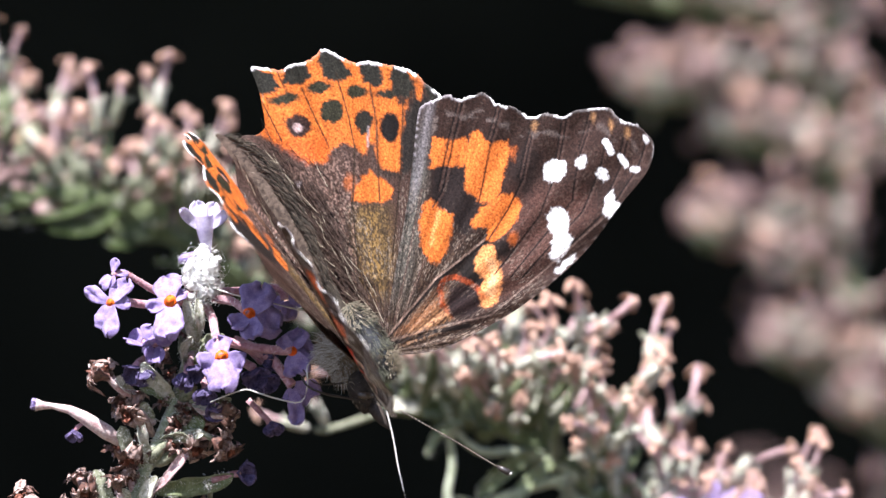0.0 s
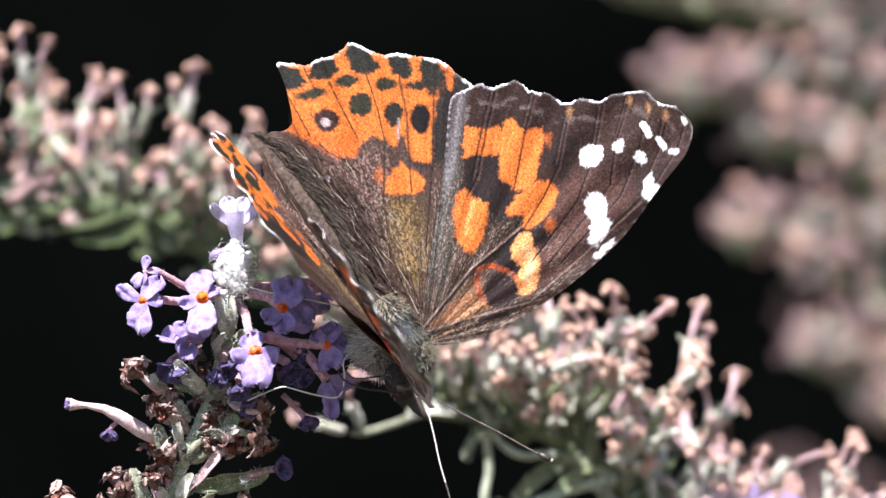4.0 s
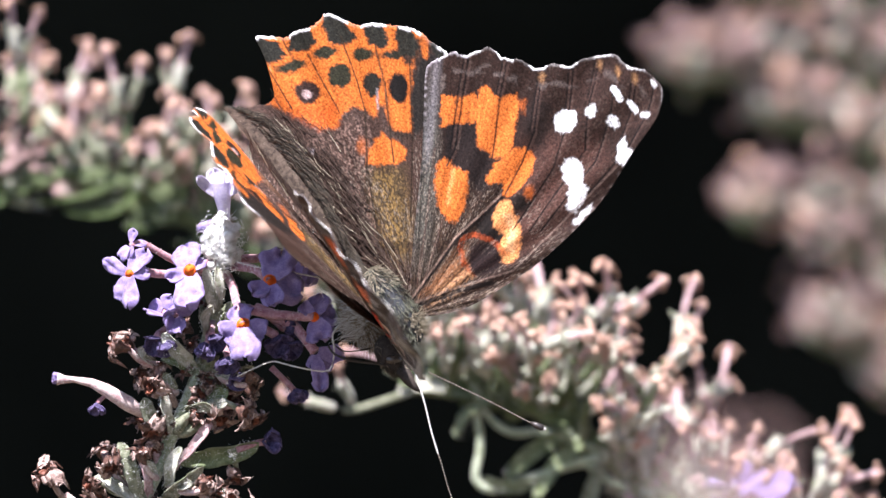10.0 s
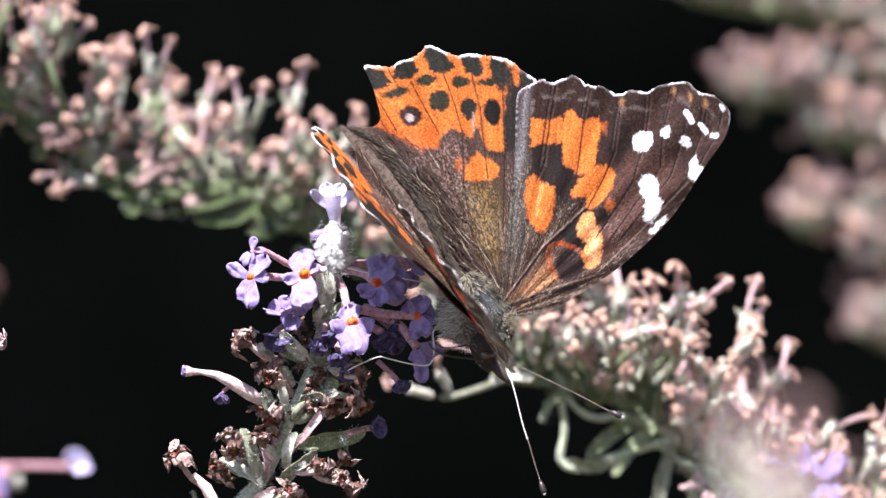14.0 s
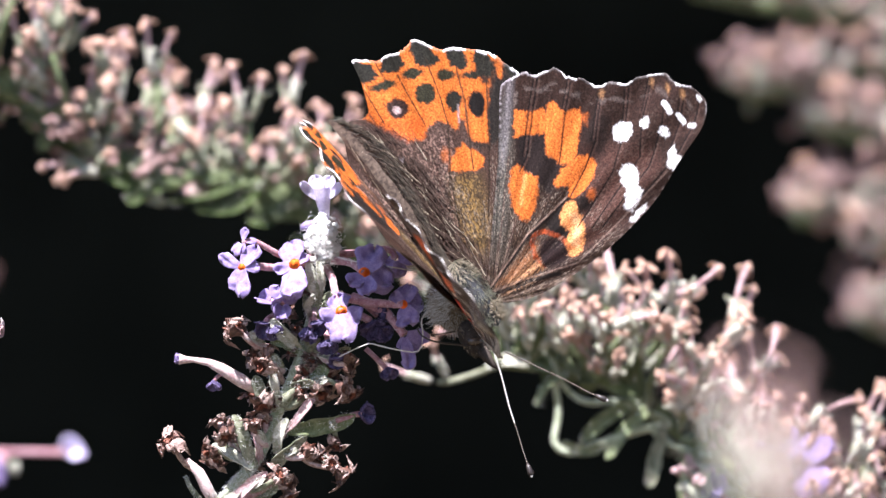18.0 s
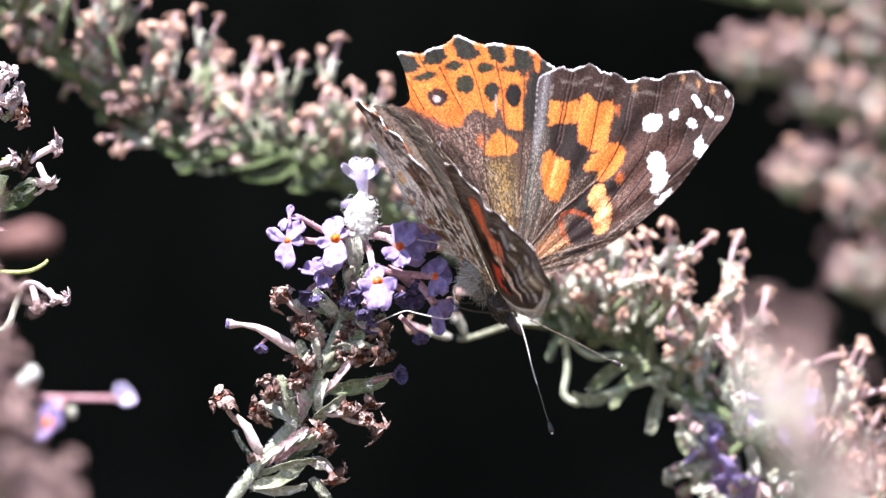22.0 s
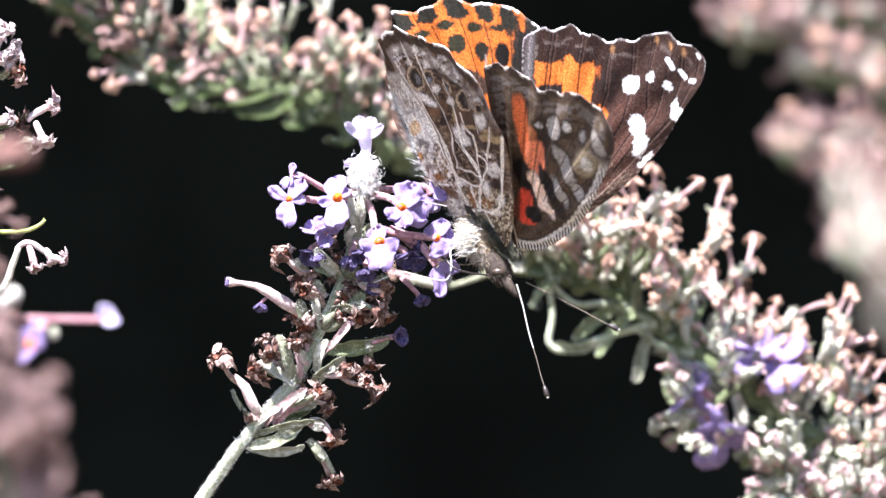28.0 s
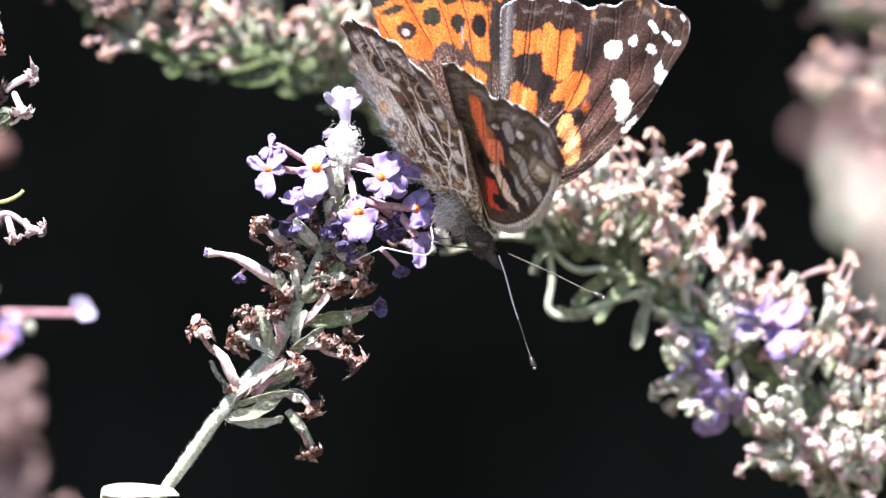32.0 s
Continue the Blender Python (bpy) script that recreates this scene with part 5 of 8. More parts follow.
    # white blotches
    for cx, cy, rx, ry, tn in ((855, 204, 9, 19, -24), (868, 212, 9, 10, -20), (900, 170, 8, 17, -8), (843, 140, 9, 9, 30), (816, 118, 6, 8, -10), (788, 136, 22, 6, 36), (806, 148, 8, 5, 20), (916, 264, 17, 14, 10), (898, 300, 8, 15, 0), (926, 320, 8, 12, 14), (908, 236, 9, 3, 20), (912, 345, 12, 6, 0), (849, 293, 10, 5, 20), (862, 189, 4, 8, -20)):
        blot(cx, cy, rx, ry, snow, tn, 8, 0.85)
    for cx, cy, rx, ry in ((918, 270, 12, 3), (908, 258, 3, 8), (926, 274, 4, 6), (853, 210, 3, 9), (866, 206, 4, 3)):
        blot(cx, cy, rx, ry, lilac, 20, 6, 0.7)
    blot(918, 291, 13, 8, umber, 5, 5)
    # rust and gold cells at the root
    for cx, cy, rx, ry, tn, c in ((868, 322, 9, 17, -10, rust), (894, 330, 13, 9, 10, rust), (868, 356, 17, 8, 5, (0.48, 0.25, 0.085)), (884, 362, 14, 8, 0, tan), (908, 368, 13, 14, 0, (0.10, 0.075, 0.040)), (893, 382, 12, 6, 0, (0.20, 0.10, 0.06)), (850, 365, 9, 6, 0, rust)):
        blot(cx, cy, rx, ry, c, tn, 6)
    p.lay(0.75 * np.clip((Y - 1.8 * 300) / 20, 0, 1) * (vnoise(X / 5, Y / 6) > 0.62), (0.74, 0.62, 0.44))
    # inner strip: white, with gold, brown and grey cells
    line = np.interp(Y, [1.8 * k for k in (60, 105, 150, 190, 240, 290, 345, 400)], [1.8 * (k - 690) for k in (738, 758, 788, 805, 828, 842, 852, 858)])
    strip = np.clip((line - X) / 7, 0, 1) * np.clip((Y - 1.8 * 92) / 30, 0, 1)
    p.lay(strip, (0.86, 0.79, 0.70))
    p.lay(0.8 * strip * np.clip((Y - 1.8 * 205) / 40, 0, 1) * np.clip((vnoise(X / 7 + 30, Y / 9) - 0.60) / 0.06, 0, 1), (0.20, 0.13, 0.085))
    p.lay(0.55 * strip * (vnoise(X / 8, Y / 22) > 0.66), (0.56, 0.51, 0.47))
    p.lay(strip * np.clip((1.8 * 190 - Y) / 70, 0, 1) * (0.35 + 0.5 * (vnoise(X / 5 - Y / 12, Y / 30 + 9) > 0.45)), (0.24, 0.175, 0.125))
    d, gap, w = cells(X + 6 * (vnoise(X / 12, Y / 12) - 0.5), Y * 0.8, 12)
    net = [(800, 222), (826, 228), (842, 292), (836, 318), (812, 326), (795, 292)]
    edge_d = Paint(X, Y, (0.0, 0.0, 0.0))
    edge_d.poly(q(*net), (1.0, 1.0, 1.0), 10)
    inside = edge_d.c[:, 0]
    p.lay(0.92 * inside * np.clip(gap - 1.6, 0, 1) * (w > 0.25), (0.25, 0.145, 0.062))
    p.lay(0.9 * inside * np.clip(gap - 1.8, 0, 1) * (w > 0.72), (0.070, 0.036, 0.018))
    for cx, cy, rx, ry, tn, c in ((766, 195, 10, 14, 10, (0.68, 0.42, 0.20)), (772, 248, 7, 9, -10, rust), (820, 310, 13, 8, 24, (0.16, 0.072, 0.032)), (806, 286, 9, 7, 20, rust), (780, 220, 12, 3.2, 30, (0.16, 0.13, 0.12)), (774, 226, 3, 6, 10, (0.16, 0.13, 0.12)), (789, 226, 3, 6, 0, (0.20, 0.17, 0.15)),
                                  (759, 166, 9, 4, -20, (0.34, 0.30, 0.28)), (790, 265, 10, 7, 20, (0.36, 0.28, 0.24)), (786, 272, 3, 7, 0, (0.18, 0.11, 0.08)), (830, 318, 10, 5, 10, (0.22, 0.12, 0.07)), (798, 306, 9, 4, 30, (0.25, 0.16, 0.11)), (752, 232, 6, 3, 30, (0.50, 0.45, 0.42)), (742, 150, 3, 12, -10, (0.52, 0.47, 0.44))):
        blot(cx, cy, rx, ry, c, tn, 5, 0.9)
    blot(768, 196, 6, 8, (0.86, 0.66, 0.40), 10, 6, 0.7)
    blot(774, 244, 3, 4, (0.55, 0.28, 0.10), 0, 4, 0.8)
    # eyespots
    for cx, cy, rx, ry, mid in ((776, 101, 14, 23, (0.20, 0.19, 0.20)), (803, 98, 10, 15, (0.24, 0.26, 0.30)), (838, 113, 10, 15, (0.20, 0.23, 0.27)), (869, 137, 12.5, 20, (0.10, 0.085, 0.075)), (898, 149, 6, 9, (0.05, 0.04, 0.035))):
        blot(cx, cy, rx + 2.4, ry + 2.4, (0.085, 0.050, 0.030), -16, 4)
        blot(cx, cy, rx, ry, (0.66, 0.50, 0.33), -16, 3.5)
        blot(cx + 0.5, cy + 0.3, rx * 0.82, ry * 0.86, (0.10, 0.062, 0.040), -16, 3.5)
        blot(cx + 0.5, cy, rx * 0.64, ry * 0.74, (0.018, 0.014, 0.012), -16, 4)
        blot(cx + 3, cy + 3, rx * 0.30, ry * 0.38, mid, -16, 5, 0.85)
    # cream veins
    for wide, pts in ((2.5, ((858, 342), (840, 290), (812, 208), (787, 150), (758, 106), (742, 72))), (1.4, ((852, 330), (828, 262), (800, 196), (770, 140))), (1.5, ((847, 300), (824, 232), (806, 190))), (3.0, ((880, 342), (884, 304), (889, 290))), (1.9, ((889, 290), (885, 272), (866, 238), (843, 214))), (1.5, ((887, 282), (882, 260), (858, 222), (850, 180), (845, 150), (832, 100))),
                      (2.0, ((889, 290), (903, 262), (911, 216), (915, 184))), (1.6, ((886, 270), (887, 230), (881, 202), (868, 186), (862, 160))), (2.0, ((888, 280), (868, 271), (845, 266))), (2.2, ((885, 298), (866, 296), (848, 284))), (3.2, ((852, 346), (884, 342), (904, 346), (920, 335), (928, 310), (935, 264), (940, 200))),
                      (2.4, ((890, 345), (897, 358), (904, 372))), (1.8, ((889, 238), (900, 248), (904, 262))), (1.5, ((842, 266), (836, 204), (828, 160), (812, 132), (795, 86), (780, 42))), (1.8, ((818, 262), (808, 244), (816, 230), (824, 226))), (1.4, ((808, 244), (806, 262))), (1.2, ((893, 196), (890, 160))), (1.2, ((768, 80), (750, 36))), (2.2, ((866, 300), (872, 322), (878, 342))), (1.5, ((912, 240), (900, 230)))):
        p.path(q(*pts), (0.88, 0.80, 0.68), wide * 1.5, 0.92)
    for pts in (((755, 112), (776, 148), (800, 190), (830, 262)), ((760, 110), (790, 160), (812, 216))):
        p.path(q(*pts), (0.16, 0.115, 0.085), 1.8, 0.75)
    p.lay(0.85 * np.clip((7 - edge) / 3, 0, 1) * np.clip((y - 420) / 20, 0, 1) * (np.sin(x * 0.094 + 0.4) > -0.4), (0.84, 0.81, 0.78))
    return p.c


FORE = [(0, -4), (78, 6), (150, 38), (251, 103), (342, 186), (417, 284), (457, 336), (468, 374), (464, 398), (448, 418), (420, 430), (394, 446), (362, 452), (336, 446), (308, 434), (290, 438), (268, 434), (248, 432), (224, 440),
        (196, 448), (166, 463), (136, 464), (112, 456), (84, 460), (60, 451), (44, 436), (38, 410), (34, 340), (22, 240), (6, 130), (-6, 30)]
HIND_RIM = [(40, 60), (92, 160), (122, 270), (116, 380), (92, 440), (78, 456), (52, 474), (30, 494), (4, 504), (-24, 506), (-52, 511), (-76, 508), (-100, 514), (-118, 522), (-137, 529), (-154, 514), (-172, 503), (-195, 500),
            (-215, 489), (-240, 490), (-266, 491), (-258, 468), (-248, 440), (-240, 400)]
HIND = HIND_RIM + [(-241, 384), (-256, 372), (-282, 366), (-292, 320), (-280, 260), (-240, 185), (-175, 105), (-100, 45), (-20, 0)]
HIND_WIDE = HIND_RIM[:18] + [(-212, 486), (-234, 474), (-244, 448), (-246, 410), (-254, 370), (-280, 330), (-296, 270), (-290, 215), (-262, 150), (-205, 75), (-110, 20), (-20, 0)]


def wing_mesh(name, outline, root, top, under, camber, lift, flip, flare=0.0):
    """A wing membrane with two painted faces. In its own space x runs along the body to the head, y outwards and z out of the upper face."""
    n, rings = 440, 200
    pts = [Vector((a, b, 0)) for a, b in outline] + [Vector((*outline[0], 0))]
    dense = np.array([curve_at(pts, i / 1200)[0][:2] for i in range(1200)])
    out = dense - np.array(root)
    out = out / np.hypot(*out.T)[:, None]
    rim = np.clip((dense[:, 1] - 395) / 25, 0, 1) * (dense[:, 0] > -250)
    scallop = -7.0 * np.abs(np.sin(dense[:, 0] * math.pi / 57 + 0.9)) if dense[:, 0].max() > 300 else 0 * dense[:, 0]
    dense = dense + out * (rim * (scallop + 3.0 * (vnoise(dense[:, 0] / 3, dense[:, 1] / 3) - 0.5) + 4.0 * (vnoise(dense[:, 0] / 1.3, dense[:, 1] / 1.3) - 0.5)))[:, None]
    step = np.hypot(*(np.roll(dense, -1, 0) - dense).T)
    length = np.concatenate([[0], np.cumsum(step)])
    want = np.linspace(0, length[-1], n, endpoint=False)
    ring = np.array([dense[min(int(np.searchsorted(length, w, "right")) - 1, 1199)] for w in want])
    s = np.linspace(0, 1, rings + 1)[1:] ** 0.8
    root = np.array(root)
    grid = root + s[:, None, None] * (ring - root)[None]
    xy = np.concatenate([[root], grid.reshape(-1, 2)])
    edge = np.full(len(xy), 1e9)
    for k in range(0, 1200, 8):
        edge = np.minimum(edge, np.hypot(xy[:, 0] - dense[k, 0], xy[:, 1] - dense[k, 1]))
    draw, high = strip_in(xy[:, 0], xy[:, 1])
    al, out = on_wing(xy[:, 0] + 0.97 * flare * draw, xy[:, 1] + 0.24 * flare * draw)
    rr = np.hypot(xy[:, 0], xy[:, 1]) / 500
    fold = 0.00024 * np.sin(np.arctan2(xy[:, 1], xy[:, 0]) * 34) * np.clip(rr, 0, 1) / (1 + flare * high / 5)
    h = camber * (rr ** 2) + fold + lift - flare * K * high
    thick = 0.00004
    sgn = -1.0 if flip else 1.0
    up = np.stack([al, out, sgn * (h + thick)], -1)
    dn = np.stack([al, out, sgn * (h - thick)], -1)
    m = len(xy)
    idx = 1 + np.arange(rings * n).reshape(rings, n)
    a, b = idx[:-1], idx[1:]
    q = np.stack([a, b, np.roll(b, -1, 1), np.roll(a, -1, 1)], -1).reshape(-1, 4)
    fan = np.stack([np.zeros(n, int), idx[0], np.roll(idx[0], -1)], -1)
    rim = np.stack([idx[-1], idx[-1] + m, np.roll(idx[-1], -1) + m, np.roll(idx[-1], -1)], -1)
    faces = [tuple(f) for f in q] + [tuple(f) for f in fan] + [tuple(f) for f in (q[:, ::-1] + m)] + [tuple(f) for f in (fan[:, ::-1] + m)] + [tuple(f) for f in rim]
    me = bpy.data.meshes.new(name)
    me.from_pydata(np.concatenate([up, dn]).tolist(), [], [tuple(int(i) for i in f) for f in faces])
    col = np.ones((2 * m, 4), np.float32)
    around = np.arctan2(xy[:, 1] + 6, xy[:, 0] + 0.01)
    far_out = np.hypot(xy[:, 0], xy[:, 1])
    ray = 0.72 + 0.34 * vnoise(around * 70, far_out / 70) + 0.22 * vnoise(around * 160 + 7, far_out / 30)
    col[:m, :3] = top(xy[:, 0], xy[:, 1], edge) * ray[:, None]
    col[:m, :3] *= 1 - 0.20 * np.clip((0.20 - col[:m, :1]) / 0.12, 0, 1)
    # single pale scales, their sparkle painted in, scattered in rays over the dark ground
    chip = hash2(np.floor(around * 210), np.floor(far_out / 4.2)) * 0.7 + 0.3 * vnoise(around * 90, far_out / 26)
    sparkle = np.clip((chip - 0.70) / 0.08, 0, 1) * np.clip((340 - far_out) / 260, 0.05, 0.36) * (vnoise(xy[:, 0] / 30, xy[:, 1] / 30) > 0.25) * np.clip((0.3 - col[:m, 0]) / 0.1, 0, 1) * np.clip((col[:m, 0] - 0.018) / 0.015, 0, 1)
    col[:m, :3] = col[:m, :3] * (1 - sparkle[:, None]) + np.array((0.46, 0.38, 0.30)) * sparkle[:, None]
    dim = hash2(np.floor(around * 260 + 3), np.floor(far_out / 3.1))
    streak = np.clip((vnoise(around * 46 + 11, far_out / 90) - 0.52) / 0.10, 0, 1) * np.clip((300 - far_out) / 160, 0, 1)
    col[:m, :3] *= ((0.78 + 0.44 * dim) * (1 - 0.42 * streak))[:, None]
    col[m:, :3] = under(xy[:, 0], xy[:, 1], edge) * ray[:, None] * (0.86 + 0.28 * dim)[:, None]
    layer = me.color_attributes.new("pattern", "FLOAT_COLOR", "POINT")
    layer.data.foreach_set("color", col.ravel())
    me.materials.append(SCALES)
    me.polygons.foreach_set("use_smooth", [True] * len(me.polygons))
    me.update()
    return me


def hinge(angle, at, sweep=0.0):
    """The pose of a wing opened by angle degrees from the far pair's plane, about the body's axis, and swept within its own plane."""
    w = radians(angle)
    e = E_FAR * math.cos(w) + F_FAR * math.sin(w)
    nrm = AXIS.cross(e)
    m = Matrix((AXIS, e, nrm)).transposed().to_4x4()
    return Matrix.Translation(at) @ m @ Matrix.Rotation(radians(sweep), 4, "Z")


def butterfly():
    root = thing("butterfly", BASE, "orange, brown and white painted-pattern butterfly feeding on the lilac florets", "butterfly")

    def b(u, v, y=0.0):
        return Vector(((u - 712) * K, y, (588 - v) * K))
    up_is_f = AXIS.cross(E_FAR).dot(F_FAR) > 0
    wings = {}
    wings["fr"] = part("forewing", wing_mesh("forewing", FORE, (4, 4), fore_top, fore_under, 0.0006, 0.0003, not up_is_f), SCALES, root, "dark forewing with orange patches and white spots", hinge(0, (0, 0, 0)))
    wings["hr"] = part("hindwing", wing_mesh("hindwing", HIND, (-4, 24), hind_top, hind_under, 0.0008, -0.0003, not up_is_f), SCALES, root, "orange hindwing with rows of black spots", hinge(0, (0, 0, 0)))
    wings["fl"] = part("forewing", wing_mesh("forewing", FORE, (4, 4), fore_top, fore_under, 0.0006, 0.0003, up_is_f), SCALES, root, "forewing with mottled brown and red underside", hinge(70, NEAR_HINGE))
    wings["hl"] = part("hindwing", wing_mesh("hindwing", HIND_WIDE, (-4, 24), hind_top_near, hind_under, -0.0014, -0.0003, up_is_f, 1.0), SCALES, root, "hindwing with marbled cream underside and eyespots", hinge(70, NEAR_HINGE))
    # long brown hair over the inner fold of each hindwing
    for key, sg in (("hr", 1.0 if up_is_f else -1.0), ("hl", -1.0 if up_is_f else 1.0)):
        rr = random.Random(17)
        g = Geo()
        for k in range(800):
            f = rr.random()
            u, v = -40 - 170 * f + rr.gauss(0, 22), 60 + 260 * f + rr.gauss(0, 22)
            du, dv = -30 * rr.uniform(0.5, 1.4) + rr.gauss(0, 8), 40 * rr.uniform(0.5, 1.3) + rr.gauss(0, 6)
            (x0, x1, x2), (y0, y1, y2) = on_wing(np.array([u, u + du * 0.5, u + du]), np.array([v, v + dv * 0.5, v + dv]))
            h = rr.uniform(0.1, 0.5) * 1e-3
            g.ring_tube([(x0, y0, 0), (x1, y1, sg * h), (x2, y2, sg * h * rr.uniform(0.6, 1.6))], [0.00004, 0.00003, 0.000008], 3, 0 if k % 14 else 1, False)
        part("hair_fringe", g, [FOLD, FUR_PALE], wings[key], "long brown hair on the inner fold")
    # pale hair along the free inner edge of the near hindwing
    rr = random.Random(23)
    g = Geo()
    rim = [Vector((a, c, 0)) for a, c in HIND_WIDE[-9:-1]]
    for k in range(620):
        p, t = curve_at(rim, rr.uniform(0.28, 1.0))
        n = Vector((-t.y, t.x, 0))
        n = n if n.x < 0 else -n
        q = p + n * rr.uniform(-14, 2)
        e = q + n * rr.uniform(8, 26) - t * rr.uniform(4, 26)
        draw, high = strip_in(q.x, q.y)
        (x0, x1), (y0, y1) = on_wing(np.array([q.x, e.x]) + 0.97 * draw, np.array([q.y, e.y]) + 0.24 * draw)
        up = (K * high + 0.0014 * (q.length / 500) ** 2 + 0.0003) * (1.0 if up_is_f else -1.0)
        g.ring_tube([(x0, y0, up + rr.gauss(0, 0.00012)), (x1, y1, up + rr.gauss(0, 0.0004))], [0.00003, 0.000008], 3, 0 if k % 4 else 1, False)
    part("edge_hair", g, [WOOL, FUR_BROWN], wings["hl"], "whitish hair along the inner edge")
    # the near hindwing's inner part, rolled up towards the body
    sg = -1.0 if up_is_f else 1.0
    g = Geo()
    ns, nq = 40, 16
    for i in range(ns + 1):
        s = i / ns
        u, v = -72 - 170 * s, 110 + 322 * s
        (x0, x1), (y0, y1) = on_wing(np.array([u, u - 30.0]), np.array([v, v - 16.0]))
        inward = Vector((x1 - x0, y1 - y0, 0)).normalized()
        wide = 0.0027 * (0.12 + 0.88 * math.sin(math.pi * (0.02 + 0.80 * s))) * (1 - 0.8 * max(0.0, (s - 0.82) / 0.18) ** 2) * (1 + 0.05 * math.sin(s * 40))
        for j in range(nq + 1):
            w = 1.35 * j / nq
            g.v.append(Vector((x0, y0, 0)) + inward * (wide * 0.55 * (1 - math.cos(w)) + 0.0002) + Vector((0, 0, sg * (wide * math.sin(w) - 0.0001 + 0.00012 * math.sin(7 * w + 9 * s)))))
    for i in range(ns):
        for j in range(nq):
            k = i * (nq + 1) + j
            g.f.append((k, k + 1, k + nq + 2, k + nq + 1))
            g.m.append(0)
    rr = random.Random(5)
    for k in range(900):
        i, j = rr.randrange(2, ns - 3), rr.randrange(2, nq - 1)
        a, c = g.v[i * (nq + 1) + j], g.v[min(i + rr.choice((2, 3, 4)), ns) * (nq + 1) + min(nq, j + rr.choice((0, 1, 1)))]
        lift = Vector((0, 0, sg * 0.00012)) + Vector((0.0, -0.00025, 0.0))
        g.ring_tube([a, (a + c) / 2 + lift, c + lift * rr.uniform(0.5, 1.6)], [0.000035, 0.00003, 0.00001], 3, 1 if k % 12 else 2, False)
    for k in range(1100):
        i = rr.randrange(3, ns)
        a = g.v[i * (nq + 1) + rr.randrange(nq // 2, nq + 1)]
        d = (g.v[max(0, i - 3) * (nq + 1) + nq] - g.v[i * (nq + 1) + nq]).normalized()
        e = a + d * rr.uniform(0.0006, 0.0022) + Vector((rr.gauss(0, 0.0002), rr.gauss(0, 0.0002), sg * rr.uniform(0.0001, 0.0007)))
        g.ring_tube([a, (a + e) / 2 + Vector((0, 0, sg * 0.00015)), e], [0.00004, 0.000032, 0.00001], 3, 1 if k % 4 else 0, False)
    part("inner_fold", g, [FOLD_GREY, FUR_BROWN, FUR_PALE], wings["hl"], "grey-buff hairy inner fold of the wing")
    # body along the axis
    mid = NEAR_HINGE * 0.5 + Vector((-0.0036, 0.0002, 0.0012))
    turn = AXIS.to_track_quat("Z", "Y").to_matrix()
    r = random.Random(11)
    tc = Vector((-0.0017, -0.0005, 0.0009))
    thorax = Geo().ball(tc, (0.0015, 0.0014, 0.0040), 0, 14, 18, turn, 0.08, r)
    part("thorax", thorax, THORAX, root, "furry olive-brown thorax")
    tail = [mid + Vector((0.0012 * min(1, d / 0.006), 0.0018, 0)) - AXIS * d for d in (0.0005, 0.003, 0.006, 0.009, 0.012, 0.0145, 0.016)]
    part("abdomen", Geo().ring_tube(tail, [0.0012, 0.0010, 0.0008, 0.0007, 0.0006, 0.0005, 0.0002], 16, 0, True, 1.0, 0.05), FUR_BROWN, root, "slim brown abdomen")
    hc = Vector((-0.0020, -0.0030, -0.0037))
    part("head", Geo().ball(hc, (0.0015, 0.0014, 0.0021), 0, 12, 16, turn, 0.06, r), HEAD, root, "grey-brown hairy head")
    for sgn in (-1, 1):
        eye_at = hc + Vector((0.0001, 0.00125 * sgn, -0.0003))
        part("eye", Geo().ball(eye_at, (0.00085, 0.00052, 0.00048), 0, 10, 14), EYE, root, "dark oval eye")
        palp = hc + AXIS * 0.0014 + Vector((0, 0.0004 * sgn - 0.0002, 0))
        part("palp", Geo().ring_tube([palp, palp + AXIS * 0.0011, palp + AXIS * 0.0020, palp + AXIS * 0.0027 + Vector((0.0002, 0, 0))], [0.00062, 0.00056, 0.00036, 0.00008], 10, 0, True, 1.0, 0.2), HEAD, root, "grey furry palp")
    # underside of the thorax, deep in pale hair, from the wing roots to the head
    chest_at = Vector((-0.0043, -0.0008, -0.0006))
    part("chest", Geo().ball(chest_at, (0.0018, 0.0014, 0.0027), 0, 14, 18, turn, 0.10, r), CHEST, root, "buff underside of the thorax")
    g = Geo()
    cross = turn @ Vector((1, 0, 0)), turn @ Vector((0, 1, 0))
    for k in range(9000):
        h, w = r.uniform(-1, 1), r.uniform(0, 2 * math.pi)
        o = (cross[0] * math.cos(w) * 0.0018 + cross[1] * math.sin(w) * 0.0014) * math.sqrt(1 - h * h)
        a = chest_at + o * 0.94 + AXIS * (0.0026 * h)
        left = max(0.0, -o.x / 0.0018)
        comb = AXIS * r.uniform(0.3, 1.2) if h > -0.2 else AXIS * r.uniform(-0.9, 0.3)
        d = o.normalized() * r.uniform(0.05, 0.32) + comb + Vector((-0.5 * left, 0, -0.1 * left)) + Vector((r.gauss(0, 0.25), r.gauss(0, 0.2), r.gauss(0, 0.25)))
        e = a + d * r.uniform(0.0004, 0.0009) * (1 + 0.6 * left)
        white = r.random() < 0.05 + 0.6 * left
        g.ring_tube([a, (a + e) / 2 + o * 0.03, e], [0.000024, 0.00002, 0.000007], 3, 1 if white else 2 if r.random() < 0.25 else 3 if r.random() < 0.45 else 0, False)
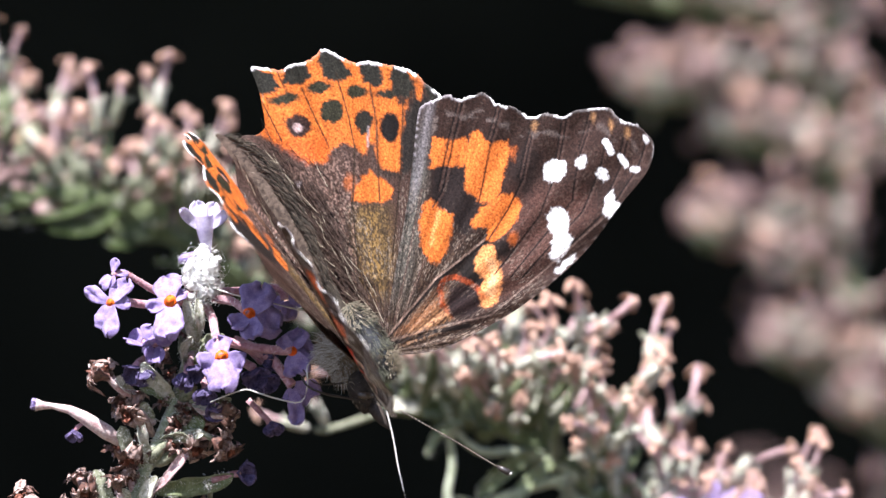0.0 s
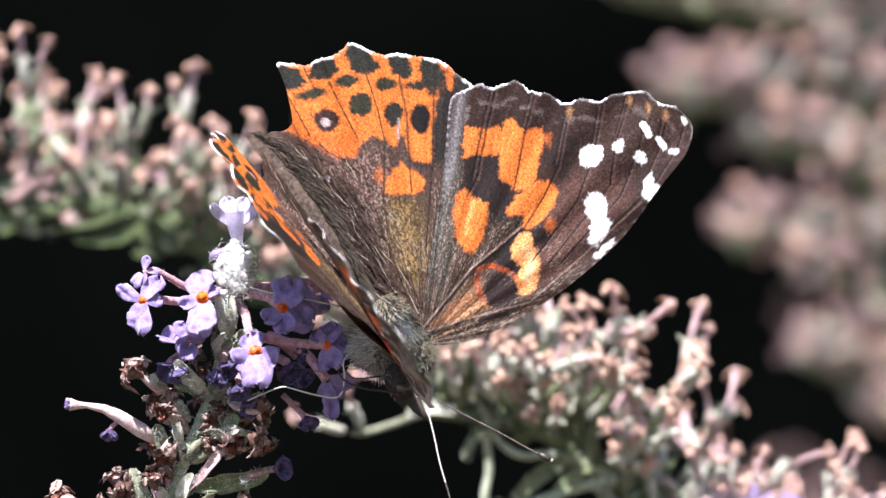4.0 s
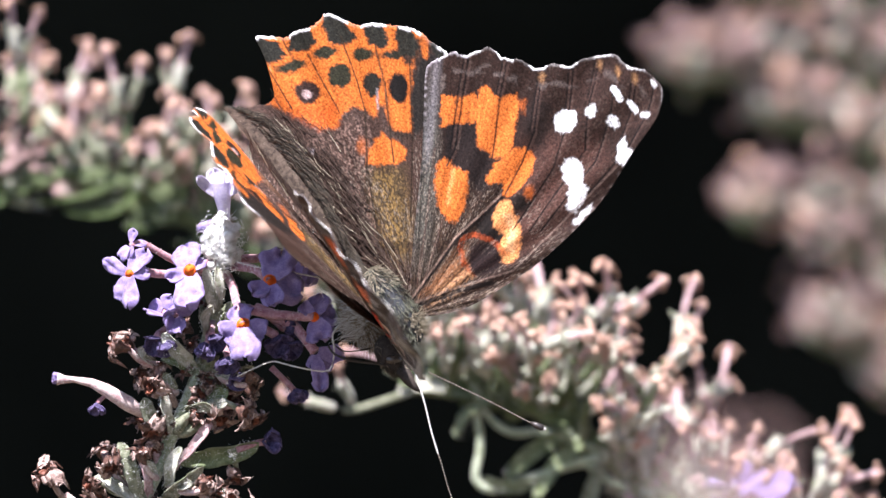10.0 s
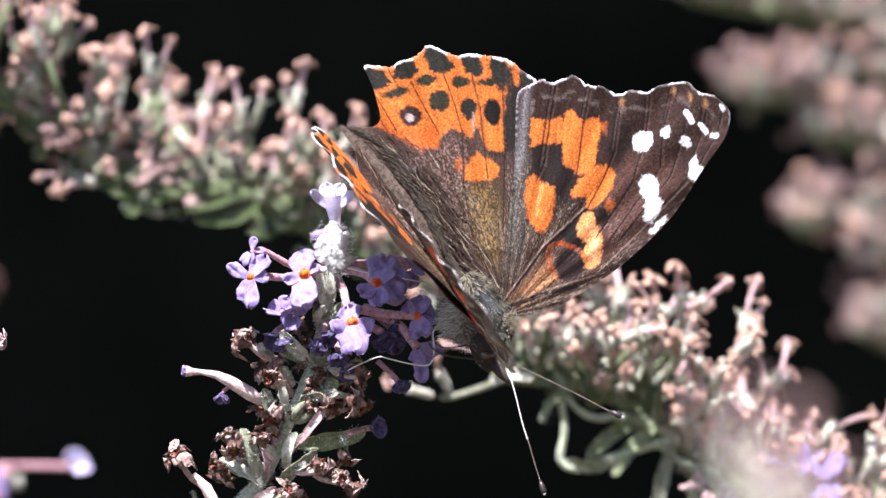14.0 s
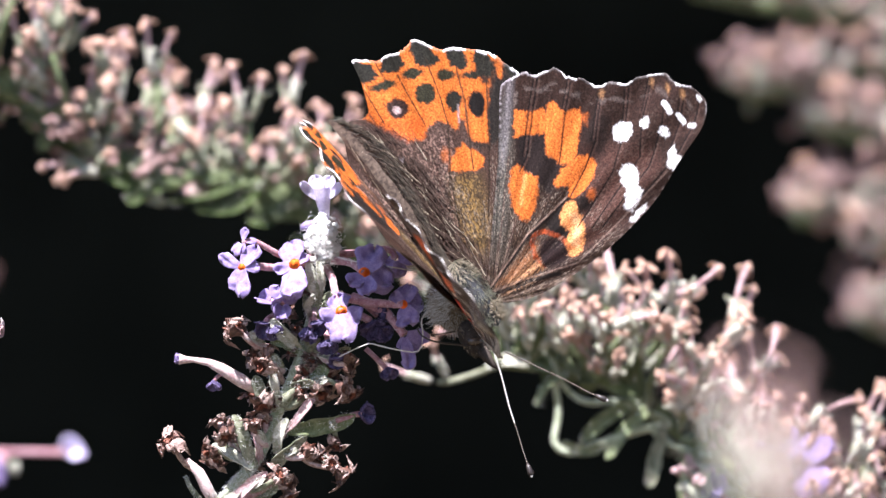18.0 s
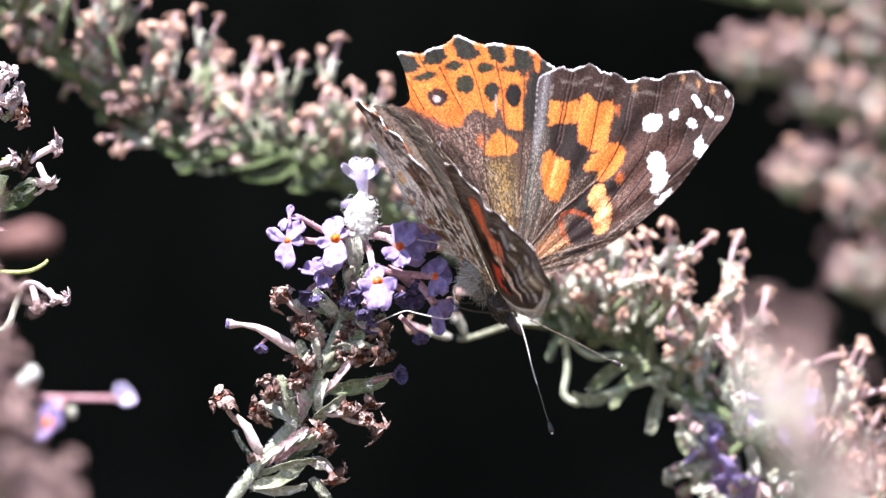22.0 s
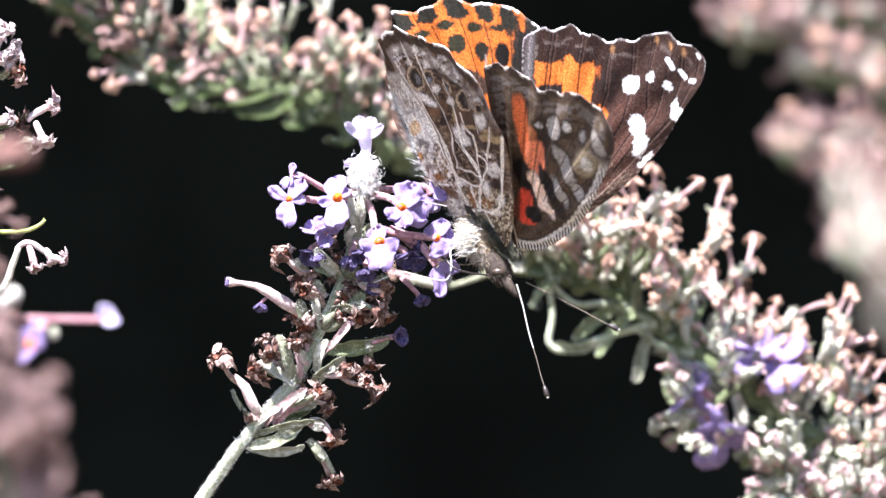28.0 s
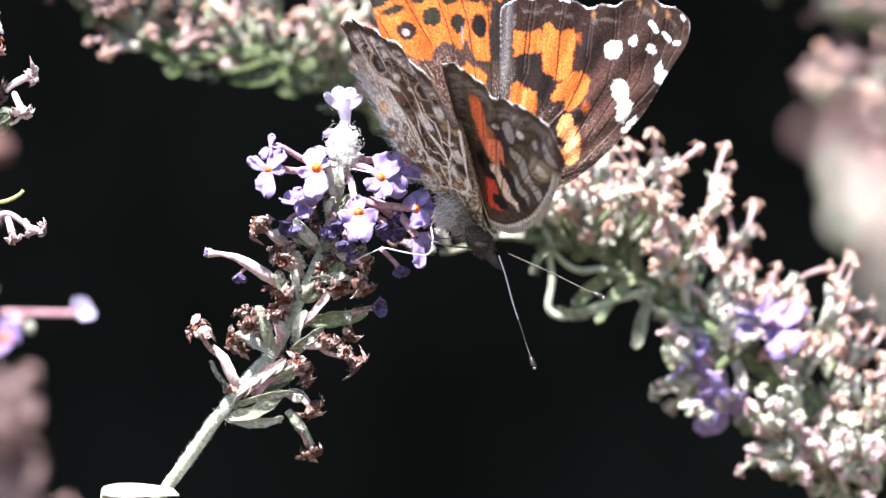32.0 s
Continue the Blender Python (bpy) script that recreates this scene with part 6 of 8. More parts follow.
    # white tuft beside the wing root
    for k in range(900):
        a = Vector((-0.0052 + r.gauss(0, 0.0005), -0.0026 + r.gauss(0, 0.0004), -0.0004 + r.gauss(0, 0.0007)))
        d = Vector((-1.0 + r.gauss(0, 0.3), -0.2 + r.gauss(0, 0.2), -0.25 + r.gauss(0, 0.35)))
        e = a + d * r.uniform(0.0006, 0.0013)
        g.ring_tube([a, (a + e) / 2 + Vector((0, 0, r.gauss(0.0001, 0.00008))), e], [0.00003, 0.000025, 0.000008], 3, 1 if k % 5 < 3 else 0, False)
    for k in range(900):
        h, w = r.uniform(-1, 0.8), r.uniform(0, 2 * math.pi)
        o = (cross[0] * math.cos(w) * 0.0015 + cross[1] * math.sin(w) * 0.0014) * math.sqrt(1 - h * h)
        a = hc + o + AXIS * (0.0021 * h)
        if o.y < -0.0009 and abs(h + 0.05) < 0.3:
            continue
        e = a + (o.normalized() * r.uniform(0.1, 0.4) + AXIS * r.uniform(0.2, 0.9)) * r.uniform(0.0003, 0.0007)
        g.ring_tube([a, e], [0.00004, 0.000012], 3, 2 if r.random() < 0.9 else 0, False)
    part("chest_hair", g, [FUR_PALE, WOOL, FUR_BROWN, FUR_GOLD], root, "long white and buff hair")
    # fur on the thorax and at the wing roots
    g = Geo()
    across = AXIS.cross(E_FAR)
    for k in range(3000):
        d = r.uniform(-0.0042, 0.0036)
        w = r.uniform(0, 2 * math.pi)
        rad = 0.0015 * math.sqrt(max(0.05, 1 - (d / 0.0042) ** 2))
        o = E_FAR * math.cos(w) + across * math.sin(w)
        a = tc + AXIS * d + o * rad * 0.92
        collar = d > 0.0018 and math.cos(w) > 0.2
        crotch = d < -0.0016
        lift = r.uniform(0.5, 1.1) if collar or crotch else r.uniform(0.1, 0.45)
        e = a + (o * lift + AXIS * (r.uniform(-0.2, 0.6) if collar else r.uniform(0.2, 1.0)) + Vector((r.gauss(0, 0.2), r.gauss(0, 0.2), r.gauss(0, 0.2)))) * r.uniform(0.0004, 0.0010)
        band = math.sin(d * 2600) > 0.2
        g.ring_tube([a, (a + e) / 2 + o * 0.00005, e], [0.00004, 0.00003, 0.00001], 3, 1 if collar or (crotch and k % 2) else 2 if band or k % 3 == 0 else 0, False)
    part("fur", g, [FUR_BROWN, FUR_PALE, FUR_OLIVE], root, "olive and buff body hair")
    # antennae
    for path, tone, end in (([(714, 692), (728, 740), (742, 800), (757, 850), (768, 890), (779, 925)], HORN_PALE, HORN_DARK), ([(735, 688), (790, 715), (850, 745), (900, 772), (925, 784)], HORN_DARK, HORN_DARK)):
        pts = [b(u, v, -0.0045 - 0.00004 * i * i) for i, (u, v) in enumerate(path)]
        ag = Geo().ring_tube([curve_at(pts, i / 160)[0] for i in range(161)], [0.000078 - 0.0000001 * i for i in range(161)], 8, 0)
        ag.m = [0 if (tone is HORN_PALE and j // 8 < 84) else 1 if (j // 8) % 4 else 2 for j in range(len(ag.m))]
        ant = part("antenna", ag, [HORN_PALE, HORN_DARK, FUR_PALE], root, "thin straight banded antenna")
        e, t = curve_at(pts, 1.0)
        part("club", Geo().ring_tube([e - t * 0.0006, e - t * 0.0001, e + t * 0.0006, e + t * 0.0009], [0.0001, 0.00027, 0.00033, 0.00012], 10, 0), end, ant, "dark club at the tip")
        part("tip", Geo().ball(e + t * 0.00085, (0.00017, 0.00017, 0.00017), 0, 6, 8), HORN_PALE, ant)
    # tongue and legs
    pts = [b(676, 684, -0.0035), b(650, 673, -0.0044), b(611, 668, -0.0055), b(584, 661, -0.0058), b(568, 652, -0.0055), b(560, 640, -0.005)]
    part("proboscis", Geo().ring_tube([curve_at(pts, i / 20)[0] for i in range(21)], [0.00011] * 21, 8, 0), HORN_DARK, root, "thin black feeding tongue")
    for path, tone in (([(590, 596, -0.003), (568, 618, -0.0045), (570, 650, -0.0055), (560, 683, -0.006), (520, 680, -0.0062), (480, 670, -0.0062), (460, 666, -0.006), (430, 677, -0.0058), (398, 692, -0.005)], HORN_PALE),
                       ([(560, 522, -0.001), (500, 510, -0.003), (440, 500, -0.0035), (400, 490, -0.0025)], HORN_PALE),
                       ([(660, 640, -0.002), (590, 650, -0.003), (560, 625, -0.004)], FUR_BROWN)):
        g = Geo()
        pts = [b(*p) for p in path]
        g.ring_tube([curve_at(pts, i / 24)[0] for i in range(25)], [0.000082 - 0.0000014 * i for i in range(25)], 8, 0)
        part("leg", g, tone, root, "thin pale leg" if tone is HORN_PALE else "")
    return root, wings


OPEN_SHIFT = Vector((-0.0021, -0.0004, -0.0016))   # the near wings' roots swing out with them
NEAR_HINGE = Vector((-0.0002, -0.0026, -0.0010))

# ---- the place: spikes from near to far ----
spike = main_spike()
insect, wing = butterfly()
cam.data.dof.focus_object = insect


def rear_spikes():
    y = 0.095
    left = spent_spike("flower_spike", spot(760, 480, y), [spot(u, v, y + d) for u, v, d in
                       ((800, 520, 0), (700, 455, 0), (600, 395, 0), (520, 350, 0), (430, 306, 0), (340, 300, 0.002), (250, 280, 0.002), (120, 210, 0.0), (0, 125, -0.002), (-120, 15, 0), (-230, -110, 0))],
                       0.0007, 0.0010, 40, 0.0168, 6, "pale withered butterfly bush spike with tan floret tips", "flower spikes", 21, 0.36, 1.12, 0.6, PALE_SET[:2] + DULL_SET + DULL_SET[:1], -0.08, 110, 0.0, 0.55)
    base = spot(760, 480, y)
    for k, (a, b, c, half, mat) in enumerate((((470, 318), (420, 350), (350, 352), 1.05, LEAF_GREEN), ((440, 310), (380, 335), (300, 345), 1.05, LEAF_GREEN), ((330, 300), (270, 318), (235, 345), 1.2, LEAF_GREEN), ((300, 296), (230, 300), (180, 280), 1.05, LEAF_GREEN), 
                                              ((200, 255), (140, 252), (90, 215), 1.05, LEAF_GREEN), ((140, 225), (80, 205), (30, 165), 1.05, LEAF_GREEN), ((60, 170), (0, 150), (-50, 100), 1.05, LEAF_GREEN), ((520, 350), (480, 372), (440, 372), 0.8, LEAF_GREEN), ((600, 395), (560, 410), (520, 405), 0.8, LEAF_GREEN), ((280, 290), (262, 320), (300, 348), 0.8, CALYX_OLD))):
        blade(left, "leaf", [spot(*p, y - 0.0012) - base for p in (a, b, c)], half, mat, k + 40, roll=0.8 * math.sin(1.7 * k))
    # short withered clusters hanging below the stem
    for pts, n, seed in ((((330, 312), (250, 296), (170, 258)), 7, 71), (((190, 262), (110, 222), (40, 172)), 8, 72), (((60, 185), (-10, 135), (-70, 80)), 7, 73)):
        spent_spike("flower_spike", base, [spot(u, v, y - 0.001) for u, v in pts], 0.0004, 0.0003, n, 0.0085, 4, "", "", seed, 0.0, 1.0, -0.5, DUSK_SET + DULL_SET[:3], into=left, hang=0.8)
    y = 0.07
    right = spent_spike("flower_spike", spot(1650, 1060, y), [spot(u, v, y + d) for u, v, d in
                        ((1900, 1240, 0), (1740, 1130, 0), (1599, 1027, 0), (1438, 909, 0), (1300, 812, 0), (1180, 722, 0), (1085, 655, 0), (1005, 628, 0), (890, 618, 0))],
                        0.0016, 0.0009, 52, 0.0165, 7, "pale withered butterfly bush spike with a few lilac florets", "flower spikes", 22, 0.25, 1.12, 0.42, None, 0.06, 50, 0.42, 0.8)
    base = spot(1650, 1060, y)
    for k, (u, v, w, s) in enumerate((((1285, 905), 0, (-0.75, -0.35, -0.4), 1.8), ((1262, 850), 0, (-0.8, -0.3, 0.35), 1.3), ((1420, 800), 0, (-0.5, -0.4, 0.7), 1.7), ((1315, 935), 0, (0.1, -0.5, -0.8), 1.5), ((1390, 775), 0, (-0.6, -0.3, 0.6), 1.2))):
        blossom(right, spot(*u, y - 0.004) - base, w, s * 1.25, 0.4 * k, spot(u[0] + 40, u[1] + 25, y) - base, "lilac floret", PETAL, 90 + k, 0.8, False)
    # clusters hanging below the stem
    for pts, n, reach, seed in ((((1345, 845), (1300, 885), (1290, 960)), 8, 0.0115, 61), (((1480, 940), (1465, 1000), (1460, 1070)), 10, 0.0120, 62), (((1599, 1027), (1560, 1062), (1500, 1066), (1462, 1060)), 8, 0.0110, 63), (((1620, 1050), (1600, 1110), (1560, 1150)), 7, 0.0125, 64)):
        spent_spike("flower_spike", base, [spot(u, v, y - 0.002) for u, v in pts], 0.0006, 0.0004, n, reach, 5, "", "", seed, 0.1, 1.1, 0.0, GREEN_SET, into=right)
    # green side twigs and leaves at the foot of the clusters
    for path, wide in ((((1190, 727), (1130, 740), (1060, 765), (1010, 778), (985, 760), (992, 712), (985, 650)), 0.00048), (((1180, 722), (1100, 690), (1040, 690), (1000, 660), (975, 600)), 0.00042), (((1260, 785), (1200, 770), (1150, 735)), 0.0005), (((1438, 909), (1500, 1000), (1520, 1070), (1490, 1120)), 0.00045)):
        pts = [spot(u, v, y - 0.001) - base for u, v in path]
        part("side_twig", Geo().ring_tube([curve_at(pts, i / 24)[0] for i in range(25)], [wide * (1 - 0.012 * i) for i in range(25)], 9, 0, True, 1.0, 0.15), STALK, right, "curved green side twig")
    for k, (a, b, c, half, mat) in enumerate((((940, 622), (905, 618), (866, 628), 0.75, CALYX), ((1030, 640), (985, 610), (960, 555), 1.1, LEAFLET), ((1060, 650), (1030, 600), (1010, 560), 1.0, LEAFLET), ((1090, 660), (1080, 610), (1062, 560), 0.9, CALYX_OLD), ((1010, 640), (975, 660), (955, 700), 0.9, LEAFLET), ((1120, 690), (1070, 720), (1030, 760), 0.9, LEAFLET),
                                              ((1150, 700), (1110, 740), (1075, 790), 0.8, LEAFLET), ((1000, 765), (1040, 775), (1080, 760), 0.7, LEAFLET), ((1180, 725), (1160, 790), (1150, 840), 0.8, CALYX_OLD), ((1230, 770), (1215, 830), (1220, 880), 0.9, LEAFLET), ((1290, 810), (1270, 870), (1230, 900), 0.9, CALYX_OLD), ((1400, 890), (1390, 960), (1350, 1000), 1.0, LEAFLET),
                                              ((1500, 960), (1480, 1030), (1440, 1080), 1.0, CALYX_OLD), ((1560, 1000), (1560, 1070), (1520, 1120), 1.1, LEAFLET), ((1640, 1060), (1640, 1130), (1600, 1180), 1.2, LEAFLET), ((1330, 840), (1350, 900), (1330, 960), 0.8, CALYX))):
        blade(right, "leaf", [spot(*p, y - 0.0015) - base for p in (a, b, c)], half, mat, k, roll=0.7 * math.sin(2.1 * k))
    # stray withered florets low on the stem
    for k, (u, v, wx, wz) in enumerate(((745, 640, -0.8, 0.2), (775, 632, -0.3, 0.6))):
        part("floret", PALE_SET[k], CALYX, right, m=aim(spot(u + 20, v + 12, y) - base, (wx, -0.3, wz), k) @ Matrix.Scale(1.0, 4))
    pts = [spot(u, v, y) - base for u, v in ((900, 620), (850, 640), (800, 655), (780, 655))]
    part("side_twig", Geo().ring_tube([curve_at(pts, i / 12)[0] for i in range(13)], [0.0004 - 0.00001 * i for i in range(13)], 8, 0), CALYX_OLD, right)
    return left, right


def far_spike():
    """A tall spike in the distance whose long side clusters reach out to one side, with dark gaps between them."""
    y = 0.25
    at = spot(1760, 850, y)
    name, label = "flower_spike", "blurred pinkish withered flower spike in the distance"
    mixed = ROSE_SET + DULL_SET[:2] + PALE_SET[:1]
    root = spent_spike(name, at, [spot(u, v, y) for u, v in ((1560, -160), (1585, -20), (1600, 120), (1606, 260), (1622, 420), (1690, 600), (1760, 850))], 0.0012, 0.0018, 24, 0.0085, 7, label, "flower spikes", 31, 0.5, 0.9, 0.3, mixed)
    for pts, n, reach, seed in ((((1585, 40), (1482, 24), (1380, 6), (1290, -10), (1215, -24)), 24, 0.0082, 34), (((1600, 150), (1540, 120), (1440, 136), (1370, 150), (1325, 160)), 26, 0.0080, 35), (((1600, 270), (1530, 235), (1460, 222), (1420, 205)), 18, 0.0076, 36), (((1590, 60), (1585, 0), (1578, -60)), 9, 0.008, 41),
                                (((1612, 370), (1561, 362), (1480, 375), (1430, 378), (1400, 376)), 18, 0.0078, 37), (((1622, 440), (1560, 425), (1510, 420)), 9, 0.0072, 38), (((1690, 600), (1640, 585), (1580, 578), (1525, 562)), 24, 0.0092, 39), (((1720, 690), (1670, 660), (1610, 640)), 16, 0.0088, 40), (((1606, 260), (1660, 240), (1740, 200)), 12, 0.008, 42)):
        spent_spike(name, at, [spot(u, v, y) for u, v in pts], 0.0010, 0.0006, n, reach, 7, label, "flower spikes", seed, 0.5, 0.9, 0.25, mixed, into=root)
    return root


def front_left():
    y = -0.12
    base = spot(-60, 1150, y)
    root = spent_spike("flower_spike", base, [spot(u, v, y) for u, v in ((-110, 1150), (-130, 1000), (-125, 880), (-125, 780), (-145, 660), (-165, 560))], 0.0009, 0.0006, 18, 0.0070, 5, "nearby withered flower spike with two lilac florets", "flower spikes", 41, 0.3, 1.0, 0.25, DUSK_SET)
    # the first mouth's sunlit white is put into its petal colour
    blossom(root, spot(136, 770, y) - base, (0.55, -0.75, 0.25), 0.82, 0.5, spot(-30, 772, y) - base, "lilac floret on a long rosy tube, painted sunlit", PETAL_LIT, 77, 0.8, False)
    blossom(root, spot(-4, 822, y - 0.001) - base, (-0.62, -0.72, 0.05), 1.30, 0.4, spot(20, 778, y) - base, "lilac floret", PETAL, 78, 0.95, True)
    for u, v, size in ((-36, 728, 0.75), (-54, 742, 0.7), (40, 800, 0.5)):
        part("bud", Geo().ball(spot(u, v, y - 0.001) - base, (0.0010 * size, 0.0009 * size, 0.0013 * size), 0, 10, 12, None, 0.3), FELT if v < 790 else CALYX, root, "white woolly bud" if v < 790 else "pale green bud")
    return root


def edge_spike():
    base = spot(-160, 1000, 0.0)
    root = thing("flower_spike", base, "withered pinkish flower spike beside the lilac one", "flower spike", "flower spikes")
    ctl = [spot(u, v) - base for u, v in ((-300, 1000), (-280, 820), (-250, 640), (-230, 460), (-210, 300), (-200, 180))]
    part("stem", Geo().ring_tube([curve_at(ctl, i / 30)[0] for i in range(31)], [0.0011 - 0.00002 * i for i in range(31)], 10, 0, True, 1.0, 0.1), STALK, root)
    r = random.Random(8)

    def at(u, v, d=0.0):
        return spot(784 + (u - 879) / 0.917, 441 + (v - 429) / 0.917, d) - base

    def tube(name, path, radii, mat, label=""):
        pts = [at(*p) for p in path]
        n = 14
        return part(name, Geo().ring_tube([curve_at(pts, i / n)[0] for i in range(n + 1)], [1e-3 * (radii[0] + (radii[1] - radii[0]) * i / n) for i in range(n + 1)], 8, 0, True, 1.0, 0.2, r), mat, root, label)
    pink, pale = [DRY_PINK, WITHER_WHITE, DRY_LIGHT], [WITHER_WHITE, WITHER_WHITE, DRY_PINK]
    # crinkled corollas, each on its tube
    for k, (u, v, d, wx, wz, size, mats, back) in enumerate(((80, 138, -1, 0.5, 0.8, 1.15, pale, (60, 190)), (66, 150, -2, 0.1, 0.9, 1.0, pale, (56, 196)), (96, 174, -1, 0.9, 0.2, 1.15, pale, (62, 196)), (84, 186, -2, 0.7, -0.5, 1.0, pale, (58, 200)), (16, 122, 0, 0.1, 1.0, 1.2, pink, (10, 200)), (16, 172, -1, 0.3, 0.6, 1.1, pale, (0, 215)), (38, 152, -1, 0.3, 0.8, 0.9, [DRY_TIP, DRY_LIGHT, DRY_RED], (34, 205)),
                                                             (60, 212, -2, 0.7, -0.3, 0.8, pink, (34, 216)), (4, 190, -1, -0.2, 0.5, 0.9, pink, (-14, 226)), (100, 210, -1, 0.5, -0.8, 0.8, [DRY_TIP, DRY_RED, DRY_PINK], (66, 190)), (106, 226, -1, 0.3, -0.9, 0.7, [DRY_TIP, DRY_PINK, DRY], (98, 208)), (162, 270, 0, 0.9, 0.25, 0.95, pink, (118, 296)), (148, 332, -1, 0.4, -0.9, 1.0, pale, (134, 300)),
                                                             (104, 302, 0, 0.6, -0.2, 1.1, [DRY, FUR_BROWN, DRY], (60, 300)), (90, 291, -2, 0.5, 0.3, 0.7, pale, (60, 300)), (24, 338, -1, 0.6, -0.4, 1.2, pink, (-10, 322)), (10, 306, -1, 0.3, 0.6, 1.0, pink, (-16, 340)), (34, 352, -2, 0.4, -0.8, 0.8, [DRY_TIP, DRY_LIGHT, DRY_PINK], (10, 330)), (10, 376, -1, 0.6, -0.2, 0.9, pale, (-20, 370)),
                                                             (182, 538, -2, 1.0, -0.1, 0.75, pink, (156, 530)), (133, 552, -2, 0.3, -0.9, 0.8, pink, (122, 514)), (160, 542, -1, 0.2, -0.8, 0.6, pale, (150, 526)), (44, 420, 0, 0.3, 0.6, 1.0, pink, (4, 460)), (20, 520, 0, 0.6, 0.2, 1.0, [DRY, DRY_LIGHT, DRY_RED], (-20, 540)), (30, 600, 0, 0.7, -0.2, 1.0, [DRY, DRY_LIGHT, DRY_RED], (-20, 600)), (40, 150, 1, -0.3, 0.8, 1.0, pink, (30, 220)), (-4, 140, 1, -0.3, 0.8, 1.1, pale, (-10, 220)))):
        way = Vector((wx, -0.4, wz)).normalized()
        head = at(u, v, d * 1e-3)
        crumpled(root, head, way, size, k + 120, mats)
        foot = at(*back, 0.0005)
        part("corolla_tube", Geo().ring_tube([curve_at([foot, foot * 0.45 + (head - way * 0.0016) * 0.55, head - way * 0.0007], i / 8)[0] for i in range(9)], [(0.34 + 0.012 * i) * 1e-3 for i in range(9)], 8, 0, True, 1.0, 0.2, r), DRY_RED if mats[0] is DRY_TIP else DRY if mats[0] is DRY else mats[k % 2], root)
    # calyces and leaves between them
    for k, (a, b, c, half, mat) in enumerate((((12, 236), (20, 205), (34, 172), 0.75, CALYX), ((44, 214), (52, 196), (58, 176), 0.6, CALYX), ((-10, 262), (4, 248), (24, 226), 0.9, LEAF_GREEN), ((36, 312), (42, 292), (46, 268), 0.6, STALK), ((60, 372), (92, 362), (130, 338), 1.25, LEAF_GREEN), ((56, 366), (66, 340), (72, 318), 0.7, LEAF_GREEN), ((70, 222), (80, 214), (88, 200), 0.5, LEAFLET), ((96, 350), (112, 340), (124, 326), 0.8, LEAFLET))):
        blade(root, "leaf", [at(*p, -0.0004 * (k % 3)) for p in (a, b, c)], half, mat, k + 70, roll=0.6 * math.sin(2.3 * k))
    # twigs from the stem to the groups
    for path, w0, w1 in ((((-60, 330), (-20, 270), (20, 228), (56, 206)), 0.5, 0.4), (((-60, 420), (-10, 370), (40, 318), (100, 300)), 0.5, 0.3), (((-60, 650), (20, 610), (75, 590), (92, 550), (104, 516)), 0.55, 0.36), (((-70, 560), (-20, 520), (30, 440)), 0.5, 0.3)):
        tube("twig", path, (w0, w1), STALK_GREEN if w0 < 0.55 else CALYX)
    tube("corolla_tube", ((104, 516), (114, 509), (130, 511), (148, 524), (164, 534), (182, 538)), (0.34, 0.30), WITHER_WHITE, "looped whitish-pink corolla tube")
    for path in (((-20, 486), (35, 488), (80, 490), (116, 488), (140, 478), (150, 468)), ((30, 330), (44, 320), (62, 312), (72, 302), (72, 288))):
        tube("tendril", path, (0.30, 0.20), TENDRIL, "thin yellow-green tendril")
    return root


def veil_spikes():
    """Spikes close to the camera, far out of focus."""
    y = -0.46
    c = spot(784, 441, y) + Vector((0.0272, 0, -0.0175))
    right = spent_spike("flower_spike", c + Vector((0.012, 0, -0.02)), [c + Vector((x, 0.004 * k, z)) for k, (x, z) in enumerate(((0.016, -0.034), (0.010, -0.018), (0.004, -0.006), (-0.001, 0.003)))], 0.0005, 0.0003, 20, 0.0085, 4, "close pinkish withered flower spike, far out of focus", "flower spikes", 51, 0.3, 1.2, 0.25, ROSE_SET + PALE_SET[:2])
    y = -0.26
    left = spent_spike("flower_spike", spot(-120, 1250, y), [spot(u, v, y) for u, v in ((20, 1260), (-30, 1150), (-80, 1030), (-140, 900), (-190, 740), (-220, 560), (-240, 400))], 0.0006, 0.0004, 30, 0.0075, 6, "close brownish withered flower spike, out of focus", "flower spikes", 52, 0.2, 1.1, 0.25, DUSK_SET)
    base = spot(-120, 1250, y)
    part("bract", Geo().ring_tube([spot(-146, 480, y) - base, spot(-76, 468, y) - base, spot(-36, 462, y) - base, spot(2, 466, y) - base], [0.0005, 0.0010, 0.0014, 0.0008], 10, 0), DUSK, left, "pinkish withered bract")
    return right, left


def branch(ob, start, way, wide=0.0012):
    """The woody branch that carries a spike, from its foot down to the ground."""
    base = ob.matrix_basis.translation
    a = Vector(start)
    way = Vector(way).normalized()
    foot = Vector((a.x + way.x * 0.35, a.y + 0.15 + abs(a.y) * 0.2, -1.26))
    pts = [a, a + way * 0.06, a + way * 0.18 + Vector((0, 0.02, -0.05)), a * 0.5 + foot * 0.5 + way * 0.08, foot]
    g = Geo().ring_tube([curve_at(pts, i / 40)[0] - base for i in range(41)], [wide + (0.006 - wide) * (i / 40) ** 1.5 for i in range(41)], 10, 0, True, 1.0, 0.12)
    part("branch", g, BARK, ob, "woody grey-brown branch")


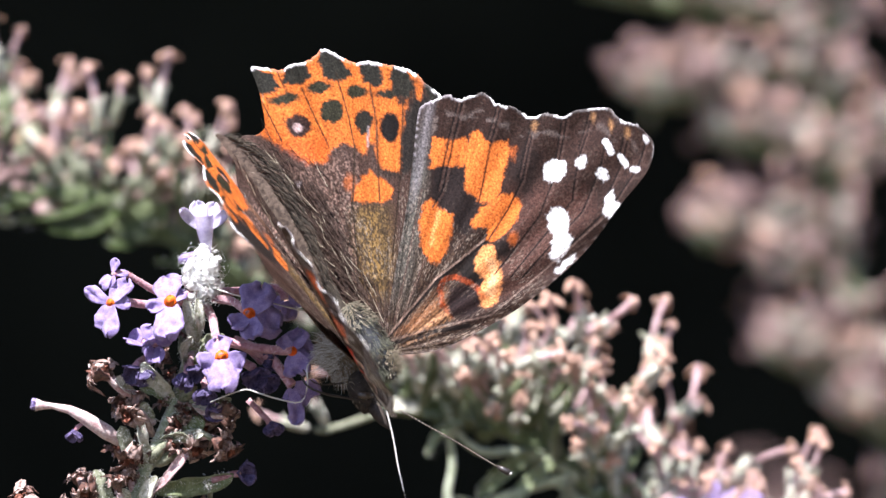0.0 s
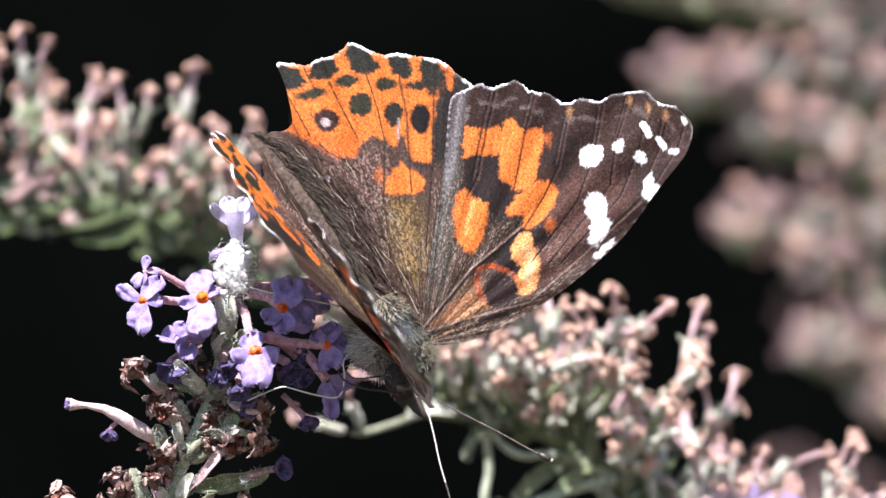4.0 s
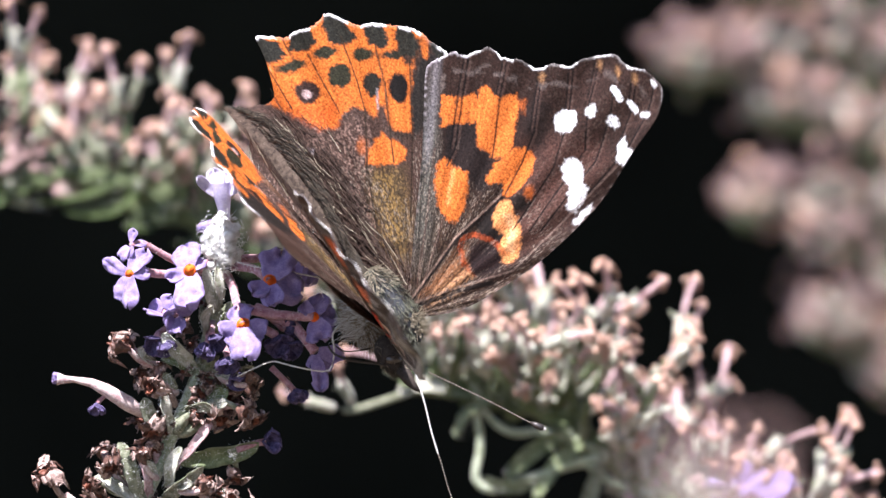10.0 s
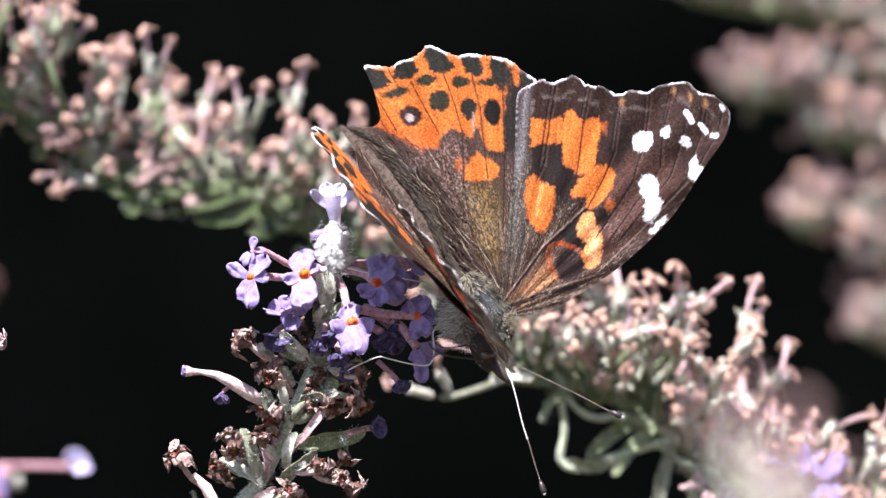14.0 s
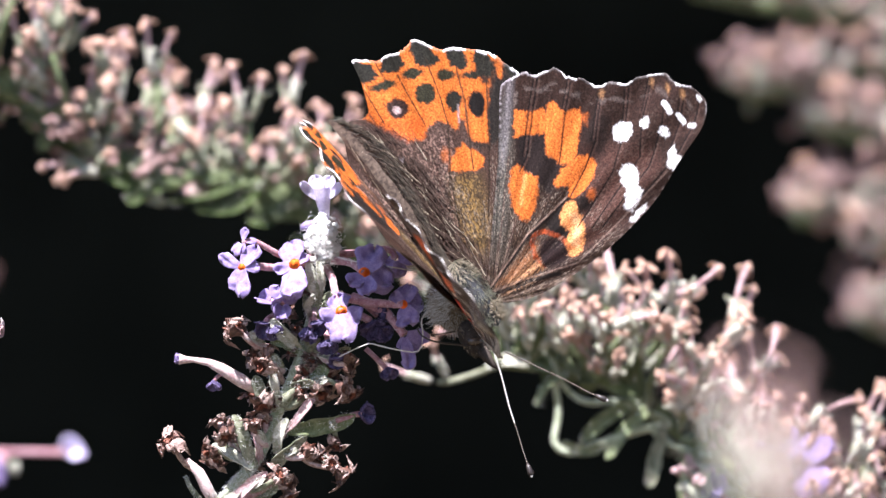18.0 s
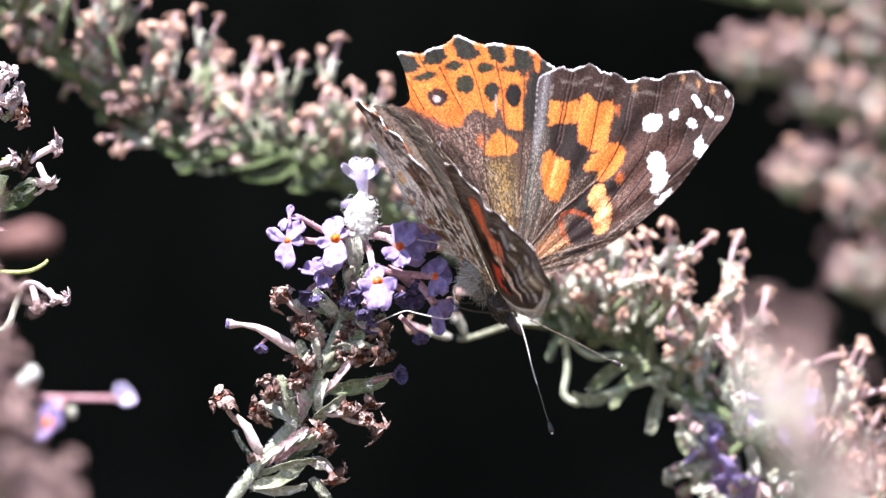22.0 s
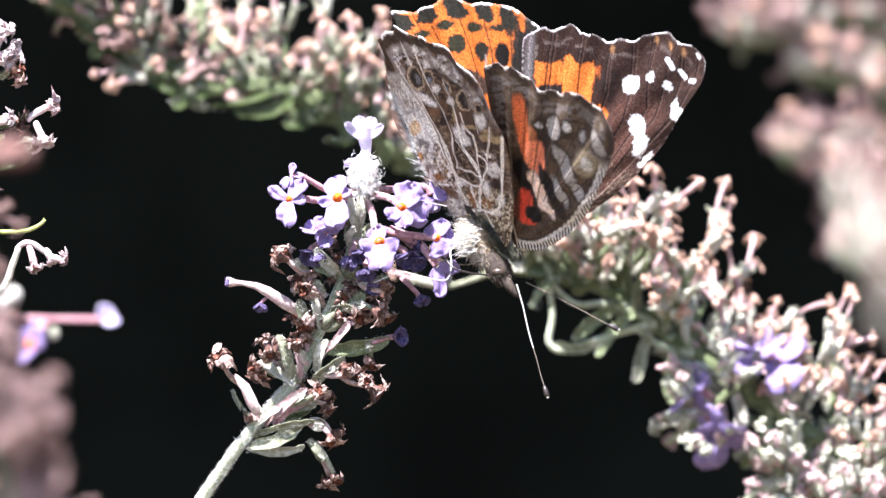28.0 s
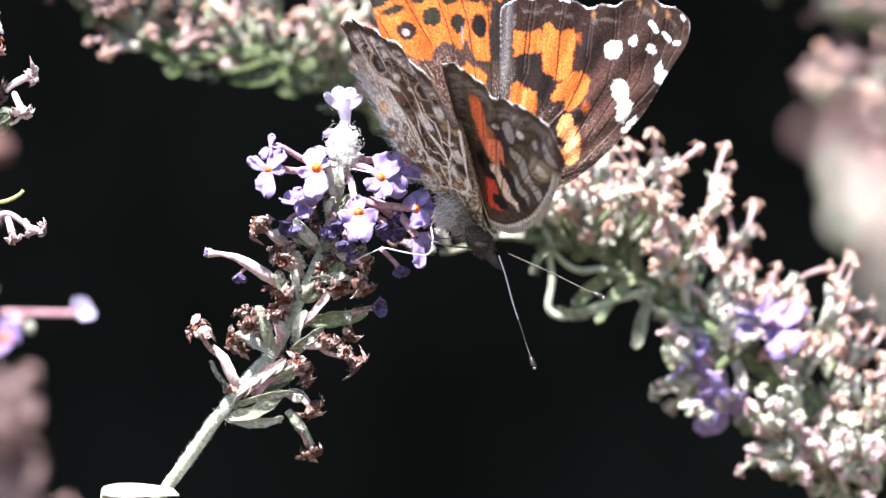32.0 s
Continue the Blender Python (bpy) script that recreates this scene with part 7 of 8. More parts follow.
rear_left, rear_right = rear_spikes()
far_away = far_spike()
near_left = front_left()
beside = edge_spike()
veil_right, veil_left = veil_spikes()
branch(spike, spot(180, 1190, 0.004), (-0.5, 0, -0.8), 0.0008)
branch(rear_left, spot(-230, -110, 0.095), (-0.85, 0, 0.45), 0.0010)
branch(rear_right, spot(1900, 1240, 0.07), (0.6, 0, -0.6), 0.0014)
branch(far_away, spot(1760, 850, 0.25), (0.5, 0.1, -0.9), 0.0018)
branch(near_left, spot(-110, 1150, -0.12), (-0.4, 0, -0.9), 0.0009)
branch(beside, spot(-300, 1000), (-0.4, 0, -0.9), 0.0011)
branch(veil_left, spot(20, 1260, -0.26), (-0.2, 0, -1), 0.0006)
branch(veil_right, veil_right.matrix_basis.translation + Vector((0.004, 0, -0.014)), (0.3, 0, -1), 0.0005)


# ---- movements ----


def shift(ob, x, z):
    """The thing's resting pose, moved by x and z millimetres."""
    return Matrix.Translation(ob.matrix_basis.translation + Vector((x, 0, z)) / 1000)


def lean(ob, degrees):
    """The thing's resting pose, leaned clockwise about a point low on the main spike."""
    p = spot(560, 640)
    turn = Matrix.Rotation(radians(degrees), 4, "Y")
    return Matrix.Translation(p) @ turn @ Matrix.Translation(ob.matrix_basis.translation - p)


EDGE = math.degrees(math.atan2(-AXIS.cross(E_FAR).y, AXIS.cross(F_FAR).y))   # opening at which the near wings are seen edge-on from the front
REST = EDGE     # opening of the near wings when the insect sits still


def perch(degrees, turn, x, z):
    """The insect's pose: leaning with the spike, turned clockwise on its feet and moved by x and z millimetres."""
    return lean(insect, degrees) @ Matrix.Translation((x / 1000, 0, z / 1000)) @ Matrix.Rotation(radians(turn), 4, "Y")


def motions():
    walk(spike, [
        (0, lean(spike, 2.19)), (1, lean(spike, 1.81)), (2, lean(spike, 1.37)), (3, lean(spike, 0.97)), (3.5, lean(spike, 0.9)),
        (5.5, lean(spike, 0.9)), (6, lean(spike, 0.78)), (7, lean(spike, 0.65)), (8, lean(spike, 0.56)), (9, lean(spike, 0.51)),
        (10, lean(spike, 0.47)), (11, lean(spike, 0.25)), (12, lean(spike, 0.04)), (13, lean(spike, 0.16)), (14, lean(spike, 0.41)),
        (14.5, lean(spike, 0.44)), (16.5, lean(spike, 0.24)), (17, lean(spike, 0.23)), (18, lean(spike, 0.26)), (19, lean(spike, 0.15)),
        (20, lean(spike, 0.29)), (21, lean(spike, 0.71)), (22, lean(spike, 0.76)), (23, lean(spike, 0.73)), (24, lean(spike, 0.94)),
        (24.5, lean(spike, 1.01)), (26.5, lean(spike, 2.22)), (27, lean(spike, 2.2)), (28, lean(spike, 1.78)), (29, lean(spike, 1.81)),
        (30, lean(spike, 1.52)), (31, lean(spike, 2.2)), (32, lean(spike, 1.85)),
    ])
    walk(insect, [
        (0, perch(2.19, 0.81, -0.078, -0.032)), (0.5, perch(2, 0.57, 0.043, 0.039)), (1, perch(1.81, 0.34, 0.145, 0.074)),
        (1.5, perch(1.59, 0.07, 0.157, 0.108)), (2, perch(1.37, -0.26, 0.149, 0.144)), (2.5, perch(1.17, -0.37, 0.125, 0.085)),
        (3, perch(0.97, -0.19, 0.104, 0.049)), (3.5, perch(0.9, -0.3, 0.104, 0.03)), (5.5, perch(0.9, 0.2, 0.04, -0.145)),
        (6, perch(0.78, 0.05, 0.017, -0.055)), (6.5, perch(0.715, -0.01, 0.041, -0.104)), (7, perch(0.65, -0.23, 0.059, -0.043)),
        (7.5, perch(0.605, -0.28, 0.21, 0.026)), (8, perch(0.56, -0.46, 0.698, 0.193)), (8.5, perch(0.535, -0.27, 0.81, 0.179)),
        (9, perch(0.51, -0.87, 0.742, 0.251)), (9.5, perch(0.49, -0.93, 0.221, 0.054)), (10, perch(0.47, -1.15, 0.133, 0.018)),
        (10.5, perch(0.36, -1.12, 0.158, -0.004)), (11, perch(0.25, -1.14, 0.191, 0.035)), (11.5, perch(0.145, -1.33, 0.376, 0.217)),
        (12, perch(0.04, -1.41, 0.856, 0.298)), (12.5, perch(0.1, -1.53, 0.976, 0.315)), (13, perch(0.16, -1.88, 0.711, 0.31)),
        (13.5, perch(0.285, -1.59, 0.311, 0.069)), (14, perch(0.41, -1.17, 0.173, -0.107)), (14.5, perch(0.44, -1.11, 0.149, -0.191)),
        (16.5, perch(0.24, -1.19, 0.311, -0.04)), (17, perch(0.23, -1.56, 0.318, 0.046)), (17.5, perch(0.245, -1.51, 0.33, 0.048)),
        (18, perch(0.26, -1.47, 0.33, 0.049)), (18.5, perch(0.205, -1.21, 0.389, 0.031)), (19, perch(0.15, -1, 0.329, -0.016)),
        (19.5, perch(0.22, -0.62, 0.294, -0.205)), (20, perch(0.29, -0.65, 0.156, -0.276)), (20.5, perch(0.5, -0.53, 0.112, -0.416)),
        (21, perch(0.71, -0.6, 0.196, -0.28)), (21.5, perch(0.735, -0.88, 0.379, -0.052)), (22, perch(0.76, -1.16, 0.73, 0.077)),
        (22.5, perch(0.745, -1.15, 0.602, 0.035)), (23, perch(0.73, -1.11, 0.401, -0.079)), (23.5, perch(0.835, -0.88, 0.35, -0.109)),
        (24, perch(0.94, -0.29, 0.347, -0.239)), (24.5, perch(1.01, 0.04, 0.358, -0.195)), (26.5, perch(2.22, -1.4, 0.05, 0.15)),
        (27, perch(2.2, -1.4, 0.05, 0.15)), (27.5, perch(1.99, -1.4, 0.05, 0.15)), (28, perch(1.78, -1.4, 0.05, 0.15)),
        (28.5, perch(1.79, -1.4, 0.05, 0.15)), (29, perch(1.81, -1.53, -0.022, 0.112)), (29.5, perch(1.67, -1.97, 0.1, 0.261)),
        (30, perch(1.52, -2, 0.078, 0.233)), (30.5, perch(1.86, -1.64, 0.059, 0.181)), (31, perch(2.2, -1.18, 0.076, 0.118)),
        (31.5, perch(2.03, -2.47, 0.071, 0.19)), (32, perch(1.85, -3.8, 0.128, 0.088)),
    ])
    walk(rear_left, [
        (0, shift(rear_left, -0.01, 1.58)), (1, shift(rear_left, -0.84, 0.36)), (2, shift(rear_left, 0.27, 0.78)),
        (3, shift(rear_left, -0.83, -0.01)), (3.5, shift(rear_left, -0.78, 0.06)), (5.5, shift(rear_left, -0.61, 0.35)),
        (6, shift(rear_left, -0.3, -0.06)), (7, shift(rear_left, -0.33, -0.05)), (8, shift(rear_left, -0.38, -0.03)),
        (9, shift(rear_left, -0.16, 0.61)), (10, shift(rear_left, -0.39, 0.2)), (11, shift(rear_left, -0.59, 0.71)),
        (11.5, shift(rear_left, -0.48, 0.16)), (12, shift(rear_left, -0.01, 0.43)), (12.5, shift(rear_left, 0.11, 0.65)),
        (13, shift(rear_left, -0.27, 0.15)), (14, shift(rear_left, -0.04, 0.28)), (14.5, shift(rear_left, 0.21, 0.25)),
        (16.5, shift(rear_left, 0.32, 0.64)), (17, shift(rear_left, 0.76, 0.4)), (18, shift(rear_left, 0.77, 0.53)),
        (18.5, shift(rear_left, 0.02, 0.29)), (19, shift(rear_left, 0, 0)), (19.5, shift(rear_left, -0.37, 0.69)),
        (20, shift(rear_left, 0.34, 1.11)), (20.5, shift(rear_left, 0.01, 1.23)), (21, shift(rear_left, 0.09, 1.17)),
        (21.5, shift(rear_left, 0.76, 1.21)), (22, shift(rear_left, 0.48, 1.84)), (22.5, shift(rear_left, 1.28, 1.93)),
        (23, shift(rear_left, 0.62, 1.35)), (24, shift(rear_left, 0.22, 1.98)), (24.5, shift(rear_left, 0.13, 2.09)),
        (26.5, shift(rear_left, 0.02, 3.53)), (27, shift(rear_left, -0.01, 3.89)), (27.5, shift(rear_left, -0.03, 4.25)),
        (28, shift(rear_left, -0.06, 4.61)), (28.5, shift(rear_left, -0.38, 4.59)), (29, shift(rear_left, -0.7, 4.57)),
        (29.5, shift(rear_left, -1.02, 4.55)), (30, shift(rear_left, -1.34, 4.53)), (30.5, shift(rear_left, -1.66, 4.5)),
        (31, shift(rear_left, -0.52, 4.64)), (31.5, shift(rear_left, 0.62, 4.78)), (32, shift(rear_left, 1.76, 4.92)),
    ])
    walk(rear_right, [
        (0, shift(rear_right, -0.62, 0.89)), (1, shift(rear_right, -1.05, 0.12)), (2, shift(rear_right, 0.2, 0.25)),
        (3, shift(rear_right, -0.79, -0.21)), (3.5, shift(rear_right, -0.39, 0.27)), (5.5, shift(rear_right, -1.25, 0.13)),
        (6, shift(rear_right, -0.88, -0.26)), (7, shift(rear_right, -0.66, -0.13)), (8, shift(rear_right, -0.57, -0.16)),
        (9, shift(rear_right, -0.37, 0.18)), (10, shift(rear_right, -0.41, -0.09)), (11, shift(rear_right, -0.29, 0.29)),
        (11.5, shift(rear_right, 0.01, 0.02)), (12, shift(rear_right, 0.09, 0.24)), (12.5, shift(rear_right, 0.17, 0.36)),
        (13, shift(rear_right, -0.04, 0.1)), (14, shift(rear_right, -0.51, 0.17)), (14.5, shift(rear_right, -0.31, 0.16)),
        (16.5, shift(rear_right, 0.13, 0.59)), (17, shift(rear_right, 0.64, 0.34)), (18, shift(rear_right, 0.6, 0.4)),
        (18.5, shift(rear_right, 0.11, 0.23)), (19, shift(rear_right, 0, 0)), (19.5, shift(rear_right, -0.6, 0.57)),
        (20, shift(rear_right, -0.5, 0.88)), (20.5, shift(rear_right, -1.35, 1.18)), (21, shift(rear_right, -0.76, 1.17)),
        (21.5, shift(rear_right, -0.08, 0.91)), (22, shift(rear_right, -0.31, 1.32)), (22.5, shift(rear_right, 0.48, 1.07)),
        (23, shift(rear_right, -0.06, 0.77)), (24, shift(rear_right, -0.72, 1.16)), (24.5, shift(rear_right, -0.92, 1.18)),
        (26.5, shift(rear_right, -3.08, 3.6)), (27, shift(rear_right, -3.25, 3.7)), (27.5, shift(rear_right, -3.55, 2.61)),
        (28, shift(rear_right, -2.42, 2.83)), (28.5, shift(rear_right, -3.29, 3.93)), (29, shift(rear_right, -3.48, 3.41)),
        (29.5, shift(rear_right, -2.35, 2.87)), (30, shift(rear_right, -2.42, 2.67)), (30.5, shift(rear_right, -3.73, 2.99)),
        (31, shift(rear_right, -3.33, 4.26)), (31.5, shift(rear_right, -0.96, 3.74)), (32, shift(rear_right, -0.04, 3.45)),
    ])
    walk(far_away, [
        (0, shift(far_away, -1.88, 1.79)), (1, shift(far_away, -2.82, 1.24)), (2, shift(far_away, -0.66, 1.04)), (3, shift(far_away, -1.79, 0.57)),
        (3.5, shift(far_away, -2.09, 0.71)), (5.5, shift(far_away, -2.65, 0.39)), (6, shift(far_away, -2.28, 0.39)), (7, shift(far_away, -1.75, 0.77)),
        (8, shift(far_away, -1.66, 0.68)), (9, shift(far_away, -1.43, 1.01)), (10, shift(far_away, -0.69, 0.53)), (11, shift(far_away, -1.39, 1.37)),
        (11.5, shift(far_away, -0.35, 0.93)), (12, shift(far_away, 0.17, 1.02)), (12.5, shift(far_away, 0.38, 1.04)),
        (13, shift(far_away, -0.22, 1.26)), (14, shift(far_away, -1.35, 0.66)), (14.5, shift(far_away, -0.39, 0.64)),
        (16.5, shift(far_away, 0.95, 1.07)), (17, shift(far_away, 1.31, 0.65)), (18, shift(far_away, 1.17, 0.75)),
        (18.5, shift(far_away, 0.05, -0.04)), (19, shift(far_away, 0, 0)), (19.5, shift(far_away, -0.25, 0.64)), (20, shift(far_away, -0.35, 0.77)),
        (20.5, shift(far_away, -0.96, 1.48)), (21, shift(far_away, 0.05, 1.47)), (21.5, shift(far_away, 0.48, 0.9)), (22, shift(far_away, -0.06, 1.1)),
        (22.5, shift(far_away, 1.11, 0.83)), (23, shift(far_away, 0.58, 0.24)), (24, shift(far_away, -1.84, -0.33)),
        (24.5, shift(far_away, -2.24, -0.66)), (26.5, shift(far_away, -0.38, 1.24)), (27, shift(far_away, -0.96, 1.29)),
        (27.5, shift(far_away, -1.12, 0.36)), (28, shift(far_away, -1.04, 0.27)), (28.5, shift(far_away, -2.45, 1.85)),
        (29, shift(far_away, -0.5, 1.44)), (29.5, shift(far_away, 1.2, 1.21)), (30, shift(far_away, 0.58, 1.68)), (30.5, shift(far_away, -1.21, 1.2)),
        (31, shift(far_away, -1.5, 1.81)), (31.5, shift(far_away, 3.91, 2.75)), (32, shift(far_away, 5.75, 4.05)),
    ])
    walk(near_left, [
        (0, shift(near_left, 1.17, 0.2)), (1, shift(near_left, 1.17, 0.2)), (2, shift(near_left, 1.17, 0.2)),
        (3, shift(near_left, 1.17, 0.2)), (3.5, shift(near_left, 1.17, 0.2)), (5.5, shift(near_left, 1.17, 0.2)),
        (6, shift(near_left, 1.17, 0.2)), (7, shift(near_left, 1.17, 0.2)), (8, shift(near_left, 1.17, 0.2)),
        (9, shift(near_left, 1.17, 0.2)), (10, shift(near_left, 1.17, 0.2)), (11, shift(near_left, 1.17, 0.2)),
        (11.5, shift(near_left, 1.17, 0.2)), (12, shift(near_left, 1.33, 0.32)), (12.5, shift(near_left, 0.88, -0.14)),
        (13, shift(near_left, 0.82, -0.19)), (14, shift(near_left, 0.74, 0.21)), (14.5, shift(near_left, 0.8, 0.07)),
        (16.5, shift(near_left, 0.09, -0.08)), (17, shift(near_left, 0.62, -0.02)), (18, shift(near_left, 0.6, 0.1)),
        (18.5, shift(near_left, -0.11, -0.02)), (19, shift(near_left, 0, 0)), (19.5, shift(near_left, -0.36, 0.6)),
        (20, shift(near_left, -0.05, 0.77)), (20.5, shift(near_left, -0.48, 0.91)), (21, shift(near_left, -0.4, 1.01)),
        (21.5, shift(near_left, -0.16, 0.9)), (22, shift(near_left, -0.56, 1.21)), (22.5, shift(near_left, -0.06, 1.05)),
        (23, shift(near_left, -0.33, 1.09)), (24, shift(near_left, -0.19, 1.82)), (24.5, shift(near_left, -0.15, 2.05)),
        (26.5, shift(near_left, -2.18, 6.39)), (27, shift(near_left, -3.18, 6.17)), (27.5, shift(near_left, -2.92, 5.95)),
        (28, shift(near_left, -2.14, 5.5)), (28.5, shift(near_left, -3.16, 6.14)), (29, shift(near_left, -3.03, 6.09)),
        (29.5, shift(near_left, -2.91, 5.44)), (30, shift(near_left, -2.54, 5.42)), (30.5, shift(near_left, -2.72, 5.87)),
        (31, shift(near_left, -2.96, 6.64)), (31.5, shift(near_left, -1.82, 5.12)), (32, shift(near_left, -2.43, 3.07)),
    ])
    walk(veil_left, [
        (0, shift(veil_left, 1.17, 0.2)), (1, shift(veil_left, 1.17, 0.2)), (2, shift(veil_left, 1.17, 0.2)),
        (3, shift(veil_left, 1.17, 0.2)), (3.5, shift(veil_left, 1.17, 0.2)), (5.5, shift(veil_left, 1.17, 0.2)),
        (6, shift(veil_left, 1.17, 0.2)), (7, shift(veil_left, 1.17, 0.2)), (8, shift(veil_left, 1.17, 0.2)),
        (9, shift(veil_left, 1.17, 0.2)), (10, shift(veil_left, 1.17, 0.2)), (11, shift(veil_left, 1.17, 0.2)),
        (11.5, shift(veil_left, 1.17, 0.2)), (12, shift(veil_left, 1.33, 0.32)), (12.5, shift(veil_left, 0.88, -0.14)),
        (13, shift(veil_left, 0.82, -0.19)), (14, shift(veil_left, 0.74, 0.21)), (14.5, shift(veil_left, 0.8, 0.07)),
        (16.5, shift(veil_left, 0.09, -0.08)), (17, shift(veil_left, 0.62, -0.02)), (18, shift(veil_left, 0.6, 0.1)),
        (18.5, shift(veil_left, -0.11, -0.02)), (19, shift(veil_left, 0, 0)), (19.5, shift(veil_left, -0.36, 0.6)),
        (20, shift(veil_left, -0.05, 0.77)), (20.5, shift(veil_left, -0.48, 0.91)), (21, shift(veil_left, -0.4, 1.01)),
        (21.5, shift(veil_left, -0.16, 0.9)), (22, shift(veil_left, -0.56, 1.21)), (22.5, shift(veil_left, -0.06, 1.05)),
        (23, shift(veil_left, -0.33, 1.09)), (24, shift(veil_left, -0.19, 1.82)), (24.5, shift(veil_left, -0.15, 2.05)),
        (26.5, shift(veil_left, -2.18, 6.39)), (27, shift(veil_left, -3.18, 6.17)), (27.5, shift(veil_left, -2.92, 5.95)),
        (28, shift(veil_left, -2.14, 5.5)), (28.5, shift(veil_left, -3.16, 6.14)), (29, shift(veil_left, -3.03, 6.09)),
        (29.5, shift(veil_left, -2.91, 5.44)), (30, shift(veil_left, -2.54, 5.42)), (30.5, shift(veil_left, -2.72, 5.87)),
        (31, shift(veil_left, -2.96, 6.64)), (31.5, shift(veil_left, -1.82, 5.12)), (32, shift(veil_left, -2.43, 3.07)),
    ])
    walk(veil_right, [
        (0, shift(veil_right, 1, -6)), (3, shift(veil_right, 1, -6)), (6, shift(veil_right, 0, -6)), (9, shift(veil_right, -3.4, -4.6)),
        (13, shift(veil_right, -4.5, -3.4)), (17, shift(veil_right, -3.4, -1.5)), (19, shift(veil_right, -2.8, -0.6)), (20, shift(veil_right, -1.4, -0.4)),
        (23, shift(veil_right, 1, 0.6)), (24, shift(veil_right, 4, 5.5)), (24.5, shift(veil_right, 4.8, 6.8)),
        (26.5, shift(veil_right, 7.0, 11.5)), (28, shift(veil_right, 7.4, 12)), (30.5, shift(veil_right, 8.0, 12)),
        (32, shift(veil_right, 8.2, 11.4)),
    ])
    walk(wing['fr'], [
        (0, hinge(3.1, (0, 0, 0))), (0.5, hinge(-0.5, (0, 0, 0))), (1, hinge(-2.8, (0, 0, 0))), (1.5, hinge(-3.4, (0, 0, 0))),
        (2, hinge(-3.4, (0, 0, 0))), (2.5, hinge(-3.1, (0, 0, 0))), (3, hinge(-3.1, (0, 0, 0))), (3.5, hinge(-3.6, (0, 0, 0))),
        (5.5, hinge(1.5, (0, 0, 0))), (6, hinge(0.9, (0, 0, 0))), (6.5, hinge(3.2, (0, 0, 0))), (7, hinge(4.6, (0, 0, 0))),
        (7.5, hinge(1, (0, 0, 0))), (8, hinge(-9.7, (0, 0, 0))), (8.5, hinge(-12.2, (0, 0, 0))), (9, hinge(-10, (0, 0, 0))),
        (9.5, hinge(-1, (0, 0, 0))), (10, hinge(5.6, (0, 0, 0))), (10.5, hinge(5.6, (0, 0, 0))), (11, hinge(1.7, (0, 0, 0))),
        (11.5, hinge(-6.4, (0, 0, 0))), (12, hinge(-11.2, (0, 0, 0))), (12.5, hinge(-11.8, (0, 0, 0))), (13, hinge(-8.8, (0, 0, 0))),
        (13.5, hinge(0.1, (0, 0, 0))), (14, hinge(4.4, (0, 0, 0))), (14.5, hinge(5.6, (0, 0, 0))), (16.5, hinge(5.7, (0, 0, 0))),
        (17, hinge(6.2, (0, 0, 0))), (17.5, hinge(6.6, (0, 0, 0))), (18, hinge(5.9, (0, 0, 0))), (18.5, hinge(3.9, (0, 0, 0))),
        (19, hinge(2.9, (0, 0, 0))), (19.5, hinge(3.1, (0, 0, 0))), (20, hinge(3, (0, 0, 0))), (20.5, hinge(3.9, (0, 0, 0))),
        (21, hinge(4.4, (0, 0, 0))), (21.5, hinge(0.4, (0, 0, 0))), (22, hinge(-7.1, (0, 0, 0))), (22.5, hinge(-6.1, (0, 0, 0))),
        (23, hinge(2.9, (0, 0, 0))), (23.5, hinge(7.8, (0, 0, 0))), (24, hinge(7.5, (0, 0, 0))), (24.5, hinge(6, (0, 0, 0))),
        (26.5, hinge(7, (0, 0, 0))), (27, hinge(6.6, (0, 0, 0))), (27.5, hinge(12.9, (0, 0, 0))), (28, hinge(12, (0, 0, 0))),
        (28.5, hinge(12.7, (0, 0, 0))), (29, hinge(15, (0, 0, 0))), (29.5, hinge(8.1, (0, 0, 0))), (30, hinge(9.1, (0, 0, 0))),
        (30.5, hinge(11.7, (0, 0, 0))), (31, hinge(10.7, (0, 0, 0))), (31.5, hinge(11.2, (0, 0, 0))), (32, hinge(6.6, (0, 0, 0))),
    ])
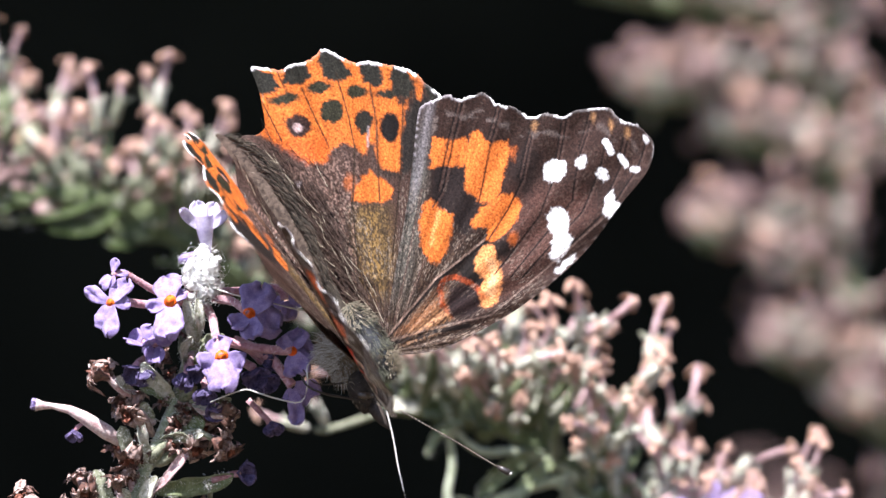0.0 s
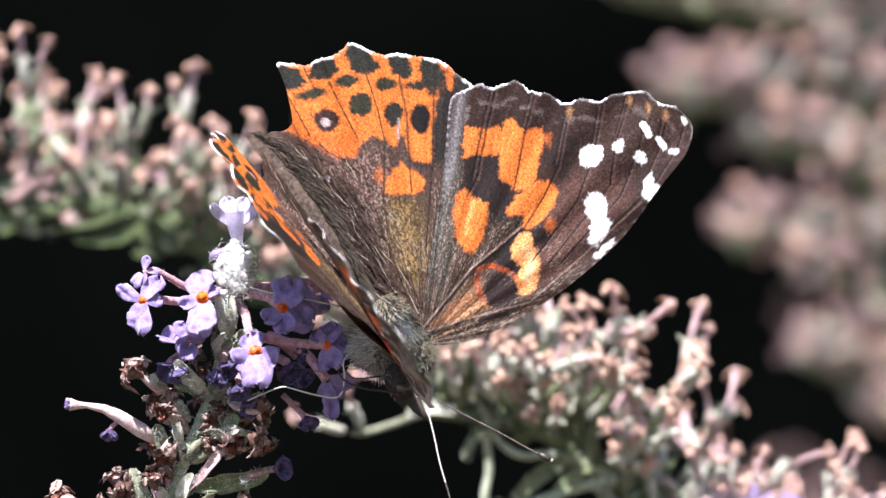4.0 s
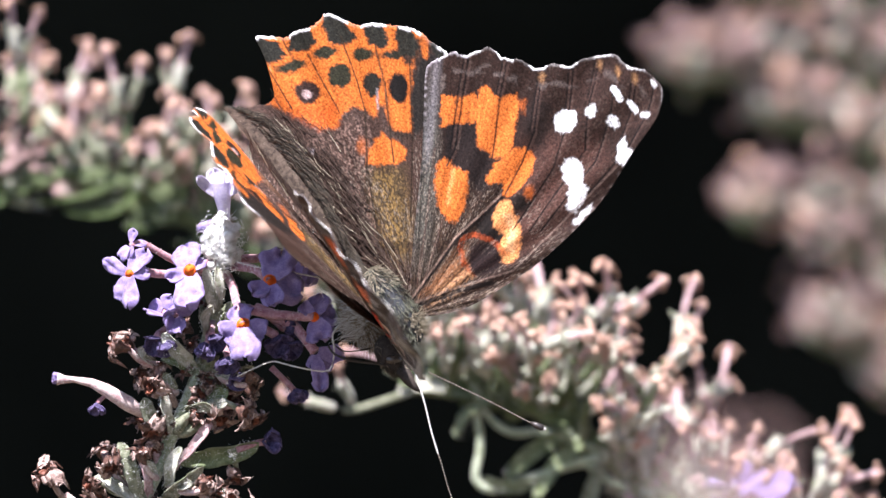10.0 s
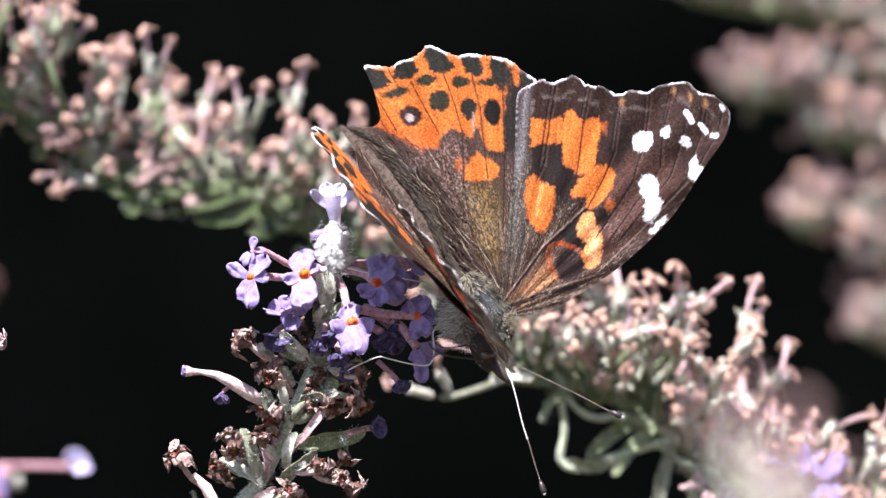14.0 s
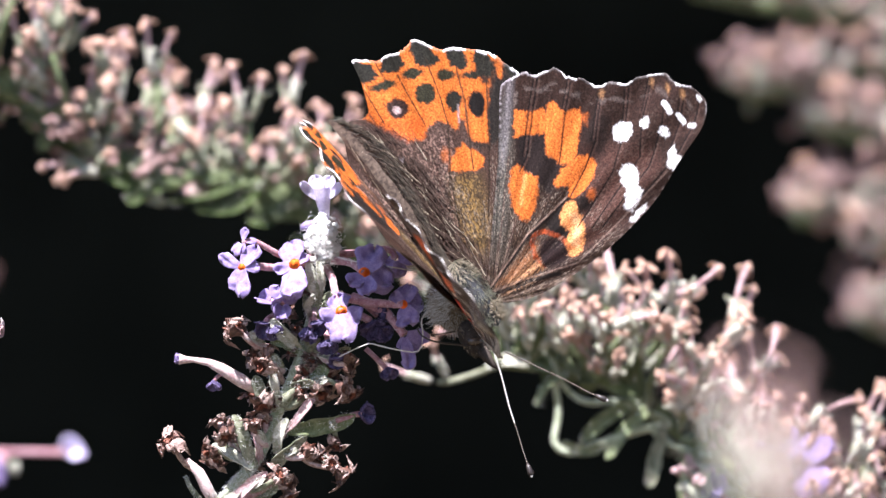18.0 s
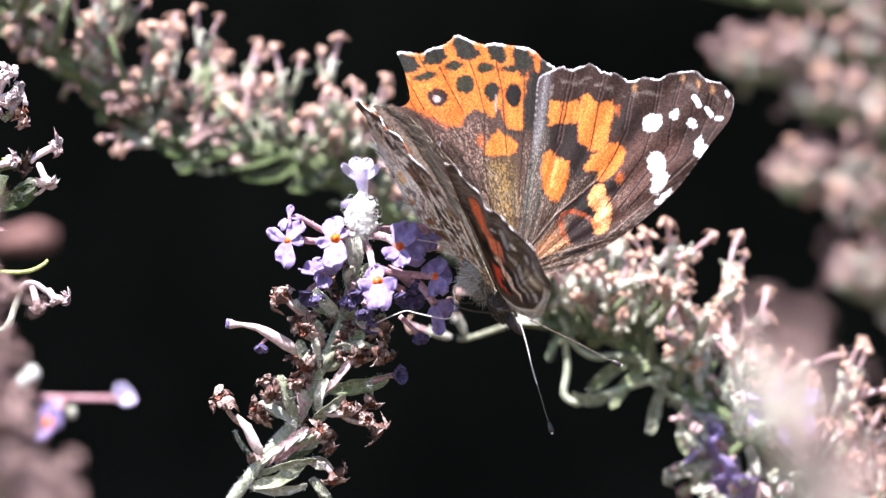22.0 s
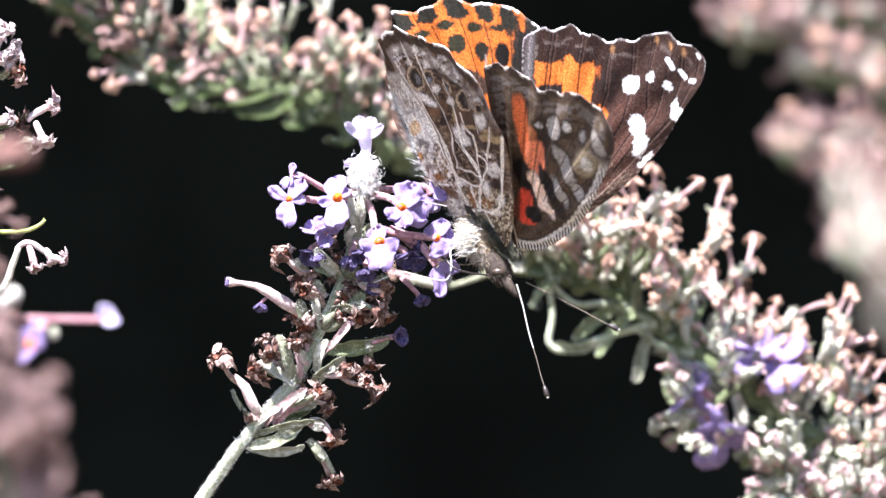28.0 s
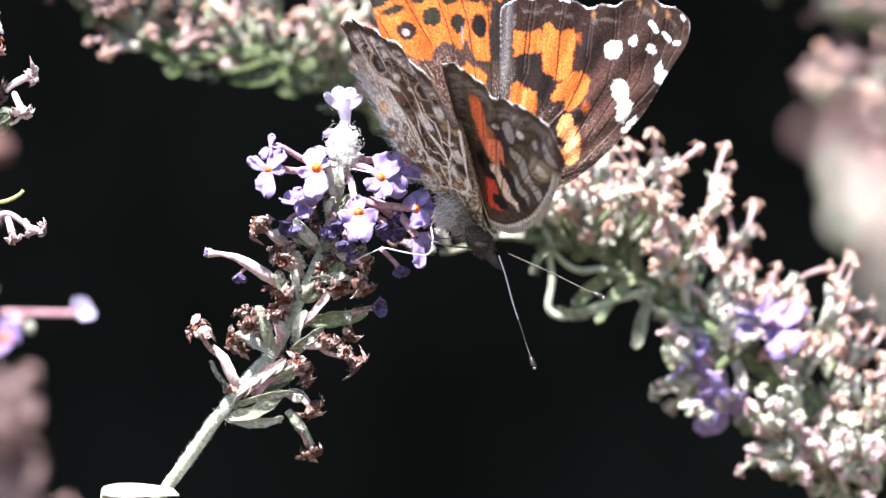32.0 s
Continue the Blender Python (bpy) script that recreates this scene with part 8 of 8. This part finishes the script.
    walk(wing['hr'], [
        (0, hinge(3.1, (0, 0, 0))), (0.5, hinge(-0.5, (0, 0, 0))), (1, hinge(-2.8, (0, 0, 0))), (1.5, hinge(-3.4, (0, 0, 0))),
        (2, hinge(-3.4, (0, 0, 0))), (2.5, hinge(-3.1, (0, 0, 0))), (3, hinge(-3.1, (0, 0, 0))), (3.5, hinge(-3.6, (0, 0, 0))),
        (5.5, hinge(1.5, (0, 0, 0))), (6, hinge(0.9, (0, 0, 0))), (6.5, hinge(3.2, (0, 0, 0))), (7, hinge(4.6, (0, 0, 0))),
        (7.5, hinge(1, (0, 0, 0))), (8, hinge(-9.7, (0, 0, 0))), (8.5, hinge(-12.2, (0, 0, 0))), (9, hinge(-10, (0, 0, 0))),
        (9.5, hinge(-1, (0, 0, 0))), (10, hinge(5.6, (0, 0, 0))), (10.5, hinge(5.6, (0, 0, 0))), (11, hinge(1.7, (0, 0, 0))),
        (11.5, hinge(-6.4, (0, 0, 0))), (12, hinge(-11.2, (0, 0, 0))), (12.5, hinge(-11.8, (0, 0, 0))), (13, hinge(-8.8, (0, 0, 0))),
        (13.5, hinge(0.1, (0, 0, 0))), (14, hinge(4.4, (0, 0, 0))), (14.5, hinge(5.6, (0, 0, 0))), (16.5, hinge(5.7, (0, 0, 0))),
        (17, hinge(6.2, (0, 0, 0))), (17.5, hinge(6.6, (0, 0, 0))), (18, hinge(5.9, (0, 0, 0))), (18.5, hinge(3.9, (0, 0, 0))),
        (19, hinge(2.9, (0, 0, 0))), (19.5, hinge(3.1, (0, 0, 0))), (20, hinge(3, (0, 0, 0))), (20.5, hinge(3.9, (0, 0, 0))),
        (21, hinge(4.4, (0, 0, 0))), (21.5, hinge(0.4, (0, 0, 0))), (22, hinge(-7.1, (0, 0, 0))), (22.5, hinge(-6.1, (0, 0, 0))),
        (23, hinge(2.9, (0, 0, 0))), (23.5, hinge(7.8, (0, 0, 0))), (24, hinge(7.5, (0, 0, 0))), (24.5, hinge(6, (0, 0, 0))),
        (26.5, hinge(7, (0, 0, 0))), (27, hinge(6.6, (0, 0, 0))), (27.5, hinge(12.9, (0, 0, 0))), (28, hinge(12, (0, 0, 0))),
        (28.5, hinge(12.7, (0, 0, 0))), (29, hinge(15, (0, 0, 0))), (29.5, hinge(8.1, (0, 0, 0))), (30, hinge(9.1, (0, 0, 0))),
        (30.5, hinge(11.7, (0, 0, 0))), (31, hinge(10.7, (0, 0, 0))), (31.5, hinge(11.2, (0, 0, 0))), (32, hinge(6.6, (0, 0, 0))),
    ])
    walk(wing['fl'], [
        (0, hinge(REST -1, NEAR_HINGE + OPEN_SHIFT * 1, -15)), (3.5, hinge(REST -1, NEAR_HINGE + OPEN_SHIFT * 1, -15)),
        (5.5, hinge(REST -1, NEAR_HINGE + OPEN_SHIFT * 1, -15)), (7.5, hinge(REST -1, NEAR_HINGE + OPEN_SHIFT * 1, -15)),
        (7.7, hinge(REST -1, NEAR_HINGE + OPEN_SHIFT * 1, -15)), (7.8, hinge(REST -4.3, NEAR_HINGE + OPEN_SHIFT * 1, -15)),
        (8, hinge(REST -11.6, NEAR_HINGE + OPEN_SHIFT * 0.92, -14.6)), (8.2, hinge(REST -14.3, NEAR_HINGE + OPEN_SHIFT * 0.79, -13)),
        (8.6, hinge(REST -13.1, NEAR_HINGE + OPEN_SHIFT * 0.84, -13.7)), (8.8, hinge(REST -10.4, NEAR_HINGE + OPEN_SHIFT * 0.98, -15)),
        (9, hinge(REST -7.1, NEAR_HINGE + OPEN_SHIFT * 1, -15)), (9.2, hinge(REST -3.9, NEAR_HINGE + OPEN_SHIFT * 1, -15)),
        (9.4, hinge(REST -1, NEAR_HINGE + OPEN_SHIFT * 1, -15)), (9.6, hinge(REST -1, NEAR_HINGE + OPEN_SHIFT * 1, -15)),
        (10.5, hinge(REST -1, NEAR_HINGE + OPEN_SHIFT * 1, -15)), (11.2, hinge(REST -1, NEAR_HINGE + OPEN_SHIFT * 1, -15)),
        (11.5, hinge(REST -1, NEAR_HINGE + OPEN_SHIFT * 1, -15)), (11.8, hinge(REST -3.4, NEAR_HINGE + OPEN_SHIFT * 1, -15)),
        (12, hinge(REST -7.5, NEAR_HINGE + OPEN_SHIFT * 1, -15)), (12.2, hinge(REST -11.2, NEAR_HINGE + OPEN_SHIFT * 0.94, -14.9)),
        (12.5, hinge(REST -9.1, NEAR_HINGE + OPEN_SHIFT * 1, -15)), (12.8, hinge(REST -5.5, NEAR_HINGE + OPEN_SHIFT * 1, -15)),
        (13.1, hinge(REST -2.2, NEAR_HINGE + OPEN_SHIFT * 1, -15)), (13.4, hinge(REST -1, NEAR_HINGE + OPEN_SHIFT * 1, -15)),
        (14, hinge(REST -1, NEAR_HINGE + OPEN_SHIFT * 1, -15)), (19, hinge(REST -1, NEAR_HINGE + OPEN_SHIFT * 1, -15)),
        (20, hinge(REST -1, NEAR_HINGE + OPEN_SHIFT * 1, -15)), (21, hinge(REST -1, NEAR_HINGE + OPEN_SHIFT * 1, -15)),
        (21.5, hinge(REST -3, NEAR_HINGE + OPEN_SHIFT * 1, -15)), (21.8, hinge(REST -6.3, NEAR_HINGE + OPEN_SHIFT * 1, -15)),
        (22, hinge(REST -9.1, NEAR_HINGE + OPEN_SHIFT * 1, -15)), (22.2, hinge(REST -8.7, NEAR_HINGE + OPEN_SHIFT * 1, -15)),
        (22.5, hinge(REST -4.7, NEAR_HINGE + OPEN_SHIFT * 1, -15)), (22.8, hinge(REST -1.8, NEAR_HINGE + OPEN_SHIFT * 1, -15)),
        (23.2, hinge(REST -1, NEAR_HINGE + OPEN_SHIFT * 1, -15)), (24, hinge(REST -1.8, NEAR_HINGE + OPEN_SHIFT * 1, -15)),
        (24.2, hinge(REST -4.3, NEAR_HINGE + OPEN_SHIFT * 1, -15)), (24.4, hinge(REST -9.1, NEAR_HINGE + OPEN_SHIFT * 1, -15)),
        (24.5, hinge(REST -12, NEAR_HINGE + OPEN_SHIFT * 0.9, -14.4)), (25.2, hinge(REST -30.3, NEAR_HINGE + OPEN_SHIFT * 0, -3.4)),
        (26.5, hinge(REST -36.9, NEAR_HINGE + OPEN_SHIFT * 0, -3)), (27, hinge(REST -36, NEAR_HINGE + OPEN_SHIFT * 0, -3)),
        (27.5, hinge(REST -38.7, NEAR_HINGE + OPEN_SHIFT * 0, -3)), (27.8, hinge(REST -34.3, NEAR_HINGE + OPEN_SHIFT * 0, -3)),
        (28, hinge(REST -29, NEAR_HINGE + OPEN_SHIFT * 0.05, -4.2)), (28.2, hinge(REST -29, NEAR_HINGE + OPEN_SHIFT * 0.05, -4.2)),
        (28.5, hinge(REST -32.5, NEAR_HINGE + OPEN_SHIFT * 0, -3)), (28.7, hinge(REST -36.9, NEAR_HINGE + OPEN_SHIFT * 0, -3)),
        (29, hinge(REST -40, NEAR_HINGE + OPEN_SHIFT * 0, -3)), (29.2, hinge(REST -39.1, NEAR_HINGE + OPEN_SHIFT * 0, -3)),
        (29.4, hinge(REST -36, NEAR_HINGE + OPEN_SHIFT * 0, -3)), (29.6, hinge(REST -29.9, NEAR_HINGE + OPEN_SHIFT * 0.01, -3.7)),
        (29.8, hinge(REST -11.2, NEAR_HINGE + OPEN_SHIFT * 0.94, -14.9)), (30, hinge(REST -9.1, NEAR_HINGE + OPEN_SHIFT * 1, -15)),
        (30.2, hinge(REST -10.4, NEAR_HINGE + OPEN_SHIFT * 0.98, -15)), (30.4, hinge(REST -31.6, NEAR_HINGE + OPEN_SHIFT * 0, -3)),
        (30.6, hinge(REST -37.8, NEAR_HINGE + OPEN_SHIFT * 0, -3)), (30.8, hinge(REST -38.7, NEAR_HINGE + OPEN_SHIFT * 0, -3)),
        (31, hinge(REST -36, NEAR_HINGE + OPEN_SHIFT * 0, -3)), (31.2, hinge(REST -32.1, NEAR_HINGE + OPEN_SHIFT * 0, -3)),
        (31.4, hinge(REST -21.1, NEAR_HINGE + OPEN_SHIFT * 0.44, -9)), (31.7, hinge(REST -9.1, NEAR_HINGE + OPEN_SHIFT * 1, -15)),
        (32, hinge(REST -19.9, NEAR_HINGE + OPEN_SHIFT * 0.51, -9.6)),
    ])
    walk(wing['hl'], [
        (0, hinge(REST +6, NEAR_HINGE + OPEN_SHIFT * 0.6, -10)), (3.5, hinge(REST +6, NEAR_HINGE + OPEN_SHIFT * 0.6, -10)),
        (5.5, hinge(REST +6, NEAR_HINGE + OPEN_SHIFT * 0.6, -10)), (7.5, hinge(REST +6, NEAR_HINGE + OPEN_SHIFT * 0.6, -10)),
        (7.7, hinge(REST +0, NEAR_HINGE + OPEN_SHIFT * 0.4, -10)), (7.8, hinge(REST -3.3, NEAR_HINGE + OPEN_SHIFT * 0.4, -10)),
        (8, hinge(REST -10.6, NEAR_HINGE + OPEN_SHIFT * 0.97, -7.8)), (8.2, hinge(REST -13.3, NEAR_HINGE + OPEN_SHIFT * 0.83, -6.6)),
        (8.6, hinge(REST -12.1, NEAR_HINGE + OPEN_SHIFT * 0.9, -7.2)), (8.8, hinge(REST -9.4, NEAR_HINGE + OPEN_SHIFT * 1, -8)),
        (9, hinge(REST -6.1, NEAR_HINGE + OPEN_SHIFT * 1, -8)), (9.2, hinge(REST -2.9, NEAR_HINGE + OPEN_SHIFT * 0.4, -10)),
        (9.4, hinge(REST +0, NEAR_HINGE + OPEN_SHIFT * 0.4, -10)), (9.6, hinge(REST +6, NEAR_HINGE + OPEN_SHIFT * 0.6, -10)),
        (10.5, hinge(REST +8, NEAR_HINGE + OPEN_SHIFT * 0.6, -10)), (11.2, hinge(REST +6, NEAR_HINGE + OPEN_SHIFT * 0.6, -10)),
        (11.5, hinge(REST +0, NEAR_HINGE + OPEN_SHIFT * 0.4, -10)), (11.8, hinge(REST -2.4, NEAR_HINGE + OPEN_SHIFT * 0.4, -10)),
        (12, hinge(REST -6.5, NEAR_HINGE + OPEN_SHIFT * 1, -8)), (12.2, hinge(REST -10.2, NEAR_HINGE + OPEN_SHIFT * 0.99, -7.9)),
        (12.5, hinge(REST -8.1, NEAR_HINGE + OPEN_SHIFT * 1, -8)), (12.8, hinge(REST -4.5, NEAR_HINGE + OPEN_SHIFT * 0.4, -10)),
        (13.1, hinge(REST -1.2, NEAR_HINGE + OPEN_SHIFT * 0.4, -10)), (13.4, hinge(REST +4, NEAR_HINGE + OPEN_SHIFT * 0.6, -10)),
        (14, hinge(REST +4, NEAR_HINGE + OPEN_SHIFT * 0.6, -10)), (19, hinge(REST +5, NEAR_HINGE + OPEN_SHIFT * 0.6, -10)),
        (20, hinge(REST +4, NEAR_HINGE + OPEN_SHIFT * 0.6, -10)), (21, hinge(REST +4, NEAR_HINGE + OPEN_SHIFT * 0.6, -10)),
        (21.5, hinge(REST -2, NEAR_HINGE + OPEN_SHIFT * 0.4, -10)), (21.8, hinge(REST -5.3, NEAR_HINGE + OPEN_SHIFT * 1, -8)),
        (22, hinge(REST -8.1, NEAR_HINGE + OPEN_SHIFT * 1, -8)), (22.2, hinge(REST -7.7, NEAR_HINGE + OPEN_SHIFT * 1, -8)),
        (22.5, hinge(REST -3.7, NEAR_HINGE + OPEN_SHIFT * 0.4, -10)), (22.8, hinge(REST -0.8, NEAR_HINGE + OPEN_SHIFT * 0.4, -10)),
        (23.2, hinge(REST +0, NEAR_HINGE + OPEN_SHIFT * 0.4, -10)), (24, hinge(REST -0.8, NEAR_HINGE + OPEN_SHIFT * 0.4, -10)),
        (24.2, hinge(REST -3.3, NEAR_HINGE + OPEN_SHIFT * 0.4, -10)), (24.4, hinge(REST -8.1, NEAR_HINGE + OPEN_SHIFT * 1, -8)),
        (24.5, hinge(REST -11, NEAR_HINGE + OPEN_SHIFT * 0.95, -7.6)), (25.2, hinge(REST -29.3, NEAR_HINGE + OPEN_SHIFT * 0.03, -0.2)),
        (26.5, hinge(REST -35.9, NEAR_HINGE + OPEN_SHIFT * 0, -0)), (27, hinge(REST -35, NEAR_HINGE + OPEN_SHIFT * 0, -0)),
        (27.5, hinge(REST -37.7, NEAR_HINGE + OPEN_SHIFT * 0, -0)), (27.8, hinge(REST -33.3, NEAR_HINGE + OPEN_SHIFT * 0, -0)),
        (28, hinge(REST -28, NEAR_HINGE + OPEN_SHIFT * 0.1, -0.8)), (28.2, hinge(REST -28, NEAR_HINGE + OPEN_SHIFT * 0.1, -0.8)),
        (28.5, hinge(REST -31.5, NEAR_HINGE + OPEN_SHIFT * 0, -0)), (28.7, hinge(REST -35.9, NEAR_HINGE + OPEN_SHIFT * 0, -0)),
        (29, hinge(REST -39, NEAR_HINGE + OPEN_SHIFT * 0, -0)), (29.2, hinge(REST -38.1, NEAR_HINGE + OPEN_SHIFT * 0, -0)),
        (29.4, hinge(REST -35, NEAR_HINGE + OPEN_SHIFT * 0, -0)), (29.6, hinge(REST -28.9, NEAR_HINGE + OPEN_SHIFT * 0.06, -0.5)),
        (29.8, hinge(REST -10.2, NEAR_HINGE + OPEN_SHIFT * 0.99, -7.9)), (30, hinge(REST -8.1, NEAR_HINGE + OPEN_SHIFT * 1, -8)),
        (30.2, hinge(REST -9.4, NEAR_HINGE + OPEN_SHIFT * 1, -8)), (30.4, hinge(REST -30.6, NEAR_HINGE + OPEN_SHIFT * 0, -0)),
        (30.6, hinge(REST -36.8, NEAR_HINGE + OPEN_SHIFT * 0, -0)), (30.8, hinge(REST -37.7, NEAR_HINGE + OPEN_SHIFT * 0, -0)),
        (31, hinge(REST -35, NEAR_HINGE + OPEN_SHIFT * 0, -0)), (31.2, hinge(REST -31.1, NEAR_HINGE + OPEN_SHIFT * 0, -0)),
        (31.4, hinge(REST -20.1, NEAR_HINGE + OPEN_SHIFT * 0.49, -3.9)), (31.7, hinge(REST -8.1, NEAR_HINGE + OPEN_SHIFT * 1, -8)),
        (32, hinge(REST -18.9, NEAR_HINGE + OPEN_SHIFT * 0.56, -4.5)),
    ])


motions()
